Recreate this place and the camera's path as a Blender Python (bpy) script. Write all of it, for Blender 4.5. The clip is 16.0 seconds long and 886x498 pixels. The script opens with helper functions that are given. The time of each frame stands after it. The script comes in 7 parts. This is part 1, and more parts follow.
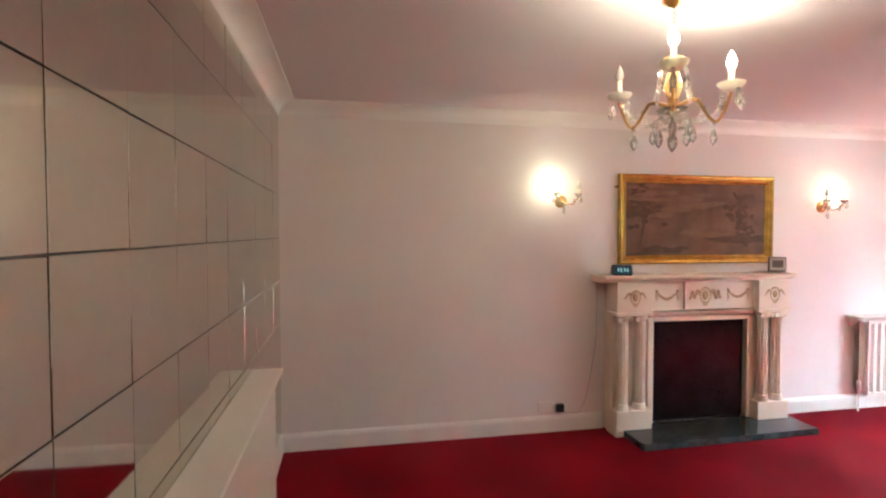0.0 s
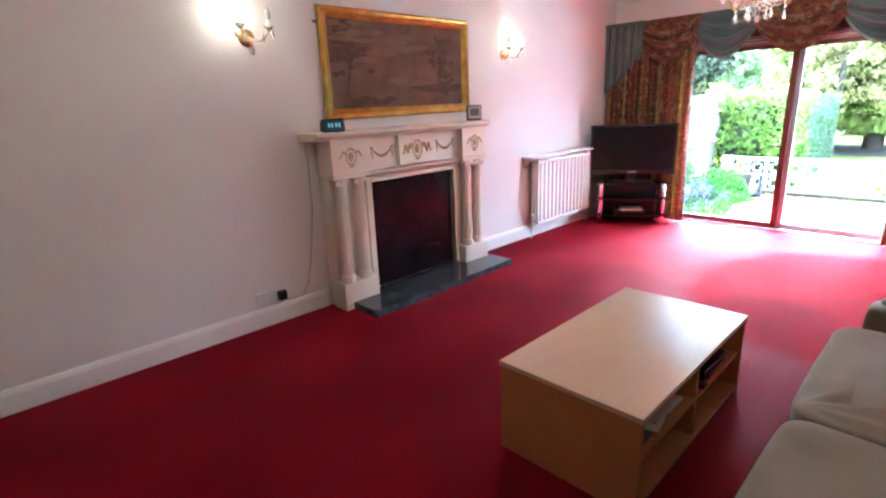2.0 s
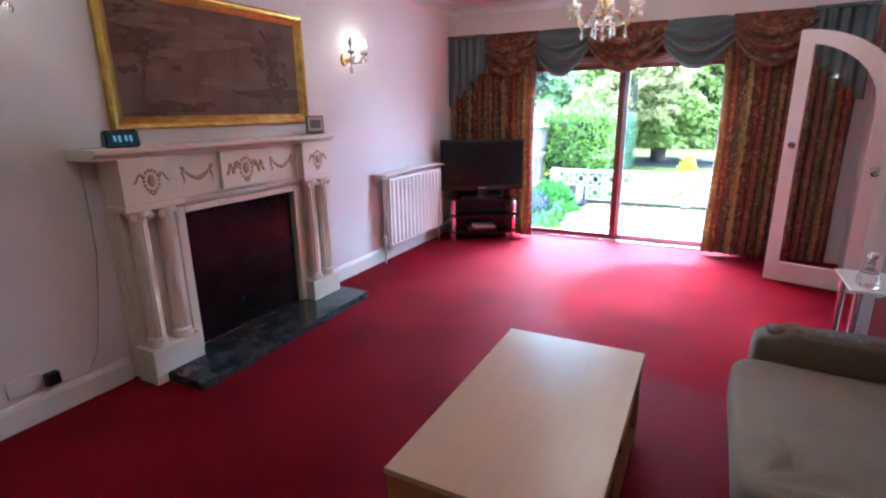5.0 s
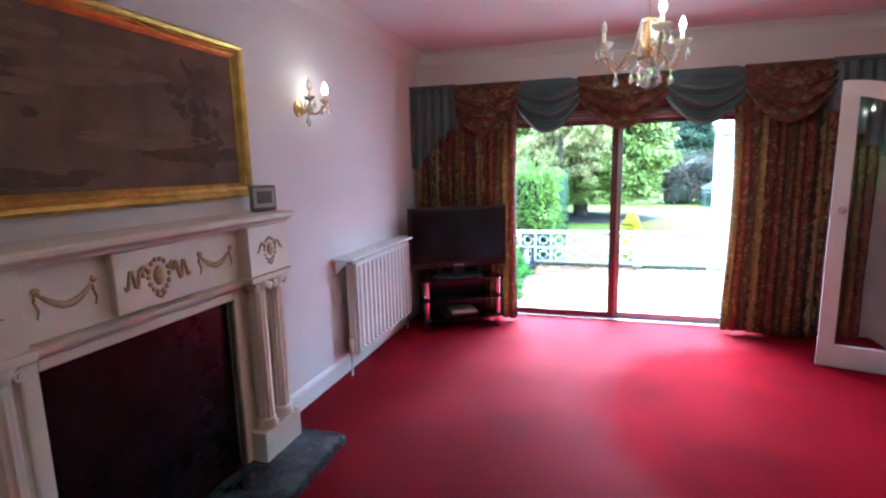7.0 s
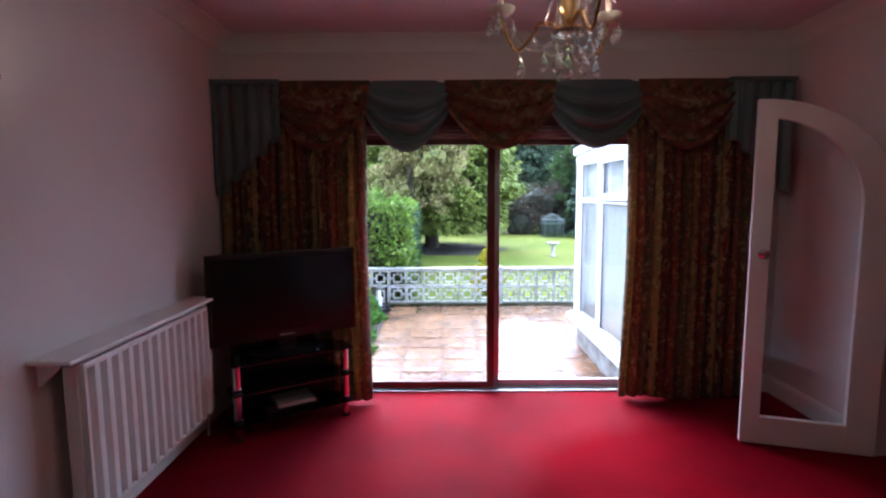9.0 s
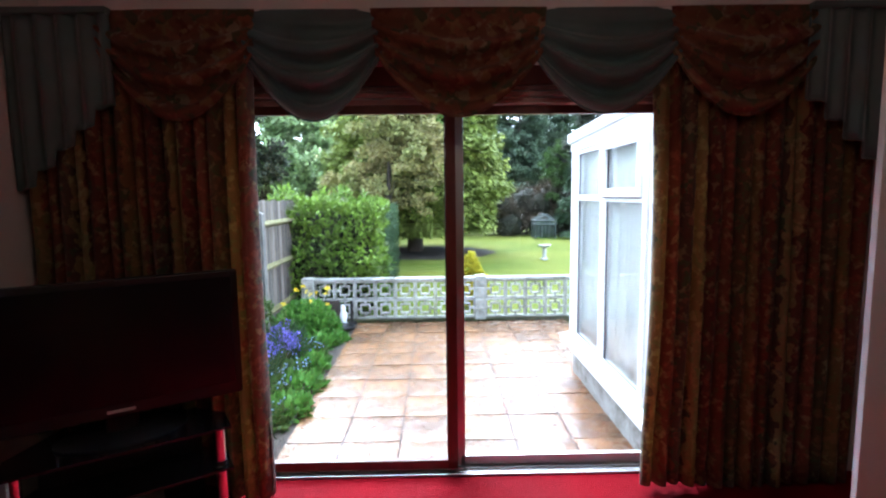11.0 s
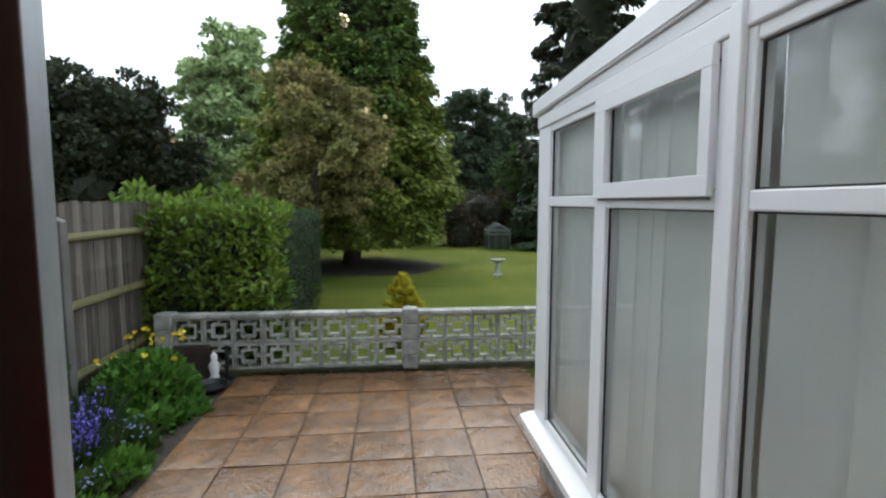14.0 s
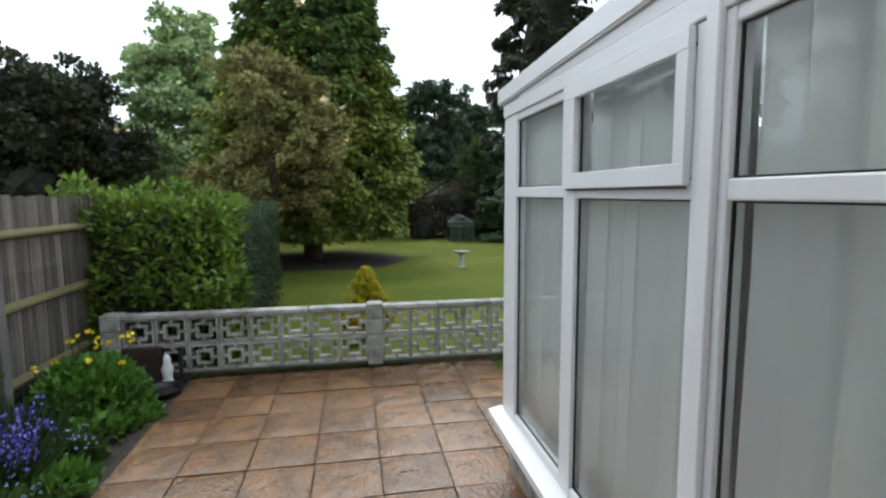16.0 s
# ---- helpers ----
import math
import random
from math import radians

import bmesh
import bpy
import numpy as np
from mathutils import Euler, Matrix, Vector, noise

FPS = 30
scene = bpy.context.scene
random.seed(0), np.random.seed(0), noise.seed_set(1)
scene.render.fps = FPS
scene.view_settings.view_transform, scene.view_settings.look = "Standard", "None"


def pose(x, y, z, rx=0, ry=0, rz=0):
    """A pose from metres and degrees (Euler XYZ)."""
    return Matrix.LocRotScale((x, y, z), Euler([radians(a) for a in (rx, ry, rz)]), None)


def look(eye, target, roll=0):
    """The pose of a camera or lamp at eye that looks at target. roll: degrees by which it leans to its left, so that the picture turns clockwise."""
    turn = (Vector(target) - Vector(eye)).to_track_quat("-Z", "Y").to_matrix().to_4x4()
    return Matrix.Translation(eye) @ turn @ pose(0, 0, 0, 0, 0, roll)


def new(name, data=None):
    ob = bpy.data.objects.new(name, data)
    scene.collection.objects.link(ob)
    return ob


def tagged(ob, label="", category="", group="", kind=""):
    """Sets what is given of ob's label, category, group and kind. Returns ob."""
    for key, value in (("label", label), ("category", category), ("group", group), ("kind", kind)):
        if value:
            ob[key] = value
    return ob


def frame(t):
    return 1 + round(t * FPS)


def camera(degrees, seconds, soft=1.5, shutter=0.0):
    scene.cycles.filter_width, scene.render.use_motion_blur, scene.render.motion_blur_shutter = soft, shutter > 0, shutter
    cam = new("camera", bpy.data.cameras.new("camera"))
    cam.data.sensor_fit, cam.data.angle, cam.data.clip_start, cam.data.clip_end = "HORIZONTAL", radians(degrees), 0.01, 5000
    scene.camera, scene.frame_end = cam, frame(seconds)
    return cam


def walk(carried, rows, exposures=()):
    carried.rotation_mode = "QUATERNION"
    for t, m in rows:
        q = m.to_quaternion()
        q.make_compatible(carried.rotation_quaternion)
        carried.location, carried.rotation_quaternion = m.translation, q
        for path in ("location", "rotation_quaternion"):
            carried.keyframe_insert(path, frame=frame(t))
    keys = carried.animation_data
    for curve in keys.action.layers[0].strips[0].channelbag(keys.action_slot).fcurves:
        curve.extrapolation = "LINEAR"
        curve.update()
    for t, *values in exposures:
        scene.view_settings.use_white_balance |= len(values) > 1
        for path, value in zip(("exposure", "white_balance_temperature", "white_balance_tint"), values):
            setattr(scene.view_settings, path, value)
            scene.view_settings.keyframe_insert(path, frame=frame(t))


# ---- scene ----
cam = camera(82.4, 16.0, soft=2.2)
PATH = [
    (0, (0.32, 0.161, 1.642), (0.691, 2.125, 1.579), 0.0),
    (0.5, (0.272, 0.324, 1.512), (0.808, 2.201, 1.077), 0.1),
    (1, (0.369, 0.49, 1.474), (1.183, 2.223, 0.897), 1.0),
    (1.5, (0.484, 0.683, 1.473), (1.364, 2.384, 0.895), -0.6),
    (2, (0.526, 0.814, 1.458), (1.86, 2.199, 0.906), -2.4),
    (2.5, (0.564, 0.81, 1.459), (2.102, 1.965, 0.911), -0.8),
    (3, (0.586, 0.827, 1.444), (2.263, 1.779, 0.912), -0.8),
    (3.5, (0.606, 0.865, 1.437), (2.369, 1.618, 0.867), -0.6),
    (4, (0.658, 0.916, 1.432), (2.44, 1.62, 0.86), 0.3),
    (4.5, (0.812, 1.041, 1.458), (2.581, 1.792, 0.904), -0.7),
    (4.7, (0.864, 1.119, 1.459), (2.575, 1.996, 0.908), -0.4),
    (6.8, (1.606, 2.223, 1.509), (3.421, 2.992, 1.17), 0.2),
    (7, (1.756, 2.277, 1.511), (3.641, 2.865, 1.189), -1.3),
    (7.5, (1.986, 2.388, 1.486), (3.939, 2.693, 1.184), -0.1),
    (8, (2.356, 2.433, 1.496), (4.322, 2.711, 1.25), -0.1),
    (8.5, (2.697, 2.492, 1.483), (4.676, 2.674, 1.255), 0.9),
    (9, (3.032, 2.499, 1.502), (5.021, 2.506, 1.286), -0.3),
    (9.2, (3.168, 2.468, 1.488), (5.156, 2.448, 1.27), -0.0),
    (11.3, (4.45, 2.187, 1.451), (6.438, 2.162, 1.233), -0.9),
    (11.5, (4.591, 2.159, 1.44), (6.576, 2.128, 1.194), -1.6),
    (12, (4.975, 2.084, 1.436), (6.954, 1.9, 1.214), -1.2),
    (12.5, (5.397, 1.936, 1.426), (7.361, 1.655, 1.172), -1.0),
    (13, (5.79, 1.838, 1.375), (7.761, 1.662, 1.083), 1.1),
    (13.5, (6.165, 1.792, 1.4), (8.133, 1.502, 1.19), -0.0),
    (14, (6.333, 1.766, 1.408), (8.314, 1.564, 1.225), 0.1),
    (14.5, (6.452, 1.756, 1.417), (8.439, 1.652, 1.221), -0.2),
    (15, (6.475, 1.766, 1.411), (8.461, 1.646, 1.211), -0.4),
    (15.5, (6.469, 1.776, 1.41), (8.451, 1.605, 1.208), -0.1),
    (16, (6.441, 1.767, 1.406), (8.399, 1.421, 1.191), -0.3),
]
EXPOSURES = [
    (0, 5.48, 5400, 2), (1, 5.4, 5000, 3), (2, 5.4, 4750, 4), (3, 5.03, 4650, 4), (4.7, 4.85, 4450, 5), (6.8, 4.35, 4450, 4), (8, 3.5, 4800, 12), (9, 2.6, 5150, 20),
    (11.5, 2.38, 5500, 11), (12, 1.95, 5700, 11), (12.5, 1.42, 5900, 11), (13, 0.98, 6050, 11), (13.5, 0.66, 6200, 11), (14, 0.38, 6350, 11), (16, 0.38, 6350, 11),
]
walk(cam, [(t, look(eye, target, roll)) for t, eye, target, roll in PATH], EXPOSURES)

# ---- light ----
world = bpy.data.worlds.new("overcast_sky")
scene.world = world
world.use_nodes = True
wn, wl = world.node_tree.nodes, world.node_tree.links
wn.clear()
sky = wn.new("ShaderNodeTexSky")
sky.sky_type, sky.sun_disc = "NISHITA", False
sky.sun_elevation, sky.sun_rotation = radians(46), radians(82)
sky.air_density, sky.dust_density, sky.ozone_density = 1.0, 4.0, 1.0
hs = wn.new("ShaderNodeHueSaturation")
hs.inputs["Saturation"].default_value = 0.12
wmix = wn.new("ShaderNodeMix")
wmix.data_type = "RGBA"
wtc = wn.new("ShaderNodeTexCoord")
wno = wn.new("ShaderNodeTexNoise")
wno.inputs["Scale"].default_value, wno.inputs["Detail"].default_value = 2.2, 5
wr = wn.new("ShaderNodeMapRange")
wr.inputs["To Min"].default_value, wr.inputs["To Max"].default_value = 0.35, 1.0
wmix.inputs["B"].default_value = (10.4, 11.6, 13.0, 1)
wbg = wn.new("ShaderNodeBackground")
wbg.inputs["Strength"].default_value = 0.126
wout = wn.new("ShaderNodeOutputWorld")
wl.new(sky.outputs[0], hs.inputs["Color"])
wl.new(hs.outputs[0], wmix.inputs["A"])
wl.new(wtc.outputs["Generated"], wno.inputs["Vector"])
wl.new(wno.outputs["Fac"], wr.inputs["Value"])
wl.new(wr.outputs[0], wmix.inputs["Factor"])
wl.new(wmix.outputs["Result"], wbg.inputs["Color"])
wl.new(wbg.outputs[0], wout.inputs[0])
sun = new("sun", bpy.data.lights.new("sun", "SUN"))
sun.data.energy, sun.data.angle, sun.data.color = 1.7, radians(50), (1, 0.98, 0.95)
sun.matrix_world = look((22, 4, 15), (8, 2, 0))


def bulb_lamp(place, watts, size=0.022):
    lamp = new("bulb_light", bpy.data.lights.new("bulb_light", "POINT"))
    lamp.data.energy, lamp.data.shadow_soft_size, lamp.data.color = watts, size, (1.0, 0.80, 0.54)
    lamp.location = place
    return lamp

# ---- materials ----
def mat(name, color, rough=0.6, metal=0.0, vary=0.08, scale=6.0, fine=60.0, bump=0.05, depth=0.002, hue=None,
        random_tone=0.0, island=0.0, spec=0.5, sheen=0.0, sheen_tint=(1, 1, 1), stretch=(1, 1, 1), transmission=0.0, alpha=1.0, emit=None):
    """A principled surface with colour variation at two scales and fine relief."""
    m = bpy.data.materials.new(name)
    m.use_nodes = True
    n, l = m.node_tree.nodes, m.node_tree.links
    b = n["Principled BSDF"]
    b.inputs["Roughness"].default_value, b.inputs["Metallic"].default_value = rough, metal
    b.inputs["Specular IOR Level"].default_value = spec
    b.inputs["Sheen Weight"].default_value = sheen
    b.inputs["Sheen Tint"].default_value = (*sheen_tint, 1)
    b.inputs["Transmission Weight"].default_value = transmission
    b.inputs["Alpha"].default_value = alpha
    if emit:
        b.inputs["Emission Color"].default_value, b.inputs["Emission Strength"].default_value = (*emit[0], 1), emit[1]
    tc, mp = n.new("ShaderNodeTexCoord"), n.new("ShaderNodeMapping")
    mp.inputs["Scale"].default_value = stretch
    l.new(tc.outputs["Object"], mp.inputs["Vector"])
    big, small = n.new("ShaderNodeTexNoise"), n.new("ShaderNodeTexNoise")
    for node, s, d in ((big, scale, 4), (small, fine, 3)):
        node.inputs["Scale"].default_value, node.inputs["Detail"].default_value = s, d
        l.new(mp.outputs[0], node.inputs["Vector"])
    if random_tone:
        own, spread = n.new("ShaderNodeObjectInfo"), n.new("ShaderNodeMath")
        spread.operation = "MULTIPLY"
        spread.inputs[1].default_value = 60
        l.new(own.outputs["Random"], spread.inputs[0])
        for node in (big, small):
            node.noise_dimensions = "4D"
            l.new(spread.outputs[0], node.inputs["W"])
    mix = n.new("ShaderNodeMix")
    mix.data_type = "RGBA"
    other = hue or tuple(c * (1 - 2.2 * vary) for c in color)
    mix.inputs["A"].default_value, mix.inputs["B"].default_value = (*color, 1), (*other, 1)
    ramp = n.new("ShaderNodeMapRange")
    ramp.inputs["From Min"].default_value, ramp.inputs["From Max"].default_value = 0.38, 0.66
    add = n.new("ShaderNodeMath")
    add.operation = "MULTIPLY_ADD"
    add.inputs[1].default_value, add.inputs[2].default_value = 0.35, 0.0
    l.new(small.outputs["Fac"], add.inputs[0])
    sm = n.new("ShaderNodeMath")
    sm.operation = "MULTIPLY_ADD"
    sm.inputs[1].default_value = 0.65
    l.new(big.outputs["Fac"], sm.inputs[0])
    l.new(add.outputs[0], sm.inputs[2])
    l.new(sm.outputs[0], ramp.inputs["Value"])
    l.new(ramp.outputs[0], mix.inputs["Factor"])
    out = mix.outputs["Result"]
    if random_tone or island:
        info = n.new("ShaderNodeObjectInfo") if random_tone else n.new("ShaderNodeNewGeometry")
        socket = info.outputs["Random"] if random_tone else info.outputs["Random Per Island"]
        amount = random_tone or island
        tone = n.new("ShaderNodeMapRange")
        tone.inputs["To Min"].default_value, tone.inputs["To Max"].default_value = 1 - amount, 1 + amount
        hsv = n.new("ShaderNodeHueSaturation")
        l.new(socket, tone.inputs["Value"])
        l.new(tone.outputs[0], hsv.inputs["Value"])
        l.new(out, hsv.inputs["Color"])
        out = hsv.outputs[0]
    l.new(out, b.inputs["Base Color"])
    if bump:
        bp = n.new("ShaderNodeBump")
        bp.inputs["Strength"].default_value, bp.inputs["Distance"].default_value = min(1, bump * 4), depth
        l.new(small.outputs["Fac"], bp.inputs["Height"])
        l.new(bp.outputs[0], b.inputs["Normal"])
    rr = n.new("ShaderNodeMapRange")
    rr.inputs["To Min"].default_value, rr.inputs["To Max"].default_value = max(0, rough * 0.85), min(1, rough * 1.15)
    l.new(big.outputs["Fac"], rr.inputs["Value"])
    l.new(rr.outputs[0], b.inputs["Roughness"])
    return m


def clear_glass(name, tint=(0.97, 0.985, 0.98), gloss=0.0):
    """A thin pane: mostly clear, with mirror gloss that grows towards grazing angles."""
    m = bpy.data.materials.new(name)
    m.use_nodes = True
    n, l = m.node_tree.nodes, m.node_tree.links
    n.clear()
    out, mix = n.new("ShaderNodeOutputMaterial"), n.new("ShaderNodeMixShader")
    tr, gl, fr = n.new("ShaderNodeBsdfTransparent"), n.new("ShaderNodeBsdfGlossy"), n.new("ShaderNodeLayerWeight")
    tr.inputs["Color"].default_value = (*tint, 1)
    gl.inputs["Roughness"].default_value = gloss
    fr.inputs["Blend"].default_value = 0.5
    pw, ad = n.new("ShaderNodeMath"), n.new("ShaderNodeMath")
    pw.operation, pw.inputs[1].default_value = "POWER", 5
    ad.operation, ad.inputs[1].default_value, ad.inputs[2].default_value = "MULTIPLY_ADD", 0.94, 0.035
    l.new(fr.outputs["Facing"], pw.inputs[0])
    l.new(pw.outputs[0], ad.inputs[0])
    l.new(ad.outputs[0], mix.inputs[0])
    l.new(tr.outputs[0], mix.inputs[1])
    l.new(gl.outputs[0], mix.inputs[2])
    l.new(mix.outputs[0], out.inputs[0])
    return m


M_WALL = mat("painted_wall", (0.76, 0.705, 0.675), 0.75, vary=0.02, scale=1.5, fine=140, bump=0.06, depth=0.0015)
M_CEIL = mat("ceiling_paint", (0.74, 0.68, 0.70), 0.85, vary=0.02, scale=1.2, fine=120, bump=0.05)
M_WHITE = mat("white_gloss_paint", (0.80, 0.77, 0.74), 0.35, vary=0.02, scale=5, fine=90, bump=0.02)
M_CREAM = mat("cream_paint", (0.80, 0.70, 0.57), 0.45, vary=0.03, scale=6, fine=110, bump=0.03)
M_CARPET = mat("red_carpet", (0.27, 0.0018, 0.008), 0.66, vary=0.2, scale=1.6, fine=380, bump=0.3, depth=0.008, sheen=0.05, sheen_tint=(1.0, 0.08, 0.16), spec=0.1)


def uneven_gloss(m):
    """Uneven gloss: mottled all over, and one wide duller patch before the patio doors."""
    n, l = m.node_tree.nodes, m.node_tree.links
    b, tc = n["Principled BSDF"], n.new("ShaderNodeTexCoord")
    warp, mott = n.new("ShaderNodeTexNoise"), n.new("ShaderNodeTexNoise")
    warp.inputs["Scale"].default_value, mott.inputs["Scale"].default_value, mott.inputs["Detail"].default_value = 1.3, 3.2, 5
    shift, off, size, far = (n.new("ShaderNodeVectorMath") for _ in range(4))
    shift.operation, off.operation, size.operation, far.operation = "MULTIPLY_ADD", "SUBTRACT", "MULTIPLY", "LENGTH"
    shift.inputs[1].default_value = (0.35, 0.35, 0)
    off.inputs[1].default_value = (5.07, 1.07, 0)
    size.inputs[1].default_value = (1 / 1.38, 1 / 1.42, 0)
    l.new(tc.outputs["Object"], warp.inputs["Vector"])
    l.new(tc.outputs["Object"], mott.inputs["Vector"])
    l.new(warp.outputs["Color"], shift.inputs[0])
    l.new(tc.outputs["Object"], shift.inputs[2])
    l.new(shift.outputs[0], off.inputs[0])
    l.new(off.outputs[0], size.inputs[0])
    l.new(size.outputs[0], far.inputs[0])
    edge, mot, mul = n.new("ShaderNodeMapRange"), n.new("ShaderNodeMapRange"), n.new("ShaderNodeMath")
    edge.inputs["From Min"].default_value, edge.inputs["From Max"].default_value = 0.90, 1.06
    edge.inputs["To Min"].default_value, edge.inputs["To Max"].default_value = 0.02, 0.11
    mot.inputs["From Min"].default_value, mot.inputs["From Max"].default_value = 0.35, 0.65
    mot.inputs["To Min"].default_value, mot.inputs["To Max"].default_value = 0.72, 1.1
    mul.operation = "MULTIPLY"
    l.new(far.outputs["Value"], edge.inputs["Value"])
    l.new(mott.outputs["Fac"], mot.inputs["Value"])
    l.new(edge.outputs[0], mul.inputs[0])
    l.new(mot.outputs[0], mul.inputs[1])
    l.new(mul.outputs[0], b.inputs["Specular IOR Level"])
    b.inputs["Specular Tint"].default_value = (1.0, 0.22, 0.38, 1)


uneven_gloss(M_CARPET)
M_MIRROR = mat("aged_mirror", (0.66, 0.635, 0.56), 0.05, 1.0, vary=0.03, scale=3, fine=40, bump=0.0, random_tone=0.04)
M_RAD = mat("radiator_enamel", (0.80, 0.77, 0.74), 0.3, vary=0.02, scale=5, fine=80, bump=0.02)
M_GOLD = mat("gilt_frame", (0.60, 0.38, 0.08), 0.34, 1.0, vary=0.18, scale=14, fine=120, bump=0.1)
M_GILT = mat("gold_relief", (0.60, 0.44, 0.22), 0.5, 0.3, vary=0.15, scale=30, fine=200, bump=0.08)
M_MARBLE = mat("black_marble", (0.018, 0.022, 0.024), 0.12, vary=0.9, scale=9, fine=40, bump=0.0, hue=(0.07, 0.08, 0.08))
M_BEECH = mat("beech_veneer", (0.66, 0.49, 0.33), 0.30, vary=0.08, scale=4, fine=50, bump=0.02, stretch=(1, 8, 8), hue=(0.635, 0.46, 0.305))
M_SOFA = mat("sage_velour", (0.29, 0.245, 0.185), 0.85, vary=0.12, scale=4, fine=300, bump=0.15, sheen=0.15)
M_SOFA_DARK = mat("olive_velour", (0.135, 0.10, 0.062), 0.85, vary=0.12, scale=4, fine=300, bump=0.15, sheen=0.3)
M_BLACK = mat("black_plastic", (0.012, 0.012, 0.013), 0.35, vary=0.05, scale=8, fine=150, bump=0.02)
M_SCREEN = mat("dark_screen", (0.006, 0.006, 0.008), 0.18, vary=0.02, bump=0.0)
M_CHROME = mat("chrome", (0.75, 0.75, 0.76), 0.12, 1.0, vary=0.02, bump=0.0)
M_TEAL = mat("teal_sateen", (0.075, 0.125, 0.122), 0.5, vary=0.1, scale=4, fine=250, bump=0.06, sheen=0.3)
M_SLAB = mat("sandstone_slab", (0.215, 0.108, 0.046), 0.27, vary=0.3, scale=5.0, fine=38, bump=0.3, depth=0.008, random_tone=0.26, hue=(0.078, 0.046, 0.027))
M_CONCRETE = mat("weathered_concrete", (0.46, 0.455, 0.43), 0.85, vary=0.25, scale=7, fine=50, bump=0.25, depth=0.006, random_tone=0.14, hue=(0.15, 0.15, 0.115))
M_MOSSY = mat("mossy_mortar", (0.075, 0.075, 0.035), 0.9, vary=0.3, scale=9, fine=60, bump=0.4, depth=0.012, hue=(0.03, 0.028, 0.02))
M_UPVC = mat("white_upvc", (0.80, 0.80, 0.80), 0.3, vary=0.02, scale=3, fine=60, bump=0.01)
M_FENCE = mat("grey_fence_wood", (0.235, 0.205, 0.175), 0.85, vary=0.3, scale=9, fine=60, bump=0.4, stretch=(7, 7, 0.35), hue=(0.055, 0.040, 0.030), random_tone=0.45, depth=0.008)
M_FENCE_RAIL = mat("mossy_rail", (0.17, 0.165, 0.055), 0.9, vary=0.25, scale=6, fine=60, bump=0.2, stretch=(0.8, 5, 5), hue=(0.12, 0.10, 0.06))
M_GRASS = mat("lawn_grass", (0.175, 0.185, 0.031), 0.95, vary=0.25, scale=0.45, fine=120, bump=0.5, depth=0.02, hue=(0.085, 0.125, 0.018), spec=0.1)
M_SOIL = mat("dark_soil", (0.05, 0.038, 0.027), 0.95, vary=0.3, scale=6, fine=60, bump=0.5, depth=0.02)
M_MAHOG = mat("mahogany_frame", (0.16, 0.055, 0.042), 0.35, vary=0.15, scale=5, fine=90, bump=0.03, stretch=(3, 3, 0.5))
# mahogany made paler: light bounced from the room is in the colour
M_TRACK = mat("lit_mahogany", (0.42, 0.27, 0.25), 0.4, vary=0.12, scale=5, fine=90, bump=0.02)
M_ALU = mat("aluminium", (0.55, 0.56, 0.57), 0.4, 0.9, vary=0.05, bump=0.01)
M_GLASS = clear_glass("window_glass")
M_BULB = mat("lit_bulb", (1, 0.9, 0.7), 0.3, bump=0, emit=((1.0, 0.80, 0.48), 3))
M_BRASS = mat("aged_brass", (0.58, 0.36, 0.13), 0.28, 1.0, vary=0.15, scale=20, fine=120, bump=0.04)


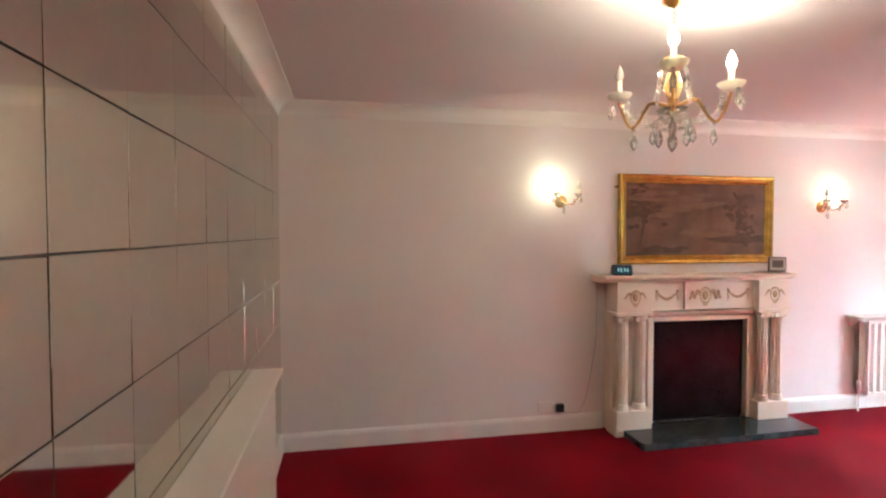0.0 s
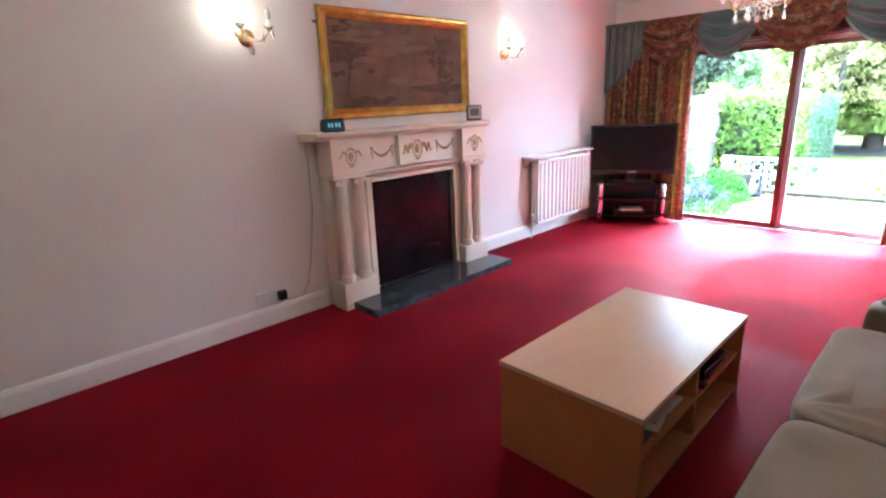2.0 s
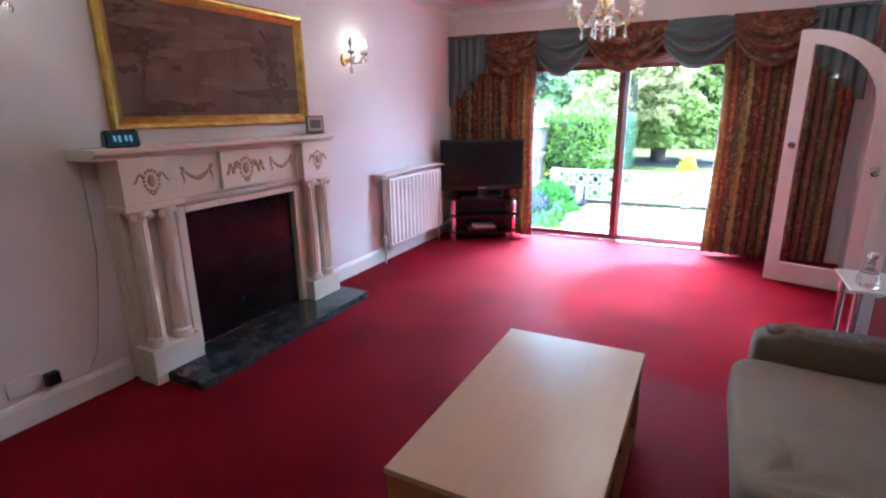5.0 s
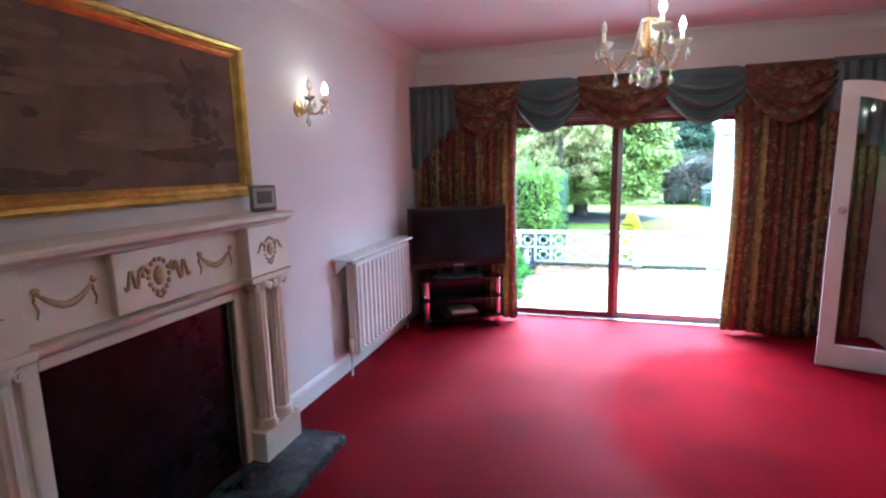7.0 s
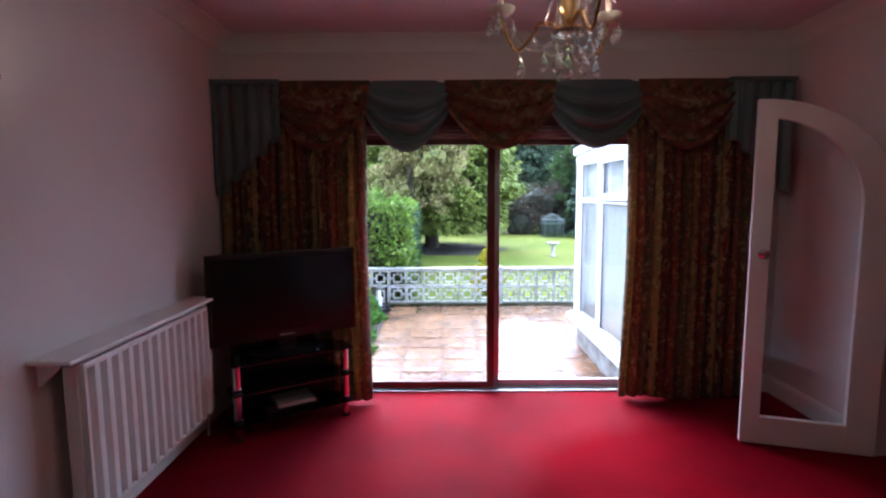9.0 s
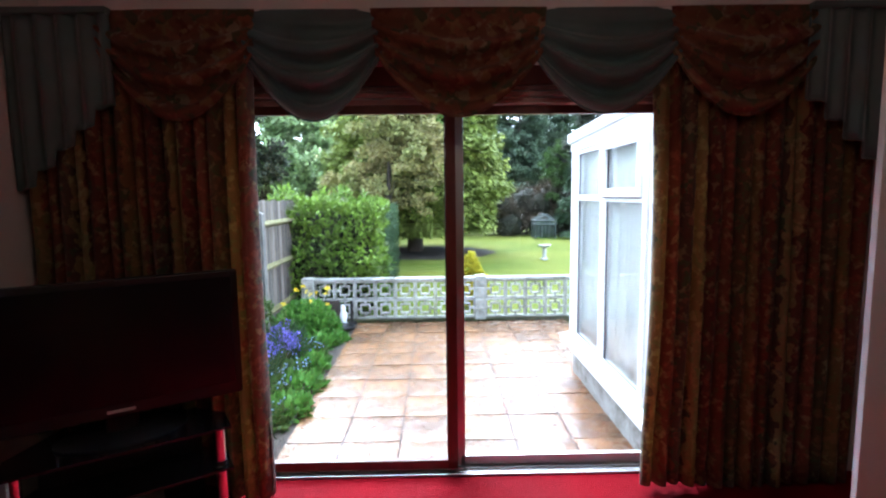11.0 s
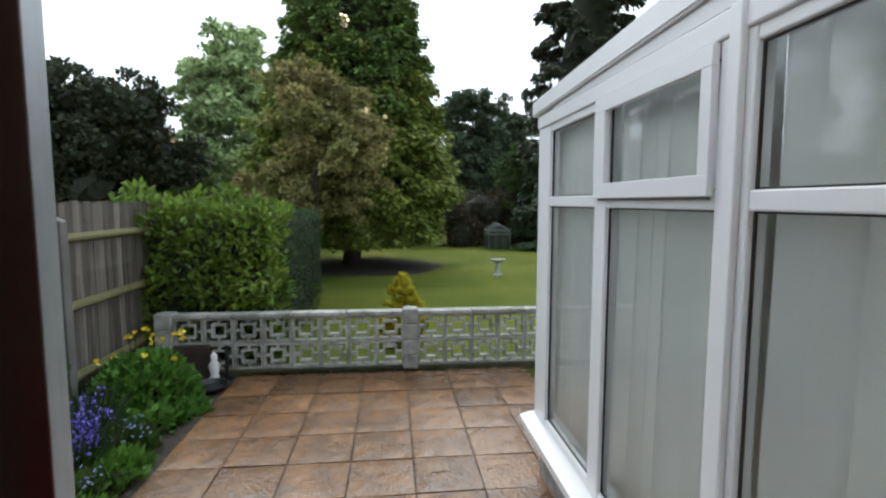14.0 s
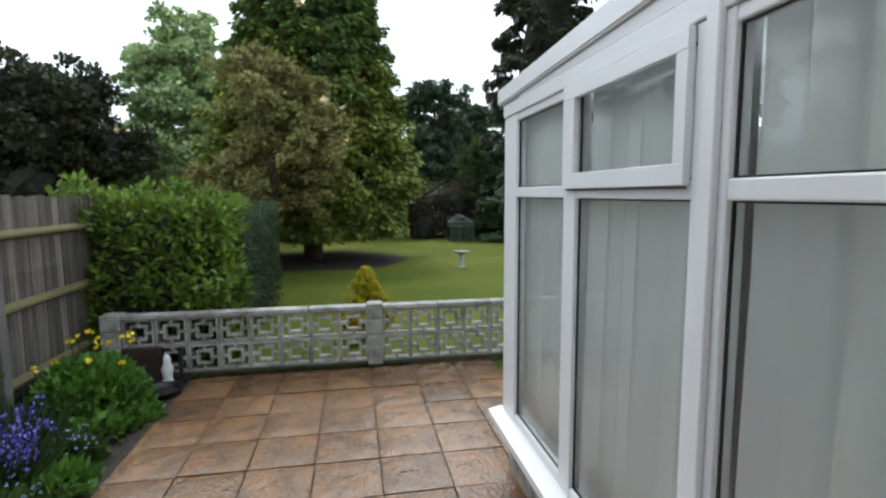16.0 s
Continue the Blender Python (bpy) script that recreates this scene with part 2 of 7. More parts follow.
def floral(name, stripes, ground, colours, scale=16.0, stripe_scale=5.0, rough=0.8):
    """Printed furnishing fabric: blotches of several colours, with or without upright stripes."""
    m = bpy.data.materials.new(name)
    m.use_nodes = True
    n, l = m.node_tree.nodes, m.node_tree.links
    b = n["Principled BSDF"]
    b.inputs["Roughness"].default_value, b.inputs["Sheen Weight"].default_value, b.inputs["Specular IOR Level"].default_value = rough, 0.2, 0.2
    tc = n.new("ShaderNodeTexCoord")
    warp = n.new("ShaderNodeTexNoise")
    warp.inputs["Scale"].default_value = scale * 0.6
    l.new(tc.outputs["Object"], warp.inputs["Vector"])
    va = n.new("ShaderNodeVectorMath")
    va.operation = "MULTIPLY_ADD"
    va.inputs[1].default_value = (0.09, 0.09, 0.09)
    l.new(warp.outputs["Color"], va.inputs[0])
    l.new(tc.outputs["Object"], va.inputs[2])
    vo = n.new("ShaderNodeTexVoronoi")
    vo.inputs["Scale"].default_value = scale
    l.new(va.outputs[0], vo.inputs["Vector"])
    sep = n.new("ShaderNodeSeparateColor")
    l.new(vo.outputs["Color"], sep.inputs[0])
    ramp = n.new("ShaderNodeValToRGB")
    ramp.color_ramp.interpolation = "CONSTANT"
    els = ramp.color_ramp.elements
    while len(els) < len(colours):
        els.new(0.5)
    for i, c in enumerate(colours):
        els[i].position, els[i].color = i / len(colours), (*c, 1)
    l.new(sep.outputs[0], ramp.inputs["Fac"])
    no = n.new("ShaderNodeTexNoise")
    no.inputs["Scale"].default_value, no.inputs["Detail"].default_value = scale * 1.3, 4
    l.new(tc.outputs["Object"], no.inputs["Vector"])
    thr = n.new("ShaderNodeMapRange")
    thr.inputs["From Min"].default_value, thr.inputs["From Max"].default_value = 0.46, 0.56
    l.new(no.outputs["Fac"], thr.inputs["Value"])
    mix = n.new("ShaderNodeMix")
    mix.data_type = "RGBA"
    mix.inputs["A"].default_value = (*ground, 1)
    l.new(thr.outputs[0], mix.inputs["Factor"])
    l.new(ramp.outputs[0], mix.inputs["B"])
    out = mix.outputs["Result"]
    if stripes:
        sx = n.new("ShaderNodeSeparateXYZ")
        l.new(tc.outputs["Object"], sx.inputs[0])
        mul = n.new("ShaderNodeMath")
        mul.operation = "MULTIPLY"
        mul.inputs[1].default_value = stripe_scale
        l.new(sx.outputs[1], mul.inputs[0])
        l.new(va.outputs[0], sx.inputs[0])
        fr = n.new("ShaderNodeMath")
        fr.operation = "FRACT"
        l.new(mul.outputs[0], fr.inputs[0])
        sr = n.new("ShaderNodeValToRGB")
        sr.color_ramp.interpolation = "CONSTANT"
        e2 = sr.color_ramp.elements
        while len(e2) < len(stripes):
            e2.new(0.5)
        for i, c in enumerate(stripes):
            e2[i].position, e2[i].color = i / len(stripes), (*c, 1)
        l.new(fr.outputs[0], sr.inputs["Fac"])
        m2 = n.new("ShaderNodeMix")
        m2.data_type = "RGBA"
        m2.inputs["Factor"].default_value = 0.45
        l.new(out, m2.inputs["A"])
        l.new(sr.outputs[0], m2.inputs["B"])
        out = m2.outputs["Result"]
    l.new(out, b.inputs["Base Color"])
    fine = n.new("ShaderNodeTexNoise")
    fine.inputs["Scale"].default_value = 320
    l.new(tc.outputs["Object"], fine.inputs["Vector"])
    bp = n.new("ShaderNodeBump")
    bp.inputs["Strength"].default_value, bp.inputs["Distance"].default_value = 0.4, 0.002
    l.new(fine.outputs["Fac"], bp.inputs["Height"])
    l.new(bp.outputs[0], b.inputs["Normal"])
    glow, both, end = n.new("ShaderNodeBsdfTranslucent"), n.new("ShaderNodeMixShader"), n["Material Output"]
    both.inputs[0].default_value = 0.42
    l.new(out, glow.inputs["Color"])
    l.new(b.outputs[0], both.inputs[1])
    l.new(glow.outputs[0], both.inputs[2])
    l.new(both.outputs[0], end.inputs["Surface"])
    return m


M_CURTAIN = floral("striped_floral_curtain", [(0.26, 0.08, 0.045), (0.36, 0.27, 0.09), (0.10, 0.12, 0.05), (0.32, 0.11, 0.06), (0.14, 0.045, 0.035), (0.50, 0.42, 0.16), (0.07, 0.08, 0.06)],
                   (0.18, 0.07, 0.045), [(0.36, 0.14, 0.08), (0.12, 0.14, 0.06), (0.42, 0.32, 0.15), (0.17, 0.05, 0.04)], 26, 2.3)
M_SWAG = floral("rust_floral_swag", None, (0.22, 0.09, 0.05), [(0.32, 0.13, 0.07), (0.11, 0.10, 0.05), (0.29, 0.18, 0.08), (0.16, 0.045, 0.03), (0.33, 0.24, 0.14)], 17)


def tapestry():
    """A brown woven landscape: a pale lake between dark trees under a hazy sky."""
    m = mat("tapestry_weave", (0.20, 0.118, 0.072), 0.85, vary=0.25, scale=5, fine=300, bump=0.12, hue=(0.11, 0.062, 0.045))
    return m


M_PAINTING = tapestry()
M_TAP_DARK = mat("tapestry_dark_thread", (0.075, 0.045, 0.03), 0.9, vary=0.25, scale=16, fine=300, bump=0.1, hue=(0.13, 0.075, 0.053))
M_TAP_LIGHT = mat("tapestry_light_thread", (0.225, 0.138, 0.086), 0.9, vary=0.12, scale=10, fine=300, bump=0.1)
M_FIRE = mat("black_glass_fire", (0.006, 0.005, 0.006), 0.16, vary=0.6, scale=5, fine=30, bump=0.0, hue=(0.018, 0.012, 0.014), spec=0.16)
M_CRYSTAL = mat("cut_crystal", (0.95, 0.93, 0.88), 0.05, vary=0.01, bump=0, transmission=0.85)
M_AMBER = mat("amber_glass", (0.75, 0.50, 0.20), 0.12, vary=0.05, bump=0, transmission=0.45)
M_FROST = mat("frosted_glass", (0.86, 0.80, 0.68), 0.35, vary=0.03, bump=0.01, transmission=0.4)
M_CANDLE = mat("ivory_candle_tube", (0.80, 0.72, 0.54), 0.5, vary=0.03, bump=0.01)
M_UNLIT = mat("unlit_bulb", (0.85, 0.82, 0.78), 0.1, vary=0.02, bump=0, transmission=0.5)
M_SHADE = mat("cream_lampshade", (0.70, 0.58, 0.40), 0.8, vary=0.05, scale=10, fine=200, bump=0.05)
M_GREY = mat("grey_plastic", (0.16, 0.15, 0.15), 0.45, vary=0.05, bump=0.02)
M_PALEGREY = mat("pale_grey_panel", (0.50, 0.48, 0.45), 0.5, vary=0.04, bump=0.02)
M_LCD = mat("lcd_screen", (0.02, 0.05, 0.06), 0.15, vary=0.02, bump=0, emit=((0.10, 0.45, 0.55), 0.0012))
M_LCDTEXT = mat("lcd_digits", (0.3, 0.6, 0.65), 0.3, vary=0.02, bump=0, emit=((0.35, 0.9, 1.0), 0.004))
M_PAPER = mat("paper", (0.70, 0.67, 0.62), 0.8, vary=0.08, scale=10, bump=0.03)
M_BLUE = mat("blue_plastic", (0.03, 0.07, 0.30), 0.35, vary=0.05, bump=0.02)
M_DARKGLASS = mat("black_glass_shelf", (0.008, 0.008, 0.009), 0.06, vary=0.02, bump=0)
M_CORD = mat("olive_cord", (0.26, 0.21, 0.09), 0.8, vary=0.2, scale=60, fine=200, bump=0.2)
M_NET = mat("white_net_curtain", (0.86, 0.86, 0.83), 0.8, vary=0.03, scale=3, fine=200, bump=0.05)


def let_light_through(m, share):
    """Thin cloth: part of the light that falls on one side shows on the other."""
    n, l = m.node_tree.nodes, m.node_tree.links
    thin, both = n.new("ShaderNodeBsdfTranslucent"), n.new("ShaderNodeMixShader")
    thin.inputs["Color"].default_value = (0.80, 0.80, 0.77, 1)
    both.inputs[0].default_value = share
    l.new(n["Principled BSDF"].outputs[0], both.inputs[1])
    l.new(thin.outputs[0], both.inputs[2])
    l.new(both.outputs[0], n["Material Output"].inputs["Surface"])


let_light_through(M_NET, 0.10)


# ---- building helpers ----
def thing(name, x, y, z, label, category, group="", kind="", rz=0.0):
    ob = new(name)
    ob.empty_display_size = 0.1
    ob.matrix_world = pose(x, y, z, 0, 0, rz)
    return tagged(ob, label, category, group, kind)


def mesh_of(name, bm, material, smooth=False):
    me = bpy.data.meshes.new(name)
    bm.normal_update()
    bm.to_mesh(me)
    bm.free()
    for mtl in (material if isinstance(material, (list, tuple)) else [material]):
        me.materials.append(mtl)
    if smooth:
        me.shade_smooth()
        me.set_sharp_from_angle(angle=radians(40))
    return me


def part(name, bm, material, parent, label="", smooth=False):
    ob = new(name, mesh_of(name, bm, material, smooth))
    ob.parent = parent
    return tagged(ob, label)


def shared(name, me, parent, m):
    """One more object on a mesh that others use too."""
    ob = new(name, me)
    ob.parent = parent
    ob.matrix_local = m
    return ob


def solid(name, bm, material, label, category, group="", kind="", smooth=False):
    return tagged(new(name, mesh_of(name, bm, material, smooth)), label, category, group, kind)


def box(bm, x0, x1, y0, y1, z0, z1, bevel=0.0, segs=2):
    g = bmesh.ops.create_cube(bm, size=1, matrix=Matrix.LocRotScale(((x0 + x1) / 2, (y0 + y1) / 2, (z0 + z1) / 2), None,
                              (abs(x1 - x0), abs(y1 - y0), abs(z1 - z0))))
    if bevel:
        edges = list({e for v in g["verts"] for e in v.link_edges})
        bmesh.ops.bevel(bm, geom=edges, offset=bevel, segments=segs, profile=0.5, affect="EDGES")
    return bm


def boxed(*a, **k):
    return box(bmesh.new(), *a, **k)


def rod(bm, a, b, r, r2=None, n=10):
    a, b = Vector(a), Vector(b)
    d = b - a
    m = Matrix.Translation((a + b) / 2) @ d.to_track_quat("Z", "Y").to_matrix().to_4x4()
    bmesh.ops.create_cone(bm, cap_ends=True, segments=n, radius1=r, radius2=r if r2 is None else r2, depth=d.length, matrix=m)
    return bm


def ball(bm, c, r, sx=1, sy=1, sz=1, u=12, v=8):
    bmesh.ops.create_uvsphere(bm, u_segments=u, v_segments=v, radius=r, matrix=Matrix.LocRotScale(c, None, (sx, sy, sz)))
    return bm


def lathe(bm, profile, cx=0, cy=0, n=16, m=None, flute=0.0, flutes=0):
    """A turned shape from (radius, z) pairs."""
    rings = []
    for r, z in profile:
        ring = []
        for i in range(n):
            a = 2 * math.pi * i / n
            rr = r * (1 + (flute * math.cos(a * flutes) if flutes else 0))
            ring.append(bm.verts.new((cx + rr * math.cos(a), cy + rr * math.sin(a), z)))
        rings.append(ring)
    for lo, hi in zip(rings, rings[1:]):
        for i in range(n):
            bm.faces.new((lo[i], lo[(i + 1) % n], hi[(i + 1) % n], hi[i]))
    bm.faces.new(rings[0][::-1])
    bm.faces.new(rings[-1])
    if m:
        bmesh.ops.transform(bm, matrix=m, verts=[v for ring in rings for v in ring])
    return bm


def tube(bm, pts, r, n=8, taper=1.0):
    """A pipe along points."""
    pts = [Vector(p) for p in pts]
    rings = []
    for i, p in enumerate(pts):
        d = (pts[min(i + 1, len(pts) - 1)] - pts[max(i - 1, 0)]).normalized()
        q = d.to_track_quat("Z", "Y")
        rr = r * (1 + (taper - 1) * i / max(1, len(pts) - 1))
        rings.append([bm.verts.new(p + q @ Vector((rr * math.cos(2 * math.pi * k / n), rr * math.sin(2 * math.pi * k / n), 0))) for k in range(n)])
    for lo, hi in zip(rings, rings[1:]):
        for k in range(n):
            bm.faces.new((lo[k], lo[(k + 1) % n], hi[(k + 1) % n], hi[k]))
    bm.faces.new(rings[0][::-1])
    bm.faces.new(rings[-1])
    return bm


def prism(bm, outline, axis, a, b):
    """A solid with the given outline (pairs) drawn out along axis from a to b."""
    def at(p, q, s):
        return {"x": (s, p, q), "y": (p, s, q), "z": (p, q, s)}[axis]
    lo = [bm.verts.new(at(p, q, a)) for p, q in outline]
    hi = [bm.verts.new(at(p, q, b)) for p, q in outline]
    k = len(outline)
    for i in range(k):
        bm.faces.new((lo[i], lo[(i + 1) % k], hi[(i + 1) % k], hi[i]))
    bm.faces.new(lo[::-1])
    bm.faces.new(hi)
    bmesh.ops.recalc_face_normals(bm, faces=bm.faces)
    return bm


def sheet(bm, nu, nv, f, close=False):
    """A grid of faces through f(u, v), u and v from 0 to 1."""
    g = [[bm.verts.new(f(i / nu, j / nv)) for j in range(nv + 1)] for i in range(nu + 1)]
    for i in range(nu):
        for j in range(nv):
            bm.faces.new((g[i][j], g[i + 1][j], g[i + 1][j + 1], g[i][j + 1]))
    return g


# ---- the room ----
XW, XE, YS, YN, ZC = -0.175, 6.75, 0.05, 4.07, 2.60
WALL = dict(kind="structure")
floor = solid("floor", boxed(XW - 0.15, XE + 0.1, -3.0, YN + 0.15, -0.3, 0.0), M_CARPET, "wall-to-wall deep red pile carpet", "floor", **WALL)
ceiling = solid("ceiling", boxed(XW - 0.15, XE + 0.25, -3.0, YN + 0.15, ZC, ZC + 0.15), M_CEIL, "flat pale painted ceiling", "ceiling", **WALL)
solid("wall_north", boxed(XW - 0.15, XE + 0.25, YN, YN + 0.15, -0.5, ZC), M_WALL, "plain pinkish cream painted wall", "wall", **WALL)
solid("wall_west", boxed(XW - 0.15, XW - 0.006, -3.0, YN, 0.0, ZC), M_WALL, "painted wall behind mirror tiles", "wall", **WALL)


def wall_south():
    """South wall with a plain doorway at its west end and a round-headed double doorway near its east end."""
    bm = bmesh.new()
    y0, y1 = YS - 0.12, YS
    box(bm, XW, -0.12, y0, y1, 0, ZC)
    box(bm, -0.12, 0.74, y0, y1, 2.06, ZC)
    box(bm, 0.74, ARCH_X0, y0, y1, 0, ZC)
    box(bm, ARCH_X1, XE, y0, y1, 0, ZC)
    n, c, r = 24, (ARCH_X0 + ARCH_X1) / 2, (ARCH_X1 - ARCH_X0) / 2
    for i in range(n):
        xa, xb = ARCH_X0 + (ARCH_X1 - ARCH_X0) * i / n, ARCH_X0 + (ARCH_X1 - ARCH_X0) * (i + 1) / n
        za, zb = (ARCH_S + (ARCH_T - ARCH_S) * math.sqrt(max(0, 1 - ((x - c) / r) ** 2)) for x in (xa, xb))
        prism(bm, [(xa, za), (xb, zb), (xb, ZC), (xa, ZC)], "y", y0, y1)
    return solid("wall_south", bm, M_WALL, "pinkish cream painted wall with a round-headed doorway", "wall", **WALL)


ARCH_X0, ARCH_X1, ARCH_S, ARCH_T = 4.40, 5.79, 1.42, 2.03
wall_south()
WIN_Y0, WIN_Y1, WIN_T = 0.95, 3.34, 2.08
bm = bmesh.new()
box(bm, XE, XE + 0.25, WIN_Y1, YN, -0.5, ZC)
box(bm, XE, XE + 0.25, -3.0, WIN_Y0, -0.5, ZC)
box(bm, XE, XE + 0.25, WIN_Y0, WIN_Y1, WIN_T, ZC)
solid("wall_east", bm, M_WALL, "cream painted wall round the patio doors", "wall", **WALL)
# the hall and dining space behind the south wall
bm = bmesh.new()
box(bm, XW - 0.15, XE, -3.12, -3.0, 0, ZC)
box(bm, 2.6, 2.7, -3.0, YS - 0.12, 0, ZC)
solid("wall_back", bm, M_WALL, "plain painted wall of the hall behind", "wall", **WALL)


def coving():
    bm = bmesh.new()
    def profile(k=6, s=0.095):
        pts = [(0, 0), (s * 1.35, 0)]
        for i in range(k + 1):
            a = math.pi / 2 * i / k
            pts.append((s * 1.35 - (s * 1.35 - 0.006) * math.sin(a), -0.006 - (s - 0.012) * (1 - math.cos(a))))
        pts.append((0, -s))
        return pts
    pr = profile()
    prism(bm, [(YN - 0.001 - u, ZC + v) for u, v in pr], "x", XW, XE)
    prism(bm, [(YS + 0.001 + u, ZC + v) for u, v in pr], "x", XW, XE)
    prism(bm, [(XW + 0.001 + u, ZC + v) for u, v in pr], "y", YS, YN)
    prism(bm, [(XE - 0.001 - u, ZC + v) for u, v in pr], "y", YS, YN)
    solid("trim", bm, M_WHITE, "white plaster coving along the ceiling", "coving", smooth=True, **WALL)


coving()


def skirting():
    bm = bmesh.new()
    pr = [(0, 0), (0.018, 0), (0.018, 0.105), (0.012, 0.125), (0.006, 0.135), (0, 0.135)]
    for xa, xb in ((XW, 2.42), (4.08, XE)):
        prism(bm, [(YN - u, z) for u, z in pr], "x", xa, xb)
    for xa, xb in ((0.74, ARCH_X0), (ARCH_X1, XE)):
        prism(bm, [(YS + u, z) for u, z in pr], "x", xa, xb)
    prism(bm, [(XW + u, z) for u, z in pr], "y", YS, YN - 0.02)
    for ya, yb in ((YS, WIN_Y0), (WIN_Y1, YN)):
        prism(bm, [(XE - u, z) for u, z in pr], "y", ya, yb)
    solid("baseboard", bm, M_WHITE, "white painted moulded skirting board", "skirting", **WALL)


skirting()


# ---- mirror wall ----
def mirror_wall():
    wall = thing("mirror_wall", XW, YN, 0, "wall of square aged mirror tiles with dark joints", "mirror")
    sy, sz, gap, first = 0.325, 0.315, 0.004, 0.35
    def tile(w):
        return mesh_of("mirror_tile", boxed(0, 0.005, -w / 2 + gap / 2, w / 2 - gap / 2, -sz / 2 + gap / 2, sz / 2 - gap / 2, bevel=0.0015, segs=1), M_MIRROR)
    me, cut = tile(sy), tile(first)
    part("backing", boxed(-0.0058, -0.0046, -4.0, 0.0, 0.05, ZC - 0.1), M_BLACK, wall, "dark adhesive backing")
    rng = random.Random(5)
    turn = lambda: (rng.gauss(0, 0.12), rng.gauss(0, 0.22), rng.gauss(0, 0.22))
    for k in range(8):
        z = 0.03 + sz * (k + 0.5)
        shared("mirror_tile", cut, wall, pose(-0.004, -first / 2, z, *turn()))
        for j in range(11):
            shared("mirror_tile", me, wall, pose(-0.004, -first - sy * (j + 0.5), z, *turn()))
    return wall


mirror_wall()


# ---- radiators ----
def radiator(name, x, y, z, length, height, label, rz, ribs=True, shelf=(0.1, 0.1, 0.16)):
    """A panel radiator whose back faces +y before the turn; its left end stands at the origin."""
    r = thing(name, x, y, z, label, "radiator", rz=rz)
    bm = boxed(0, length, -0.012, 0.0, 0, height, bevel=0.006)
    if ribs:
        bm.free()
        bm = boxed(0, length, -0.028, 0.0, 0, 0.028, bevel=0.006)
        box(bm, 0, length, -0.028, 0.0, height - 0.028, height, bevel=0.006)
        n = max(4, round(length / 0.078))
        w = (length - 0.03) / n
        outline = [(0.0, -0.002), (0.0, -0.028), (0.015, -0.028)]
        for i in range(n):
            a = 0.015 + w * i
            outline += [(a + w * 0.20, -0.008), (a + w * 0.38, -0.008), (a + w * 0.58, -0.030), (a + w * 0.98, -0.030)]
        outline += [(length, -0.028), (length, -0.002)]
        prism(bm, outline, "z", 0.02, height - 0.02)
    part("front_panel", bm, M_RAD, r)
    part("back_panel", boxed(0.01, length - 0.01, 0.05, 0.062, 0.0, height, bevel=0.005), M_RAD, r)
    bm = bmesh.new()
    for i in range(int(length / 0.03)):
        box(bm, 0.02 + i * 0.03, 0.03 + i * 0.03, 0.002, 0.048, 0.04, height - 0.03)
    part("convector_fins", bm, M_RAD, r)
    part("side_cover", boxed(-0.006, 0.002, 0.0, 0.055, 0.02, height - 0.01, bevel=0.002), M_RAD, r)
    part("side_cover", boxed(length - 0.002, length + 0.006, 0.0, 0.055, 0.02, height - 0.01, bevel=0.002), M_RAD, r)
    bm = bmesh.new()
    rod(bm, (-0.03, 0.03, 0.03), (-0.03, 0.03, 0.10), 0.013)
    lathe(bm, [(0.016, 0.0), (0.019, 0.01), (0.019, 0.05), (0.012, 0.06)], -0.03, 0.03, 12, Matrix.Translation((0, 0, 0.06)))
    rod(bm, (-0.03, 0.03, 0.05), (0.0, 0.03, 0.05), 0.010)
    part("valve", bm, M_WHITE, r, "white radiator valve", True)
    bm = bmesh.new()
    rod(bm, (-0.03, 0.03, -z), (-0.03, 0.03, 0.04), 0.008)
    part("pipe", bm, M_RAD, r, smooth=True)
    bm = bmesh.new()
    rod(bm, (length + 0.02, 0.03, -z), (length + 0.02, 0.03, 0.04), 0.008)
    rod(bm, (length + 0.02, 0.03, 0.04), (length - 0.01, 0.03, 0.04), 0.008)
    part("pipe", bm, M_RAD, r, smooth=True)
    a, b, d = shelf
    part("shelf", boxed(-a, length + b, 0.11 - d, 0.112, height + 0.028, height + 0.046, bevel=0.005), M_WHITE, r, "white painted shelf over the radiator")
    for c in (-a + 0.06, length + b - 0.06):
        bm = bmesh.new()
        prism(bm, [(0.11, height + 0.02), (0.11, height - 0.07), (0.10, height - 0.07), (0.02, height + 0.008), (0.02, height + 0.02)], "x", c - 0.01, c + 0.01)
        part("bracket", bm, M_WHITE, r)
    return r


radiator("radiator", 4.97, 3.96, 0.16, 1.08, 0.68, "white ribbed panel radiator under a white shelf", 0, shelf=(0.11, 0.04, 0.17))
radiator("radiator", -0.063, 0.64, 0.18, 2.24, 0.70, "long white panel radiator with a cream shelf against mirror tiles", 90, ribs=False, shelf=(0.05, 0.06, 0.155))


# ---- fireplace ----
def medallion(bm, x, z, y, s=1.0):
    """An oval plaque in an open scrolled wreath."""
    ball(bm, (x, y, z), 0.030 * s, 0.8, 0.35, 1.1, 12, 8)
    for i in range(14):
        a = 2 * math.pi * i / 14
        ball(bm, (x + 0.042 * s * math.cos(a), y, z + 0.055 * s * math.sin(a)), 0.009 * s, 1, 0.6, 1, 6, 5)
    for sg in (-1, 1):
        pts = [(x + sg * s * (0.04 + 0.06 * t), y, z + s * (0.015 + 0.022 * math.sin(5 * t))) for t in [i / 8 for i in range(9)]]
        tube(bm, pts, 0.008 * s, 6, 0.4)
    tube(bm, [(x - 0.02 * s, y, z - 0.06 * s), (x, y, z - 0.075 * s), (x + 0.02 * s, y, z - 0.06 * s)], 0.006 * s, 5)


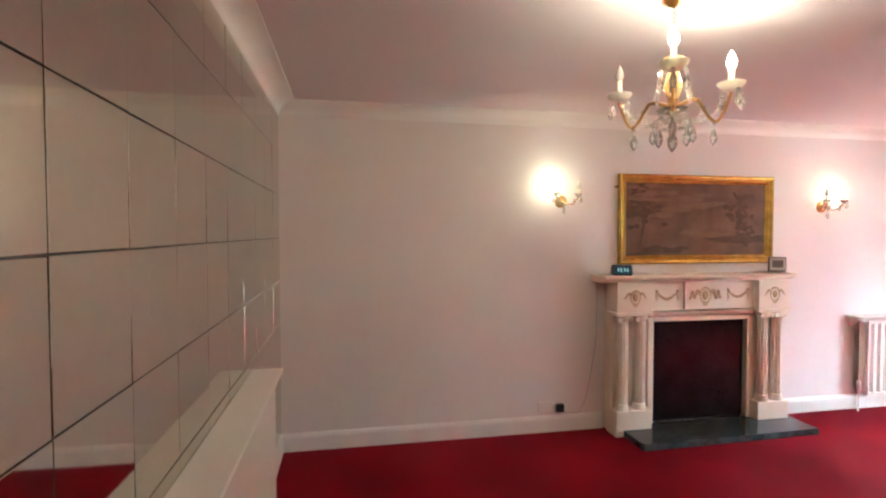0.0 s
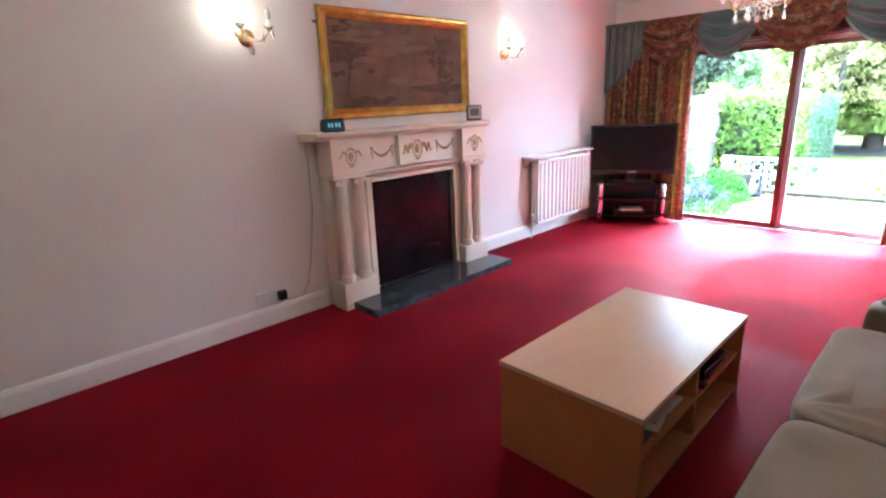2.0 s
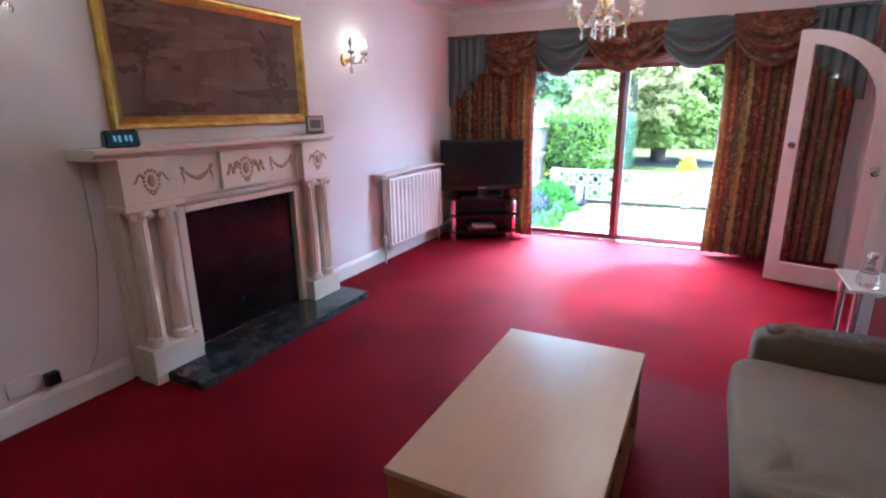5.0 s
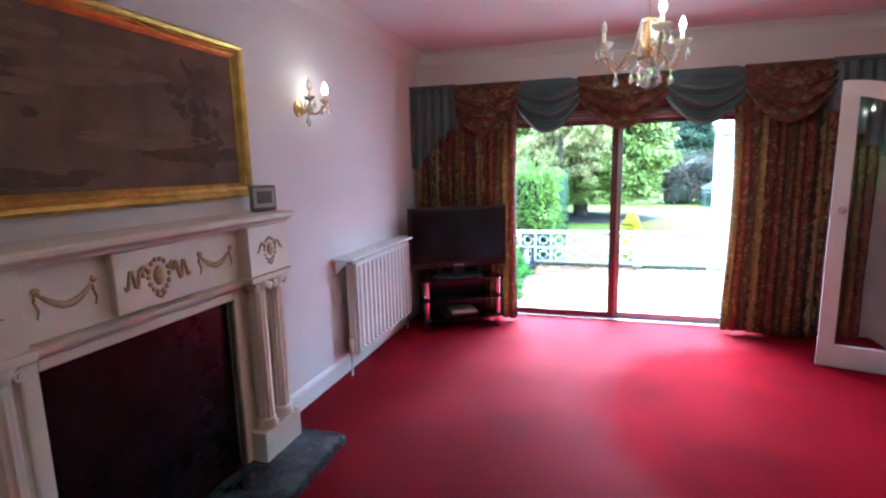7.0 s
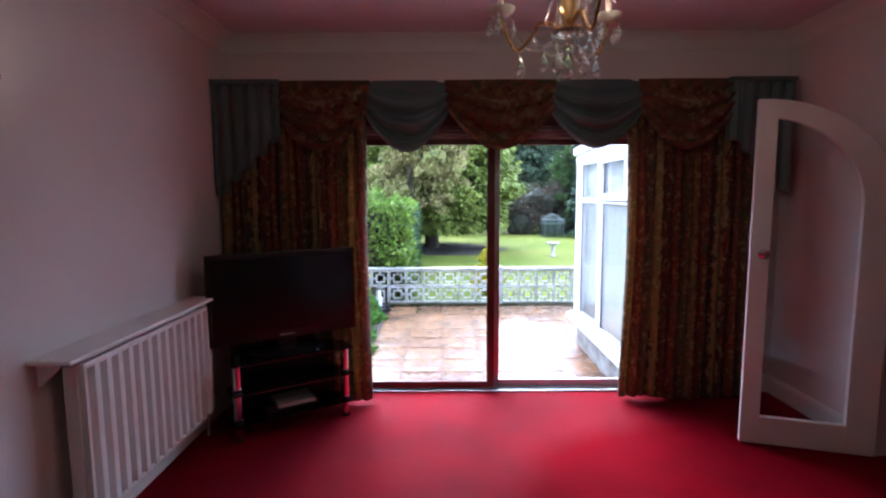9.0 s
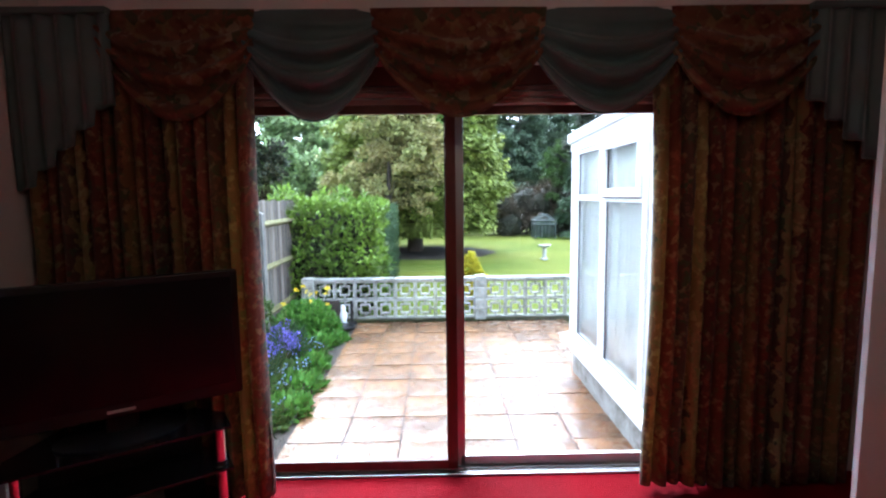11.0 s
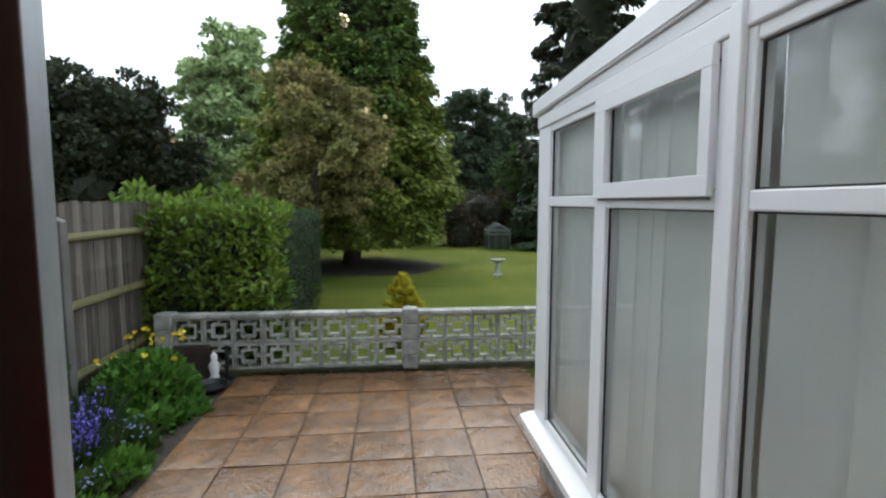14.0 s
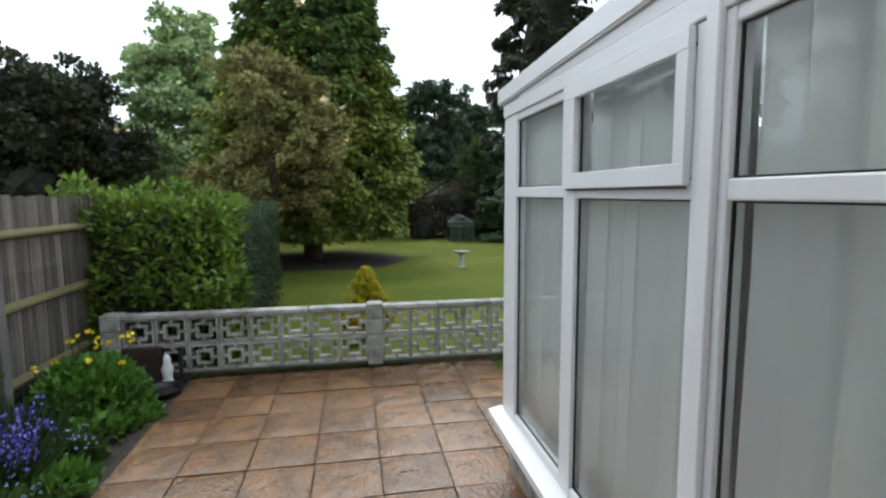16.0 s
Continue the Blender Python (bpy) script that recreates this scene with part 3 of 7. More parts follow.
def garland(bm, x0, x1, z, y):
    w = x1 - x0
    for i in range(19):
        t = i / 18
        sag = 0.055 * math.sin(math.pi * t)
        r = 0.006 + 0.007 * math.sin(math.pi * t)
        ball(bm, (x0 + w * t, y, z - sag), r, 1, 0.6, 1, 6, 5)
    for x in (x0, x1):
        tube(bm, [(x, y, z + 0.015), (x - 0.008, y, z - 0.02), (x + 0.004, y, z - 0.055), (x - 0.004, y, z - 0.08)], 0.006, 5, 0.5)
        ball(bm, (x, y, z + 0.008), 0.013, 1.2, 0.6, 0.8, 6, 5)


def fireplace():
    fp = thing("fireplace", 3.22, YN, 0, "cream painted fire surround with paired columns and gold swags", "fireplace")
    X = lambda x: x - 3.22
    Y = lambda y: y - YN
    bm = bmesh.new()
    for s in ((2.45, 2.81), (3.70, 4.02)):
        box(bm, X(s[0]), X(s[1]), Y(3.95), Y(4.066), 0.05, 1.25, bevel=0.004)
    box(bm, X(2.81), X(3.70), Y(3.97), Y(4.066), 0.905, 1.25, bevel=0.003)
    part("surround", bm, M_CREAM, fp)
    bm = bmesh.new()
    for a, b, c, d in ((2.755, 2.81, 0.05, 0.945), (3.70, 3.745, 0.05, 0.945), (2.81, 3.70, 0.905, 0.945)):
        box(bm, X(a), X(b), Y(3.932), Y(3.975), c, d, bevel=0.006)
    part("inner_moulding", bm, M_CREAM, fp)
    bm = bmesh.new()
    pr = [(3.975, 0.947), (3.93, 0.947), (3.92, 0.957), (3.895, 0.97), (3.885, 0.99), (3.95, 1.0), (3.975, 1.0)]
    prism(bm, [(Y(a), b) for a, b in pr], "x", X(2.76), X(3.735))
    part("architrave", bm, M_CREAM, fp)
    for x0, x1 in ((2.43, 2.745), (3.735, 4.04)):
        bm = boxed(X(x0), X(x1), Y(3.845), Y(4.0), 0.0485, 0.205, bevel=0.006)
        if x0 < 2.5:
            box(bm, X(x0), X(2.497), Y(3.845), Y(4.0), 0.0, 0.047)
        part("plinth", bm, M_CREAM, fp)
        part("impost", boxed(X(x0 - 0.012), X(x1 + 0.012), Y(3.838), Y(4.0), 0.975, 1.005, bevel=0.005), M_CREAM, fp)
        part("frieze_block", boxed(X(x0), X(x1), Y(3.852), Y(4.0), 1.005, 1.245, bevel=0.004), M_CREAM, fp)
        part("return", boxed(X(x0 + 0.015), X(x1 - 0.015), Y(4.0), Y(4.067), 0.0 if x0 < 2.5 else 0.05, 1.245), M_CREAM, fp)
    part("frieze_panel", boxed(X(2.745), X(3.735), Y(3.915), Y(3.99), 1.003, 1.245), M_CREAM, fp)
    part("frieze_tablet", boxed(X(3.06), X(3.435), Y(3.885), Y(3.917), 1.012, 1.240, bevel=0.005), M_CREAM, fp)
    CY = 3.902
    for x in (2.508, 2.662, 3.822, 3.962):
        bm = bmesh.new()
        lathe(bm, [(0.056, 0.205), (0.058, 0.222), (0.05, 0.235), (0.052, 0.25), (0.043, 0.262)], X(x), Y(CY), 24)
        lathe(bm, [(0.043, 0.262), (0.043, 0.5), (0.040, 0.90), (0.041, 0.905)], X(x), Y(CY), 48, flute=0.05, flutes=12)
        part("column", bm, M_CREAM, fp, smooth=True)
        bm = lathe(bmesh.new(), [(0.041, 0.90), (0.046, 0.915), (0.042, 0.925), (0.058, 0.95), (0.06, 0.962), (0.06, 0.976)], X(x), Y(CY), 20)
        for sx in (-1, 1):
            for r, k in ((0.020, 0.02), (0.010, 0.026)):
                lathe(bm, [(r, -k), (r, k)], 0, 0, 12, Matrix.Translation((X(x) + sx * 0.047, Y(CY - 0.03), 0.945)) @ pose(0, 0, 0, 90, 0, 0))
        part("capital", bm, M_CREAM, fp, smooth=True)
    bm = bmesh.new()
    pr = [(4.066, 1.245), (3.862, 1.245), (3.855, 1.258), (3.84, 1.266), (3.825, 1.270), (3.815, 1.278), (3.815, 1.294), (3.820, 1.300), (4.066, 1.300)]
    prism(bm, [(Y(a), b) for a, b in pr], "x", X(2.31), X(4.066))
    part("mantel_shelf", bm, M_CREAM, fp, "cream painted mantel shelf")
    for x, y, s in ((2.590, 3.850, 1.0), (3.89, 3.850, 1.0), (3.248, 3.883, 1.15)):
        bm = bmesh.new()
        medallion(bm, X(x), 1.125, Y(y), s)
        if s > 1.1:
            for sg in (-1, 1):
                tube(bm, [(X(x) + sg * (0.07 + 0.08 * t), Y(y), 1.13 + 0.035 * math.sin(12 * t)) for t in [i / 16 for i in range(17)]], 0.008, 6, 0.7)
        part("gold_medallion", bm, M_GILT, fp, "gold painted wreath medallion", True)
    for x0, x1 in ((2.82, 3.01), (3.49, 3.68)):
        bm = bmesh.new()
        garland(bm, X(x0), X(x1), 1.155, Y(3.913))
        part("gold_garland", bm, M_GILT, fp, "gold painted hanging swag", True)
    part("back_panel", boxed(X(2.81), X(3.70), Y(4.0), Y(4.066), 0.05, 0.905), M_FIRE, fp, "glossy black marble back panel")
    part("fire_front", boxed(X(2.812), X(3.698), Y(3.978), Y(3.998), 0.055, 0.903, bevel=0.003), M_FIRE, fp, "dark reflective fire front with faint veins")
    return fp


fireplace()
bm = bmesh.new()
prism(bm, [(2.50, 3.975), (2.50, 3.575), (2.51, 3.565), (4.09, 3.60), (4.10, 3.61), (4.10, 3.975)], "z", 0.0, 0.048)
bmesh.ops.bevel(bm, geom=[e for e in bm.edges if all(v.co.z > 0.04 for v in e.verts)], offset=0.006, segments=2, affect="EDGES")
solid("hearth", bm, M_MARBLE, "polished black marble hearth slab on the carpet", "hearth")


# ---- picture ----
def picture():
    x0, x1, z0, z1 = 2.55, 4.04, 1.38, 2.137
    p = thing("picture", (x0 + x1) / 2, YN, z0, "brown woven landscape tapestry in a gilt frame", "picture")
    w, h = (x1 - x0) / 2, z1 - z0
    bm = bmesh.new()
    pr = [(0.0, -0.002), (0.0, -0.03), (0.012, -0.042), (0.028, -0.036), (0.036, -0.026), (0.05, -0.030), (0.062, -0.020), (0.072, -0.010), (0.072, -0.002)]
    corners = [(-w, 0), (w, 0), (w, h), (-w, h)]
    inward = [(1, 1), (-1, 1), (-1, -1), (1, -1)]
    rings = [[bm.verts.new((cx + ix * u, d, cz + iz * u)) for u, d in pr] for (cx, cz), (ix, iz) in zip(corners, inward)]
    for i in range(4):
        a, b = rings[i], rings[(i + 1) % 4]
        for k in range(len(pr) - 1):
            bm.faces.new((a[k], b[k], b[k + 1], a[k + 1]))
    bmesh.ops.recalc_face_normals(bm, faces=bm.faces)
    part("gilt_frame", bm, M_GOLD, p, "gilt moulded frame")
    part("canvas", boxed(-w + 0.06, w - 0.06, -0.010, -0.002, 0.06, h - 0.06), M_PAINTING, p, "brown woven landscape")
    part("backing", boxed(-w + 0.01, w - 0.01, -0.0018, -0.0002, 0.01, h - 0.01), M_BEECH, p)
    rng = random.Random(3)

    layer = [0.0]

    def blot(bm, x, z, sx, sz, k=9):
        c = [(x + sx * (0.75 + 0.4 * rng.random()) * math.cos(2 * math.pi * i / k), z + sz * (0.75 + 0.4 * rng.random()) * math.sin(2 * math.pi * i / k)) for i in range(k)]
        layer[0] += 0.00002
        bm.faces.new([bm.verts.new((a, -0.0112 - layer[0], b)) for a, b in c])
    # dark woven trees, banks and a mill
    bm = bmesh.new()
    for i in range(60):
        blot(bm, -0.52 + rng.gauss(0, 0.10), 0.50 + rng.gauss(0, 0.085), 0.035, 0.02)
    tube_pts = [(-0.55, 0.12), (-0.53, 0.25), (-0.50, 0.38), (-0.46, 0.47)]
    for (a, b), (c, d) in zip(tube_pts, tube_pts[1:]):
        bm.faces.new([bm.verts.new((x, -0.0150, z)) for x, z in ((a - 0.012, b), (a + 0.014, b), (c + 0.01, d), (c - 0.01, d))])
    for i in range(46):
        blot(bm, 0.12 + rng.random() * 0.5, 0.20 + rng.gauss(0, 0.012) + 0.03 * rng.random(), 0.07, 0.012)
    for i in range(30):
        blot(bm, -0.55 + rng.random() * 0.42, 0.115 + rng.gauss(0, 0.015), 0.06, 0.012)
    for i in range(34):
        blot(bm, 0.42 + rng.gauss(0, 0.075), 0.42 + rng.gauss(0, 0.10), 0.03, 0.025)
    for a in (35, 125, 215, 305):
        ca, sa = math.cos(radians(a)), math.sin(radians(a))
        bm.faces.new([bm.verts.new((0.41 + ca * r - sa * o, -0.0152, 0.53 + sa * r + ca * o)) for r, o in ((0, -0.008), (0.11, -0.014), (0.11, 0.014), (0, 0.008))])
    tagged(part("dark_weave", bm, M_TAP_DARK, p, "dark woven trees and bank"), kind="stuff")
    bm = bmesh.new()
    for i in range(40):
        blot(bm, -0.1 + rng.random() * 0.45, 0.255 + rng.gauss(0, 0.012), 0.09, 0.008)
    for i in range(22):
        blot(bm, -0.15 + rng.gauss(0, 0.2), 0.52 + rng.gauss(0, 0.06), 0.11, 0.02)
    tagged(part("light_weave", bm, M_TAP_LIGHT, p, "pale woven water and sky"), kind="stuff")
    return p


picture()


# ---- lights ----
def candle(parent, x, y, z, lit, height=0.085, cup=0.038):
    """A candle tube in a scalloped glass cup with a flame bulb."""
    bm = lathe(bmesh.new(), [(0.008, -0.012), (0.014, -0.004), (cup * 0.7, 0.0), (cup, 0.016), (cup * 0.96, 0.018), (cup * 0.6, 0.006), (0.012, 0.004)], x, y, 20, Matrix.Translation((0, 0, z)), 0.06, 6)
    part("drip_cup", bm, M_CRYSTAL, parent, "scalloped glass drip cup", True)
    part("candle_tube", rod(bmesh.new(), (x, y, z + 0.005), (x, y, z + height), 0.011, n=14), M_CANDLE, parent, "ivory candle tube", True)
    bm = lathe(bmesh.new(), [(0.009, 0), (0.016, 0.012), (0.0185, 0.026), (0.015, 0.044), (0.007, 0.062), (0.001, 0.074)], x, y, 14, Matrix.Translation((0, 0, z + height)))
    part("bulb", bm, M_BULB if lit else M_UNLIT, parent, "lit flame bulb" if lit else "unlit flame bulb", True)


def drop_mesh():
    """A faceted pear-shaped crystal under a bead, hung from its origin."""
    bm = ball(bmesh.new(), (0, 0, 0), 0.006, u=6, v=4)
    lathe(bm, [(0.001, -0.05), (0.009, -0.04), (0.011, -0.03), (0.005, -0.014), (0.001, -0.006)], 0, 0, 6)
    return mesh_of("crystal_drop", bm, M_CRYSTAL)


DROP = drop_mesh()


def drop(parent, x, y, z, s=1.0):
    return shared("crystal_drop", DROP, parent, Matrix.LocRotScale((x, y, z), None, (s, s, s)))


def beads(bm, a, b, sag, n):
    a, b = Vector(a), Vector(b)
    for i in range(n + 1):
        t = i / n
        p = a.lerp(b, t) - Vector((0, 0, sag * math.sin(math.pi * t)))
        ball(bm, p, 0.0078, u=6, v=4)


def chandelier(x, y, hub, turn, lit, watts):
    """Three brass arms round a glass baluster, hung with crystal drops. Origin at the ceiling."""
    c = thing("chandelier", x, y, ZC, "brass and crystal chandelier with three candle bulbs", "chandelier", group="chandeliers", rz=turn)
    H = hub - ZC
    bm = lathe(bmesh.new(), [(0.05, 0.0), (0.048, -0.012), (0.02, -0.03), (0.006, -0.036)][::-1], n=18)
    part("ceiling_rose", bm, M_BRASS, c, smooth=True)
    bm = bmesh.new()
    z, k = -0.036, 0
    while z > H + 0.235:
        m = Matrix.Translation((0, 0, z - 0.011)) @ pose(0, 0, 0, 90, 0, 90 * (k % 2))
        pts = [m @ Vector((0.006 * math.cos(a), 0.013 * math.sin(a), 0)) for a in [2 * math.pi * i / 10 for i in range(11)]]
        tube(bm, pts, 0.0018, 5)
        z, k = z - 0.021, k + 1
    part("chain", bm, M_BRASS, c, smooth=True)
    bm = lathe(bmesh.new(), [(0.004, 0.225), (0.04, 0.215), (0.046, 0.202), (0.018, 0.192), (0.022, 0.17), (0.033, 0.12), (0.037, 0.095), (0.026, 0.06), (0.016, 0.045)][::-1], n=16, m=Matrix.Translation((0, 0, H)))
    part("glass_baluster", bm, M_AMBER, c, "amber glass baluster stem", True)
    bm = lathe(bmesh.new(), [(0.006, -0.02), (0.016, -0.012), (0.022, 0.01), (0.018, 0.03), (0.024, 0.045), (0.012, 0.055)], n=16, m=Matrix.Translation((0, 0, H)))
    part("hub", bm, M_BRASS, c, smooth=True)
    part("glass_dish", lathe(bmesh.new(), [(0.01, -0.012), (0.05, 0.0), (0.062, 0.012), (0.058, 0.012), (0.04, 0.002), (0.01, -0.004)], n=20, m=Matrix.Translation((0, 0, H - 0.005)), flute=0.06, flutes=8), M_CRYSTAL, c, smooth=True)
    R = 0.255
    bmb = bmesh.new()
    lamp_m = pose(x, y, ZC, 0, 0, turn)
    for i in range(3):
        a = 2 * math.pi * i / 3
        ca, sa = math.cos(a), math.sin(a)
        pts = []
        for t in [j / 22 for j in range(23)]:
            r = 0.018 + (R - 0.018) * t
            zz = H + 0.02 + 0.035 * math.sin(t * math.pi * 1.15) * (1 - t * 0.3) - 0.075 * math.sin(max(0, (t - 0.38) / 0.62) * math.pi) + 0.075 * max(0, (t - 0.72) / 0.28) ** 1.5
            pts.append((r * ca, r * sa, zz))
        part("arm", tube(bmesh.new(), pts, 0.0085, 8, 0.8), M_BRASS, c, smooth=True)
        zc = pts[-1][2] + 0.012
        candle(c, R * ca, R * sa, zc, lit[i], 0.085, 0.046)
        if lit[i]:
            bulb_lamp(lamp_m @ Vector((R * ca, R * sa, zc + 0.125)), watts, 0.03)
        beads(bmb, (0.045 * ca, 0.045 * sa, H + 0.205), (0.085 * ca, 0.085 * sa, H + 0.05), 0.01, 12)
        beads(bmb, (0.045 * math.cos(a + 1.05), 0.045 * math.sin(a + 1.05), H + 0.205), (0.07 * math.cos(a + 1.05), 0.07 * math.sin(a + 1.05), H + 0.02), 0.01, 13)
        beads(bmb, (0.55 * R * ca, 0.55 * R * sa, H + 0.02), (0.03 * ca, 0.03 * sa, H - 0.07), 0.03, 12)
        beads(bmb, (R * 0.92 * ca, R * 0.92 * sa, zc - 0.03), (0.05 * ca, 0.05 * sa, H - 0.02), 0.06, 18)
        b2 = a + math.pi / 3
        beads(bmb, (0.06 * ca, 0.06 * sa, H), (0.06 * math.cos(a + 2.09), 0.06 * math.sin(a + 2.09), H), 0.05, 9)
        for off in (-0.034, 0.034):
            drop(c, R * ca - off * 1.3 * sa, R * sa + off * 1.3 * ca, zc - 0.012, 1.4)
        drop(c, (R + 0.045) * ca, (R + 0.045) * sa, zc - 0.012, 1.4)
        drop(c, (R - 0.045) * ca, (R - 0.045) * sa, zc - 0.02, 1.4)
        part("glass_cup", lathe(bmesh.new(), [(0.012, 0.0), (0.034, 0.006), (0.052, 0.026), (0.055, 0.034), (0.049, 0.030), (0.030, 0.012), (0.012, 0.006)], R * ca, R * sa, 18, Matrix.Translation((0, 0, zc - 0.008))), M_FROST, c, "frosted glass drip cup", True)
        drop(c, 0.7 * R * ca, 0.7 * R * sa, H - 0.055, 1.7)
        drop(c, 0.06 * math.cos(b2), 0.06 * math.sin(b2), H - 0.06, 1.9)
        drop(c, 0.35 * R * ca, 0.35 * R * sa, H - 0.05, 1.6)
    drop(c, 0, 0, H - 0.06, 2.2)
    tagged(part("bead_swag", bmb, M_CRYSTAL, c, "strings of clear glass beads", True), kind="stuff")
    return c


chandelier(1.64, 2.05, 2.145, 235, (True, True, False), 0.42)
chandelier(4.97, 2.04, 2.085, 190, (True, True, False), 0.72)


def wall_light(x, z, lit, watts):
    w = thing("wall_light", x, YN, z, "brass twin-arm wall light with crystal drops", "wall light", group="wall lights beside the picture")
    bm = lathe(bmesh.new(), [(0.052, 0), (0.05, 0.01), (0.035, 0.018), (0.015, 0.024), (0.006, 0.035)], n=20, m=pose(0, 0, -0.03, 90, 0, 0))
    part("back_plate", bm, M_BRASS, w, smooth=True)
    bmd = bmesh.new()
    for i, sg in enumerate((-1, 1)):
        pts = [(sg * 0.09 * t ** 0.8, -0.03 - 0.11 * t, -0.03 - 0.045 * math.sin(math.pi * t) + 0.03 * t) for t in [j / 12 for j in range(13)]]
        part("arm", tube(bmesh.new(), pts, 0.006, 8), M_BRASS, w, smooth=True)
        candle(w, sg * 0.09, -0.14, 0.01, lit[i], 0.05, 0.032)
        if lit[i]:
            bulb_lamp((x + sg * 0.09, YN - 0.14, z + 0.095), watts, 0.025)
        drop(w, sg * 0.09, -0.172, 0.0)
        drop(w, sg * 0.12, -0.13, 0.0)
        drop(w, sg * 0.055, -0.13, -0.02)
        beads(bmd, (sg * 0.09, -0.14, -0.005), (0, -0.07, -0.05), 0.03, 10)
    drop(w, 0, -0.07, -0.07, 1.4)
    tagged(part("bead_swag", bmd, M_CRYSTAL, w, "strings of clear glass beads", True), kind="stuff")
    return w


wall_light(2.04, 1.93, (True, False), 0.085)
wall_light(4.57, 1.91, (False, True), 0.055)


# ---- coffee table ----
def coffee_table():
    x0, x1, y0, y1, h = 2.0, 3.13, 1.415, 2.035, 0.418
    t = thing("coffee_table", (x0 + x1) / 2, (y0 + y1) / 2, 0, "low beech veneer table with open shelves below", "coffee table")
    a, b = (x1 - x0) / 2, (y1 - y0) / 2
    part("tabletop", boxed(-a, a, -b, b, h - 0.022, h, bevel=0.0025), M_BEECH, t, "pale worn beech top")
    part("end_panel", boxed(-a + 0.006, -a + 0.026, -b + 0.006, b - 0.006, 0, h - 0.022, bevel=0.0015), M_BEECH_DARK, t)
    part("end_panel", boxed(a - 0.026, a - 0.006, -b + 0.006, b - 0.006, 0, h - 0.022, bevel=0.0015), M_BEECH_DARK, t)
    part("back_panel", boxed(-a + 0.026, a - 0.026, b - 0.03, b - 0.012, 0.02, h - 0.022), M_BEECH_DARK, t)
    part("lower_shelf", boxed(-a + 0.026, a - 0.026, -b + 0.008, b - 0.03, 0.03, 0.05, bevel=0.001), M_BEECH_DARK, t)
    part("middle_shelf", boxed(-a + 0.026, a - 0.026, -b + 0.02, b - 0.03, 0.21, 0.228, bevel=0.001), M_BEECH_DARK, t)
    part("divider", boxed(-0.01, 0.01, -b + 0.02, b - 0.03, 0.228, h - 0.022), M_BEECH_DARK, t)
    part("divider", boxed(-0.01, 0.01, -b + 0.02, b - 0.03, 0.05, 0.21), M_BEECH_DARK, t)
    bm = lathe(bmesh.new(), [(0.001, h + 0.0005), (0.047, h + 0.0005), (0.05, h + 0.0015), (0.048, h + 0.003), (0.044, h + 0.0022), (0.001, h + 0.0022)], -0.07, 0.18, 24)
    part("cable_cap", bm, M_BEECH, t, "round beech cable cover")
    return t


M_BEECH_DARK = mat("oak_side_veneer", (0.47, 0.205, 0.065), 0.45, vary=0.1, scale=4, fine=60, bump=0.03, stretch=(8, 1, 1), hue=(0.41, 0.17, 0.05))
coffee_table()
rng = random.Random(11)
for i in range(4):
    m = solid("magazine", boxed(2.06, 2.06 + 0.24, 1.46, 1.46 + 0.19, 0.2285 + 0.008 * i, 0.2360 + 0.008 * i, bevel=0.001), [M_PAPER, M_GREY, M_PAPER, M_PALEGREY][i], "flat magazine on the table's middle shelf", "magazine", group="magazines in the coffee table")
    m.matrix_world = Matrix.Translation((2.3, 1.55, 0)) @ pose(0, 0, 0, 0, 0, rng.uniform(-12, 12)) @ Matrix.Translation((-2.3 + 0.06 * i, -1.55, 0))
bm = boxed(2.70, 2.98, 1.45, 1.68, 0.2285, 0.28, bevel=0.008)
box(bm, 2.73, 2.95, 1.443, 1.452, 0.238, 0.262, bevel=0.002)
solid("media_box", bm, M_BLACK, "black media box on the table's shelf", "media box")
bm = boxed(2.64, 2.69, 1.43, 1.60, 0.2285, 0.248, bevel=0.006)
for i in range(5):
    for j in range(3):
        ball(bm, (2.65 + 0.015 * j, 1.45 + 0.022 * i, 0.2485), 0.004, 1, 1, 0.5, 6, 4)
solid("remote_control", bm, M_BLACK, "black remote control on the table's shelf", "remote control")


# ---- sofa ----
def pillow(bm, c, s, e=0.45, nu=28, nv=18, dent=None, tilt=0.0):
    """A soft rounded block: a superellipsoid of half-sizes s, with dents sunk into it."""
    def p(a):
        return math.copysign(abs(a) ** e, a)
    rot = pose(0, 0, 0, tilt, 0, 0)
    g = []
    for j in range(1, nv):
        phi = -math.pi / 2 + math.pi * j / nv
        row = []
        for i in range(nu):
            th = 2 * math.pi * i / nu
            v = Vector((s[0] * p(math.cos(phi)) * p(math.cos(th)), s[1] * p(math.cos(phi)) * p(math.sin(th)), s[2] * p(math.sin(phi))))
            if dent:
                v += dent(v)
            v += 0.006 * noise.noise_vector(v * 9 + Vector(c))
            row.append(bm.verts.new(Vector(c) + rot @ v))
        g.append(row)
    for lo, hi in zip(g, g[1:]):
        for i in range(nu):
            bm.faces.new((lo[i], lo[(i + 1) % nu], hi[(i + 1) % nu], hi[i]))
    bm.faces.new(g[0][::-1])
    bm.faces.new(g[-1])
    return bm


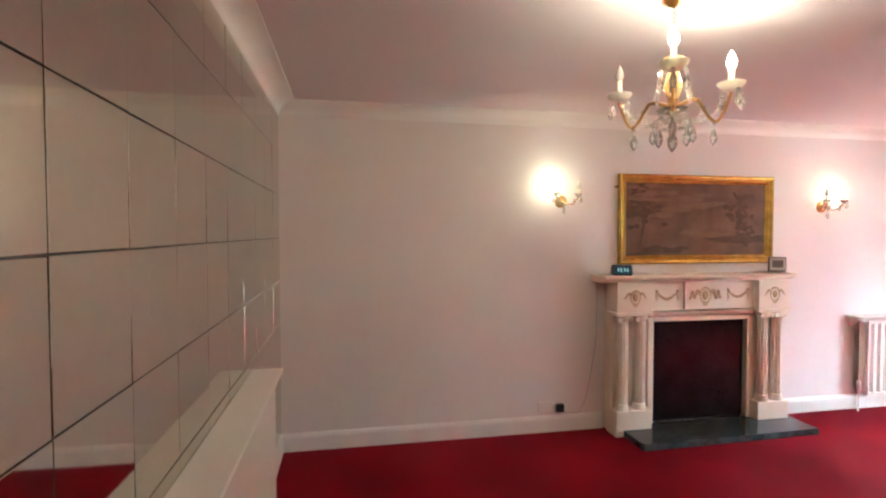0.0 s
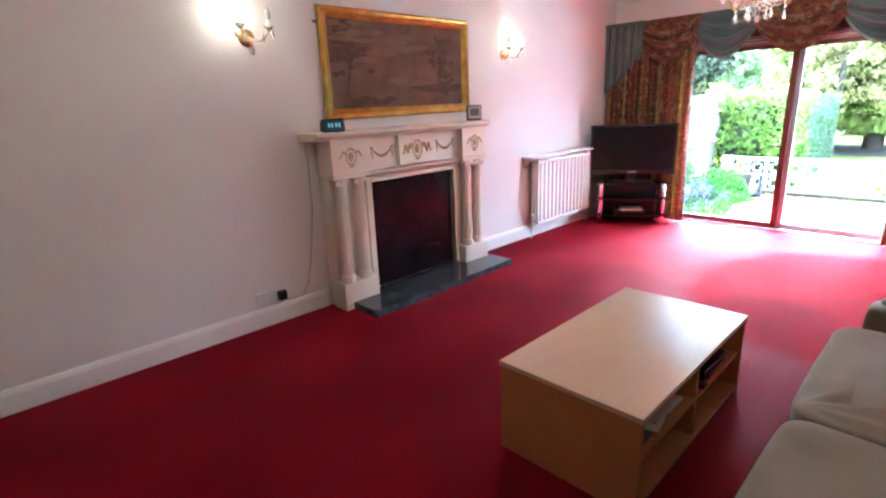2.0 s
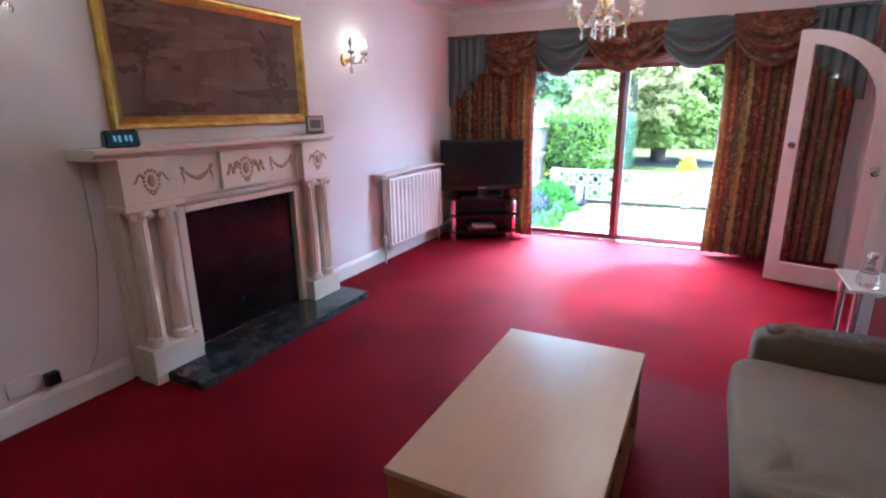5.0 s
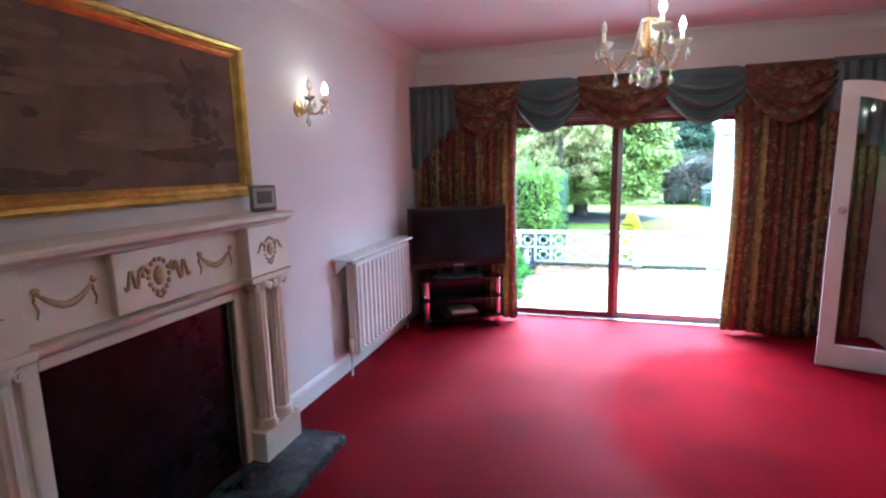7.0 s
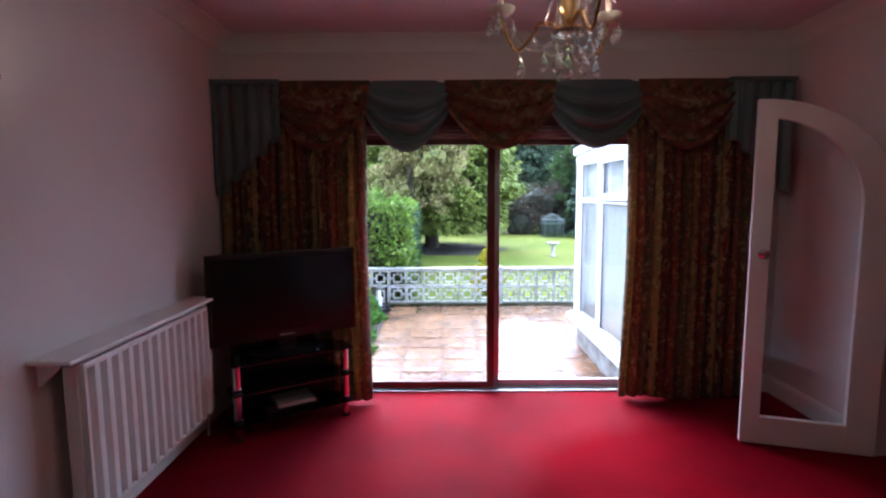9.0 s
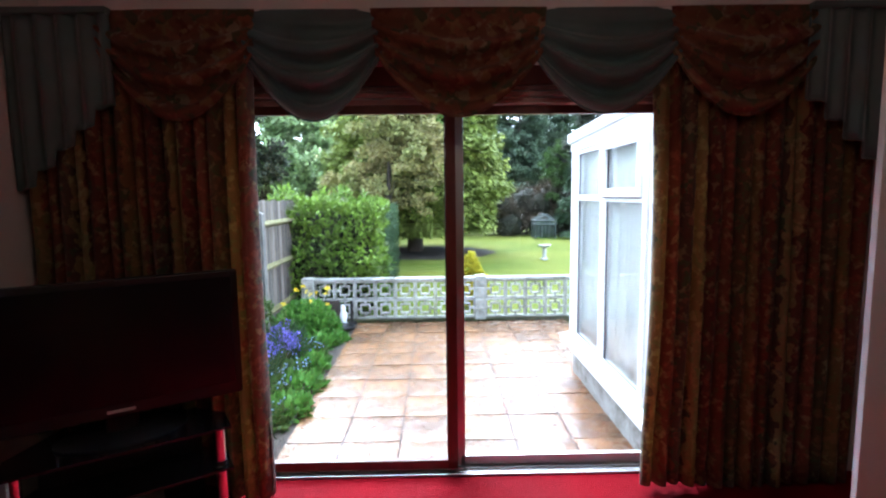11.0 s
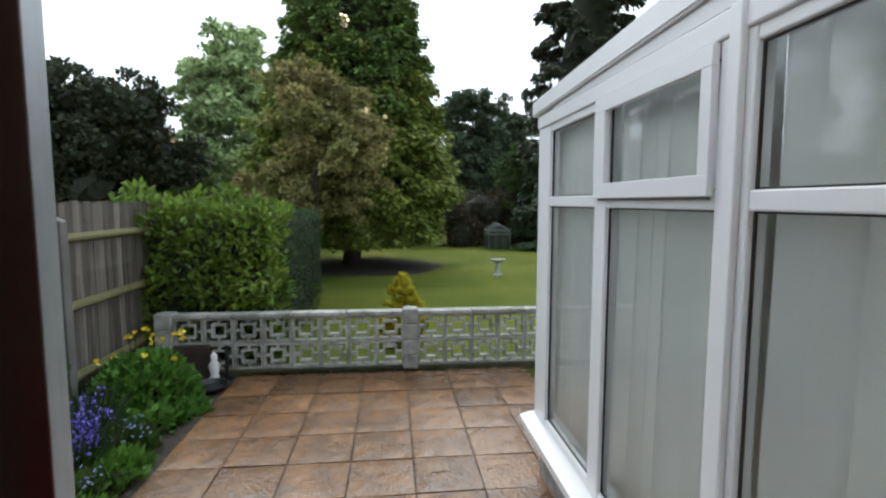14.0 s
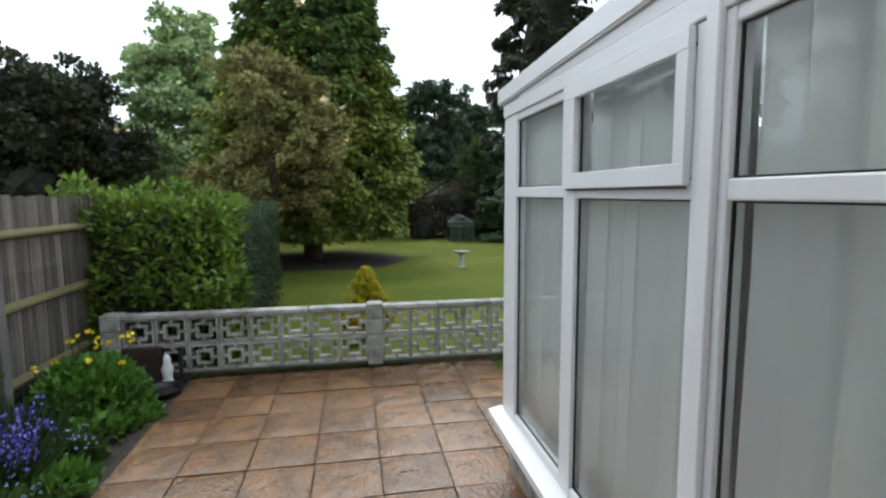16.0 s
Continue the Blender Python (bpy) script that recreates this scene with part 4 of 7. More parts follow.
SX0, SX1 = 1.42, 3.22
def sofa():
    s = thing("sofa", (SX0 + SX1) / 2, 0.65, 0, "sage green velour sofa with plump buttoned back cushions", "sofa")
    X = lambda x: x - (SX0 + SX1) / 2
    Y = lambda y: y - 0.65
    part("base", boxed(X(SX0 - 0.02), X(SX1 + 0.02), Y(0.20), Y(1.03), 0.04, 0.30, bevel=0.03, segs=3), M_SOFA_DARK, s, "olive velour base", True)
    for x in (SX0 + 0.02, SX1 - 0.06):
        for y in (0.26, 0.98):
            part("foot", rod(bmesh.new(), (X(x), Y(y), 0), (X(x), Y(y), 0.05), 0.025, n=12), M_BLACK, s)
    mid = (SX0 + SX1) / 2 - 0.01
    for x0, x1 in ((SX0, mid), (mid, SX1)):
        w = (x1 - x0) / 2
        def sag(v, w=w):
            r = math.hypot(v.x + w * 0.85, v.y - 0.33)
            a = math.atan2(v.y - 0.33, v.x + w * 0.85)
            wrinkle = 0.015 * math.sin(11 * a + 4 * r) * math.exp(-((r - 0.24) / 0.13) ** 2) + 0.006 * math.sin(14 * v.x + 6 * v.y)
            return Vector((0, 0, -0.012 * math.cos(v.x / w * 1.5) * (1 if v.z > 0 else 0) + (wrinkle if v.z > 0 else 0)))
        bm = pillow(bmesh.new(), (X((x0 + x1) / 2), Y(0.735), 0.365), (w - 0.003, 0.355, 0.095), 0.22, 64, 28, sag)
        part("seat_cushion", bm, M_SOFA, s, "sage velour seat cushion", True)
    bm = pillow(bmesh.new(), (X((SX0 + SX1) / 2), Y(0.185), 0.47), ((SX1 - SX0) / 2 + 0.02, 0.105, 0.42), 0.3, 48, 16)
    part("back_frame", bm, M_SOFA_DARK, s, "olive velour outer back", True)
    n = 3
    w = (SX1 - SX0) / n
    for i in range(n):
        cx = X(SX0 + w * (i + 0.5))
        def tuft(v):
            d = Vector()
            if v.y > 0:
                for k, bx in enumerate((-0.19, -0.065, 0.065, 0.19)):
                    lean = bx * (1 - 0.8 * (v.z + 0.05)) + 0.04 * v.z
                    d.y -= (0.055 if k in (1, 2) else 0.034) * math.exp(-((v.x - lean) / 0.020) ** 2) * max(0.0, min(1.0, 0.62 + v.z * 4.5))
                    d.y -= 0.035 * math.exp(-((v.x - bx) ** 2 + (v.z - 0.085) ** 2) / 0.0022) * (k in (1, 2))
            return d

        def plump(v):
            d = Vector((0, 0.010 * math.sin(v.x * 17 + 1) * (1 if v.y > 0 else 0), 0.008 * math.sin(v.x * 11)))
            if v.z < -0.03 and v.y > 0:
                for bx in (-0.065, 0.065):
                    d.z += 0.030 * math.exp(-((v.x - bx) / 0.04) ** 2)
                    d.y -= 0.022 * math.exp(-((v.x - bx) / 0.025) ** 2) * min(1.0, (-0.03 - v.z) / 0.05)
            return d
        bm = pillow(bmesh.new(), (cx, Y(0.305), 0.835), (w / 2 + 0.004, 0.140, 0.185), 0.62, 96, 30, plump, tilt=14)
        up = part("back_cushion", bm, M_SOFA, s, "plump upper back cushion", True)
        bm = pillow(bmesh.new(), (cx, Y(0.40), 0.580), (w / 2 + 0.004, 0.150, 0.130), 0.62, 150, 34, tuft, tilt=10)
        low = part("lumbar_cushion", bm, M_SOFA, s, "buttoned lower back cushion", True)
        for bx in (-0.065, 0.065):
            part("button", ball(bmesh.new(), (cx + bx, Y(0.475), 0.660), 0.014, 1, 0.6, 1, 8, 6), M_SOFA, low, smooth=True)
        if i:
            x = X(SX0 + w * i)
            pts = [(x, Y(0.51), 0.45), (x, Y(0.53), 0.56), (x, Y(0.46), 0.66), (x, Y(0.42), 0.76), (x, Y(0.36), 0.90), (x, Y(0.26), 0.985)]
            part("piping", tube(bmesh.new(), pts, 0.008, 6), M_CORD, up, "olive cord piping", True)
    for x0, x1 in ((SX1 + 0.01, SX1 + 0.21), (SX0 - 0.21, SX0 - 0.01)):
        cx, w = X((x0 + x1) / 2), (x1 - x0) / 2
        def ruche(v):
            return Vector((0, 0, 0.010 * math.sin(v.y * 40) if v.z > 0.1 else 0))
        bm = pillow(bmesh.new(), (cx, Y(0.66), 0.31), (w, 0.345, 0.24), 0.25, 48, 20, ruche)
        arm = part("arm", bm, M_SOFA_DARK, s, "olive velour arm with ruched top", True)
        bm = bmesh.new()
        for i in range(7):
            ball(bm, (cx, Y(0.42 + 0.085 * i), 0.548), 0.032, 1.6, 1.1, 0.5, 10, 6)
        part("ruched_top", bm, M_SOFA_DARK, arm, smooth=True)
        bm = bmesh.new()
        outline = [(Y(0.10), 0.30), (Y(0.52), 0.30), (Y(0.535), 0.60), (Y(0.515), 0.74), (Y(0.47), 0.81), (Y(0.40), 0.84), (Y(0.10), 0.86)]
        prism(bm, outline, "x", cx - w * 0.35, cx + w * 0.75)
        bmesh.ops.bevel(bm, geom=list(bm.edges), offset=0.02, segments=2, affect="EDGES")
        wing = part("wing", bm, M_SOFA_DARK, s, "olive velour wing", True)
        pts = [(cx - w * 0.35, y, z) for y, z in outline[1:]]
        part("piping", tube(bmesh.new(), pts, 0.012, 8), M_BLACK, wing, "dark edge piping", True)
    return s


sofa()


# ---- television and stand ----
def tv_stand():
    t = thing("tv_stand", 6.30, 3.55, 0, "black glass television stand on chrome tubes", "tv stand", rz=-57.5)
    # before the turn the long side runs along x and the front faces -y
    for z, d in ((0.10, 0.0), (0.29, 0.03), (0.475, 0.0)):
        bm = bmesh.new()
        prism(bm, [(-0.39, -0.19), (0.39, -0.19), (0.39, -0.02), (0.22, 0.19), (-0.22, 0.19), (-0.39, -0.02)], "z", z, z + 0.010)
        part("glass_shelf", bm, M_DARKGLASS, t, "black tempered glass shelf")
    for x, y in ((-0.345, -0.14), (0.345, -0.14), (-0.19, 0.14), (0.19, 0.14)):
        bm = rod(bmesh.new(), (x, y, 0), (x, y, 0.475), 0.025, n=20)
        leg = part("leg", bm, M_CHROME, t, "chrome tube leg", True)
        for z, h in ((0.115, 0.02), (0.305, 0.02), (0.0, 0.012)):
            part("collar", rod(bmesh.new(), (x, y, z), (x, y, z + h), 0.029, n=20), M_BLACK, leg, smooth=True)
    part("back_panel", boxed(-0.30, 0.30, 0.06, 0.075, 0.01, 0.475), M_BLACK, t)
    return t


tv_stand()


def television():
    t = thing("television", 6.30, 3.55, 0.4855, "black flat-screen television, switched off", "television", rz=-57.5)
    w, z0, z1 = 0.475, 0.085, 0.655
    bm = boxed(-w, w, -0.035, 0.0, z0, z1, bevel=0.006)
    box(bm, -w * 0.75, w * 0.75, 0.0, 0.05, z0 + 0.05, z1 - 0.08, bevel=0.02)
    part("casing", bm, M_BLACK, t)
    part("screen", boxed(-w + 0.03, w - 0.03, -0.0372, -0.0345, z0 + 0.055, z1 - 0.03), M_SCREEN, t, "dark glossy screen")
    part("badge", boxed(-0.05, 0.05, -0.0375, -0.0345, z0 + 0.02, z0 + 0.032), M_PALEGREY, t, "small pale badge")
    part("neck", boxed(-0.06, 0.06, -0.02, 0.02, 0.012, z0 + 0.01, bevel=0.01), M_BLACK, t)
    bm = lathe(bmesh.new(), [(0.20, 0), (0.20, 0.008), (0.14, 0.016), (0.05, 0.02)], n=32)
    bmesh.ops.scale(bm, vec=(1.2, 0.75, 1), verts=bm.verts)
    part("foot", bm, M_BLACK, t, smooth=True)
    return t


television()
bm = boxed(-0.17, 0.17, -0.11, 0.11, 0.1105, 0.155, bevel=0.004)
ob = solid("set_top_box", bm, M_BLACK, "black set-top box on the lower glass shelf", "set-top box")
ob.matrix_world = pose(6.30, 3.55, 0, 0, 0, -57.5)
bm = boxed(-0.11, 0.13, -0.165, 0.03, 0.1555, 0.180, bevel=0.004)
ob = solid("disc_player", bm, M_PALEGREY, "silver disc player lying on the set-top box", "disc player")
ob.matrix_world = pose(6.30, 3.55, 0, 0, 0, -57.5)


# ---- curtains and swags ----
def curtain(name, y0, y1, pull, x=6.62):
    """A full-length pleated curtain; its inner edge bows by pull."""
    t = thing(name, x, (y0 + y1) / 2, 0, "floor-length rust and olive striped floral curtain", "curtain", group="patio door curtains")
    cy, n = (y0 + y1) / 2, 15
    def f(u, v):
        y = y0 + (y1 - y0) * u
        z = 0.018 + 2.17 * v + 0.012 * math.sin(9 * u) * (1 - v)
        inner = u if pull > 0 else 1 - u
        y -= pull * inner ** 3 * math.sin(math.pi * min(1, (1 - v) * 1.1)) * 0.9
        ph = u * n * 2 * math.pi + 0.5 * math.sin(6 * u + 2 * v)
        x = 0.035 * math.sin(ph) * (0.75 + 0.35 * (1 - v)) + 0.012 * math.sin(ph * 0.5 + 3 * v)
        return (x, y - cy + 0.012 * math.cos(ph), z)
    bm = bmesh.new()
    sheet(bm, n * 12, 16, f)
    ob = part("pleated_cloth", bm, M_CURTAIN, t, smooth=True)
    mod = ob.modifiers.new("thickness", "SOLIDIFY")
    mod.thickness = 0.004
    return t


curtain("curtain", 3.02, 4.03, -0.02, 6.57)
curtain("curtain", 0.18, 1.22, 0.03)


def swag(y0, y1, depth, material, label, front):
    """A draped half-round swag with stacked folds."""
    s = thing("swag", 6.535, (y0 + y1) / 2, 2.262, label, "swag", group="draped pelmet")
    w = y1 - y0
    def f(u, v):
        arc = math.sin(math.pi * u) ** 0.9
        y = (u - 0.5) * w * (1 + 0.05 * (1 - v))
        z = -v * (0.185 + (depth - 0.185) * arc)
        wave = math.sin((v + 0.05 * (u - 0.5)) * 3.6 * 2 * math.pi - 0.8)
        fold = math.copysign(abs(wave) ** 0.7, wave) * 0.026 * (0.35 + arc) * min(1, v * 2)
        belly = 0.05 * arc * math.sin(math.pi * min(1, v * 0.95 + 0.05))
        return (front - belly - fold, y, z)
    bm = bmesh.new()
    sheet(bm, 34, 60, f)
    ob = part("draped_cloth", bm, material, s, smooth=True)
    ob.modifiers.new("thickness", "SOLIDIFY").thickness = 0.004
    part("hem", tube(bmesh.new(), [f(i / 30, 1.0) for i in range(31)], 0.006, 6), material, s, "rolled hem", True)
    part("heading", boxed(front - 0.004, front + 0.010, -w / 2, w / 2, -0.03, 0.0, bevel=0.002), material, s, "flat stitched heading")
    return s


PELMET_LABELS = ("rust floral swag draped over the patio doors", "teal sateen swag draped over the patio doors")
for y0, y1, d, rust in ((3.01, 3.67, 0.465, 1), (2.455, 3.06, 0.47, 0), (1.755, 2.48, 0.458, 1), (1.145, 1.79, 0.45, 0), (0.53, 1.18, 0.465, 1)):
    swag(y0, y1, d, M_SWAG if rust else M_TEAL, PELMET_LABELS[0 if rust else 1], -0.012 if rust else 0.0)


def tail(y0, y1, out):
    """A pleated tail with a stepped hem, longest at the wall side."""
    s = thing("swag_tail", 6.53, (y0 + y1) / 2, 2.264, "teal sateen pleated tail at the pelmet's end", "swag", group="draped pelmet")
    w = y1 - y0
    def f(u, v):
        k = u if out > 0 else 1 - u
        step = math.floor(k * 4.999) / 4 * 0.75 + k * 0.25
        length = 0.40 + 0.36 * step
        ph = u * 5 * 2 * math.pi
        return (-0.025 - 0.014 * math.sin(ph), (u - 0.5) * w, -v * length)
    bm = bmesh.new()
    sheet(bm, 60, 12, f)
    part("heading", boxed(-0.05, -0.008, -w / 2, w / 2, -0.025, 0.002, bevel=0.003), M_TEAL, s, "flat stitched heading")
    part("hem", tube(bmesh.new(), [f(i / 60, 1.0) for i in range(61)], 0.005, 6), M_TEAL, s, "rolled hem", True)
    ob = part("pleated_cloth", bm, M_TEAL, s, smooth=True)
    ob.modifiers.new("thickness", "SOLIDIFY").thickness = 0.005
    return s


tail(3.60, 4.055, 1)
tail(0.155, 0.60, -1)
bm = boxed(6.53, 6.745, 0.16, 4.055, 2.235, 2.262, bevel=0.003)
box(bm, 6.60, 6.63, 0.2, 4.02, 2.19, 2.215)
solid("pelmet_board", bm, M_WHITE, "painted pelmet board fixed above the patio doors", "pelmet", kind="structure")


# ---- glazed double doors ----
def arched_leaf(name, hx, hy, turn, mirror):
    """A door leaf whose top is half of a round arch, high at the meeting edge. Hinge at the origin, leaf along +x."""
    d = thing(name, hx, hy, 0.008, "white painted arched glazed door standing open", "door", kind="structure", rz=turn)
    W, th = 0.685, 0.04
    def top(x, inset=0.0):
        t = min(1, max(0, x / W))
        return ARCH_S + (ARCH_T - ARCH_S - 0.015 - inset) * math.sqrt(max(0, 1 - (1 - t) ** 2)) * (1 if not inset else 1)
    n = 26
    st, fs, rail = 0.15, 0.10, 0.165
    bm = bmesh.new()
    box(bm, 0, st, -th / 2, th / 2, 0, ARCH_S, bevel=0.003)
    box(bm, W - fs, W, -th / 2, th / 2, 0, top(W) - 0.10, bevel=0.003)
    box(bm, st, W - fs, -th / 2, th / 2, 0, rail, bevel=0.003)
    cx, a, b = W, W, ARCH_T - ARCH_S - 0.015
    ring = []
    for i in range(n + 1):
        th_ = math.pi / 2 * i / n
        ring.append(((cx - a * math.cos(th_), ARCH_S + b * math.sin(th_)), (cx - (a - st) * math.cos(th_), ARCH_S + (b - 0.10) * math.sin(th_))))
    for (o0, i0), (o1, i1) in zip(ring, ring[1:]):
        prism(bm, [o0, o1, i1, i0], "y", -th / 2, th / 2)
    part("door_frame", bm, M_WHITE, d)
    bm = bmesh.new()
    pts = [(st - 0.005, rail - 0.005), (W - fs + 0.005, rail - 0.005)] + [(min(i[0], W - fs + 0.005), i[1] + 0.004) for o, i in ring[::-1]]
    prism(bm, pts, "y", -0.002, 0.002)
    pane = part("pane", bm, M_GLASS, d, "clear glass pane")
    pane.visible_shadow = False
    bm = bmesh.new()
    for sg in (-1, 1):
        lathe(bm, [(0.024, 0.0), (0.024, 0.006), (0.010, 0.012), (0.010, 0.03), (0.024, 0.045), (0.026, 0.058), (0.016, 0.07)], 0, 0, 16, pose(W - 0.06, sg * (th / 2), 1.145, -90 * sg, 0, 0))
    part("door_knob", bm, M_CHROME, d, "polished round knob", True)
    return d


arched_leaf("door_1", ARCH_X1 - 0.01, YS + 0.014, 74, 0)
arched_leaf("door_2", ARCH_X0 + 0.01, YS + 0.014, 136, 1)


def architrave():
    bm = bmesh.new()
    c, a, b, w = (ARCH_X0 + ARCH_X1) / 2, (ARCH_X1 - ARCH_X0) / 2, ARCH_T - ARCH_S, 0.055
    box(bm, ARCH_X0 - w, ARCH_X0 - 0.001, YS, YS + 0.012, 0, ARCH_S)
    box(bm, ARCH_X1 + 0.001, ARCH_X1 + w, YS, YS + 0.012, 0, ARCH_S)
    n = 32
    for i in range(n):
        t0, t1 = math.pi * i / n, math.pi * (i + 1) / n
        q = [(c + (a + k) * math.cos(t), ARCH_S + (b + k) * math.sin(t)) for t, k in ((t0, 0.001), (t0, w), (t1, w), (t1, 0.001))]
        prism(bm, q, "y", YS, YS + 0.012)
    solid("trim", bm, M_WHITE, "white painted architrave round the arched doorway", "architrave", kind="structure")


architrave()


# ---- side table and what stands on it ----
TX, TY, TZ = 3.70, 0.40, 0.70
def side_table():
    t = thing("side_table", TX, TY, 0, "small side table with a clear glass top beside the sofa", "side table")
    part("tabletop", boxed(-0.17, 0.17, -0.28, 0.26, TZ - 0.012, TZ, bevel=0.003), M_WHITE, t, "pale table top")
    for x in (-0.14, 0.14):
        for y in (-0.24, 0.22):
            part("leg", rod(bmesh.new(), (x, y, 0), (x, y, TZ - 0.012), 0.014, n=12), M_CHROME, t, "thin chrome leg", True)
    return t


side_table()


def speaker():
    s = thing("speaker", TX + 0.02, TY - 0.03, TZ, "white cube loudspeaker with a round grey grille", "speaker", rz=-97)
    part("cabinet", boxed(-0.115, 0.105, -0.11, 0.11, 0, 0.25, bevel=0.012, segs=3), M_WHITE, s, smooth=False)
    bm = lathe(bmesh.new(), [(0.082, 0.0), (0.082, 0.006), (0.07, 0.010), (0.0, 0.012)][:3], n=32, m=pose(-0.005, -0.108, 0.14, 90, 0, 0))
    part("grille", bm, M_GREY, s, "round grey speaker grille", True)
    return s


speaker()


def table_lamp():
    t = thing("table_lamp", TX + 0.02, TY - 0.02, TZ + 0.25, "small table lamp with a cream flared shade", "table lamp")
    part("base", lathe(bmesh.new(), [(0.045, 0), (0.045, 0.01), (0.02, 0.02), (0.03, 0.045), (0.024, 0.07), (0.008, 0.085), (0.008, 0.11)], n=20), M_GREY, t, smooth=True)
    bm = lathe(bmesh.new(), [(0.105, 0.09), (0.085, 0.12), (0.06, 0.18), (0.045, 0.23), (0.043, 0.23), (0.057, 0.18), (0.082, 0.12), (0.102, 0.091)], n=28)
    part("shade", bm, M_SHADE, t, "cream flared shade", True)
    return t


table_lamp()


def decanter():
    d = thing("decanter", TX - 0.09, TY + 0.19, TZ, "cut glass decanter on the side table", "decanter")
    part("body", lathe(bmesh.new(), [(0.035, 0), (0.042, 0.01), (0.044, 0.04), (0.03, 0.07), (0.013, 0.085), (0.012, 0.105), (0.02, 0.11)], n=12), M_CRYSTAL, d)
    part("stopper", lathe(bmesh.new(), [(0.01, 0.11), (0.01, 0.118), (0.02, 0.13), (0.02, 0.145), (0.006, 0.158)], n=10), M_CRYSTAL, d)
    return d


decanter()


def bottle():
    b = thing("bottle", TX - 0.02, TY - 0.21, TZ, "clear plastic water bottle with a blue cap", "bottle")
    part("body", lathe(bmesh.new(), [(0.03, 0), (0.034, 0.01), (0.032, 0.05), (0.034, 0.09), (0.032, 0.13), (0.014, 0.165), (0.013, 0.18)], n=18), M_CRYSTAL, b, smooth=True)
    part("label", lathe(bmesh.new(), [(0.0345, 0.06), (0.0348, 0.062), (0.0348, 0.115), (0.0345, 0.117)], n=18), M_PAPER, b, "white and blue label", True)
    part("cap", lathe(bmesh.new(), [(0.015, 0.18), (0.016, 0.182), (0.016, 0.20), (0.014, 0.203)], n=16), M_BLUE, b, "dark blue cap")
    return b


bottle()


# ---- on the mantel shelf, and the socket ----
def smart_display():
    s = thing("smart_display", 2.50, 3.91, 1.3005, "small black smart display with a lit clock face", "smart display", rz=-14)
    bm = bmesh.new()
    prism(bm, [(-0.045, 0), (0.05, 0), (0.03, 0.085), (-0.02, 0.088)], "x", -0.078, 0.078)
    bmesh.ops.bevel(bm, geom=list(bm.edges), offset=0.008, segments=2, affect="EDGES")
    part("case", bm, M_BLACK, s, smooth=True)
    tilt = pose(0, -0.0365, 0.044, -15.8, 0, 0)
    bm = boxed(-0.062, 0.062, -0.002, 0.002, -0.032, 0.032)
    bmesh.ops.transform(bm, matrix=tilt, verts=bm.verts)
    part("screen", bm, M_LCD, s, "dim teal lit screen")
    bm = bmesh.new()
    for i, x in enumerate((-0.036, -0.014, 0.014, 0.036)):
        box(bm, x - 0.006, x + 0.006, -0.0032, -0.002, -0.012 - 0.003 * (i % 2), 0.016)
    bmesh.ops.transform(bm, matrix=tilt, verts=bm.verts)
    part("digits", bm, M_LCDTEXT, s, "pale bars of the clock's digits")
    return s


smart_display()


def thermostat():
    s = thing("thermostat", 4.0, 3.95, 1.3005, "dark grey digital thermostat on a stand", "thermostat", rz=-25)
    bm = boxed(-0.072, 0.072, -0.012, 0.012, 0.002, 0.135, bevel=0.011, segs=3)
    part("case", bm, M_GREY, s, smooth=True)
    part("bezel", boxed(-0.058, 0.058, -0.0145, -0.0115, 0.022, 0.122, bevel=0.001), M_PALEGREY, s, "pale grey bezel")
    part("display", boxed(-0.042, 0.042, -0.0162, -0.0142, 0.042, 0.105), M_GREY, s, "grey display window")
    bm = bmesh.new()
    prism(bm, [(0.008, 0.0), (0.055, 0.0), (0.012, 0.08)], "x", -0.03, 0.03)
    part("stand", bm, M_GREY, s)
    return s


thermostat()
sk = thing("wall_socket", 1.93, YN, 0.21, "white double wall socket low on the wall", "socket")
part("plate", boxed(-0.073, 0.073, -0.010, -0.001, -0.043, 0.043, bevel=0.003), M_WHITE, sk)
bm = bmesh.new()
for x in (-0.05, 0.05):
    box(bm, x - 0.006, x + 0.006, -0.0125, -0.009, 0.012, 0.030)
part("switch", bm, M_WHITE, sk)
bm = boxed(2.005, 2.065, YN - 0.055, YN - 0.0105, 0.17, 0.235, bevel=0.008)
solid("plug_adapter", bm, M_BLACK, "black plug adapter in the wall socket", "plug")
bm = tube(bmesh.new(), [(2.05, YN - 0.03, 0.18), (2.09, YN - 0.02, 0.155), (2.2, YN - 0.022, 0.15), (2.27, YN - 0.012, 0.25), (2.32, YN - 0.01, 0.5), (2.36, YN - 0.01, 0.75),
                        (2.365, YN - 0.01, 0.95), (2.36, YN - 0.02, 1.15), (2.325, YN - 0.07, 1.27), (2.322, YN - 0.12, 1.305), (2.45, YN - 0.15, 1.306)], 0.003, 6)
solid("cable", bm, M_PALEGREY, "thin pale cable running up to the mantel shelf", "cable", smooth=True)


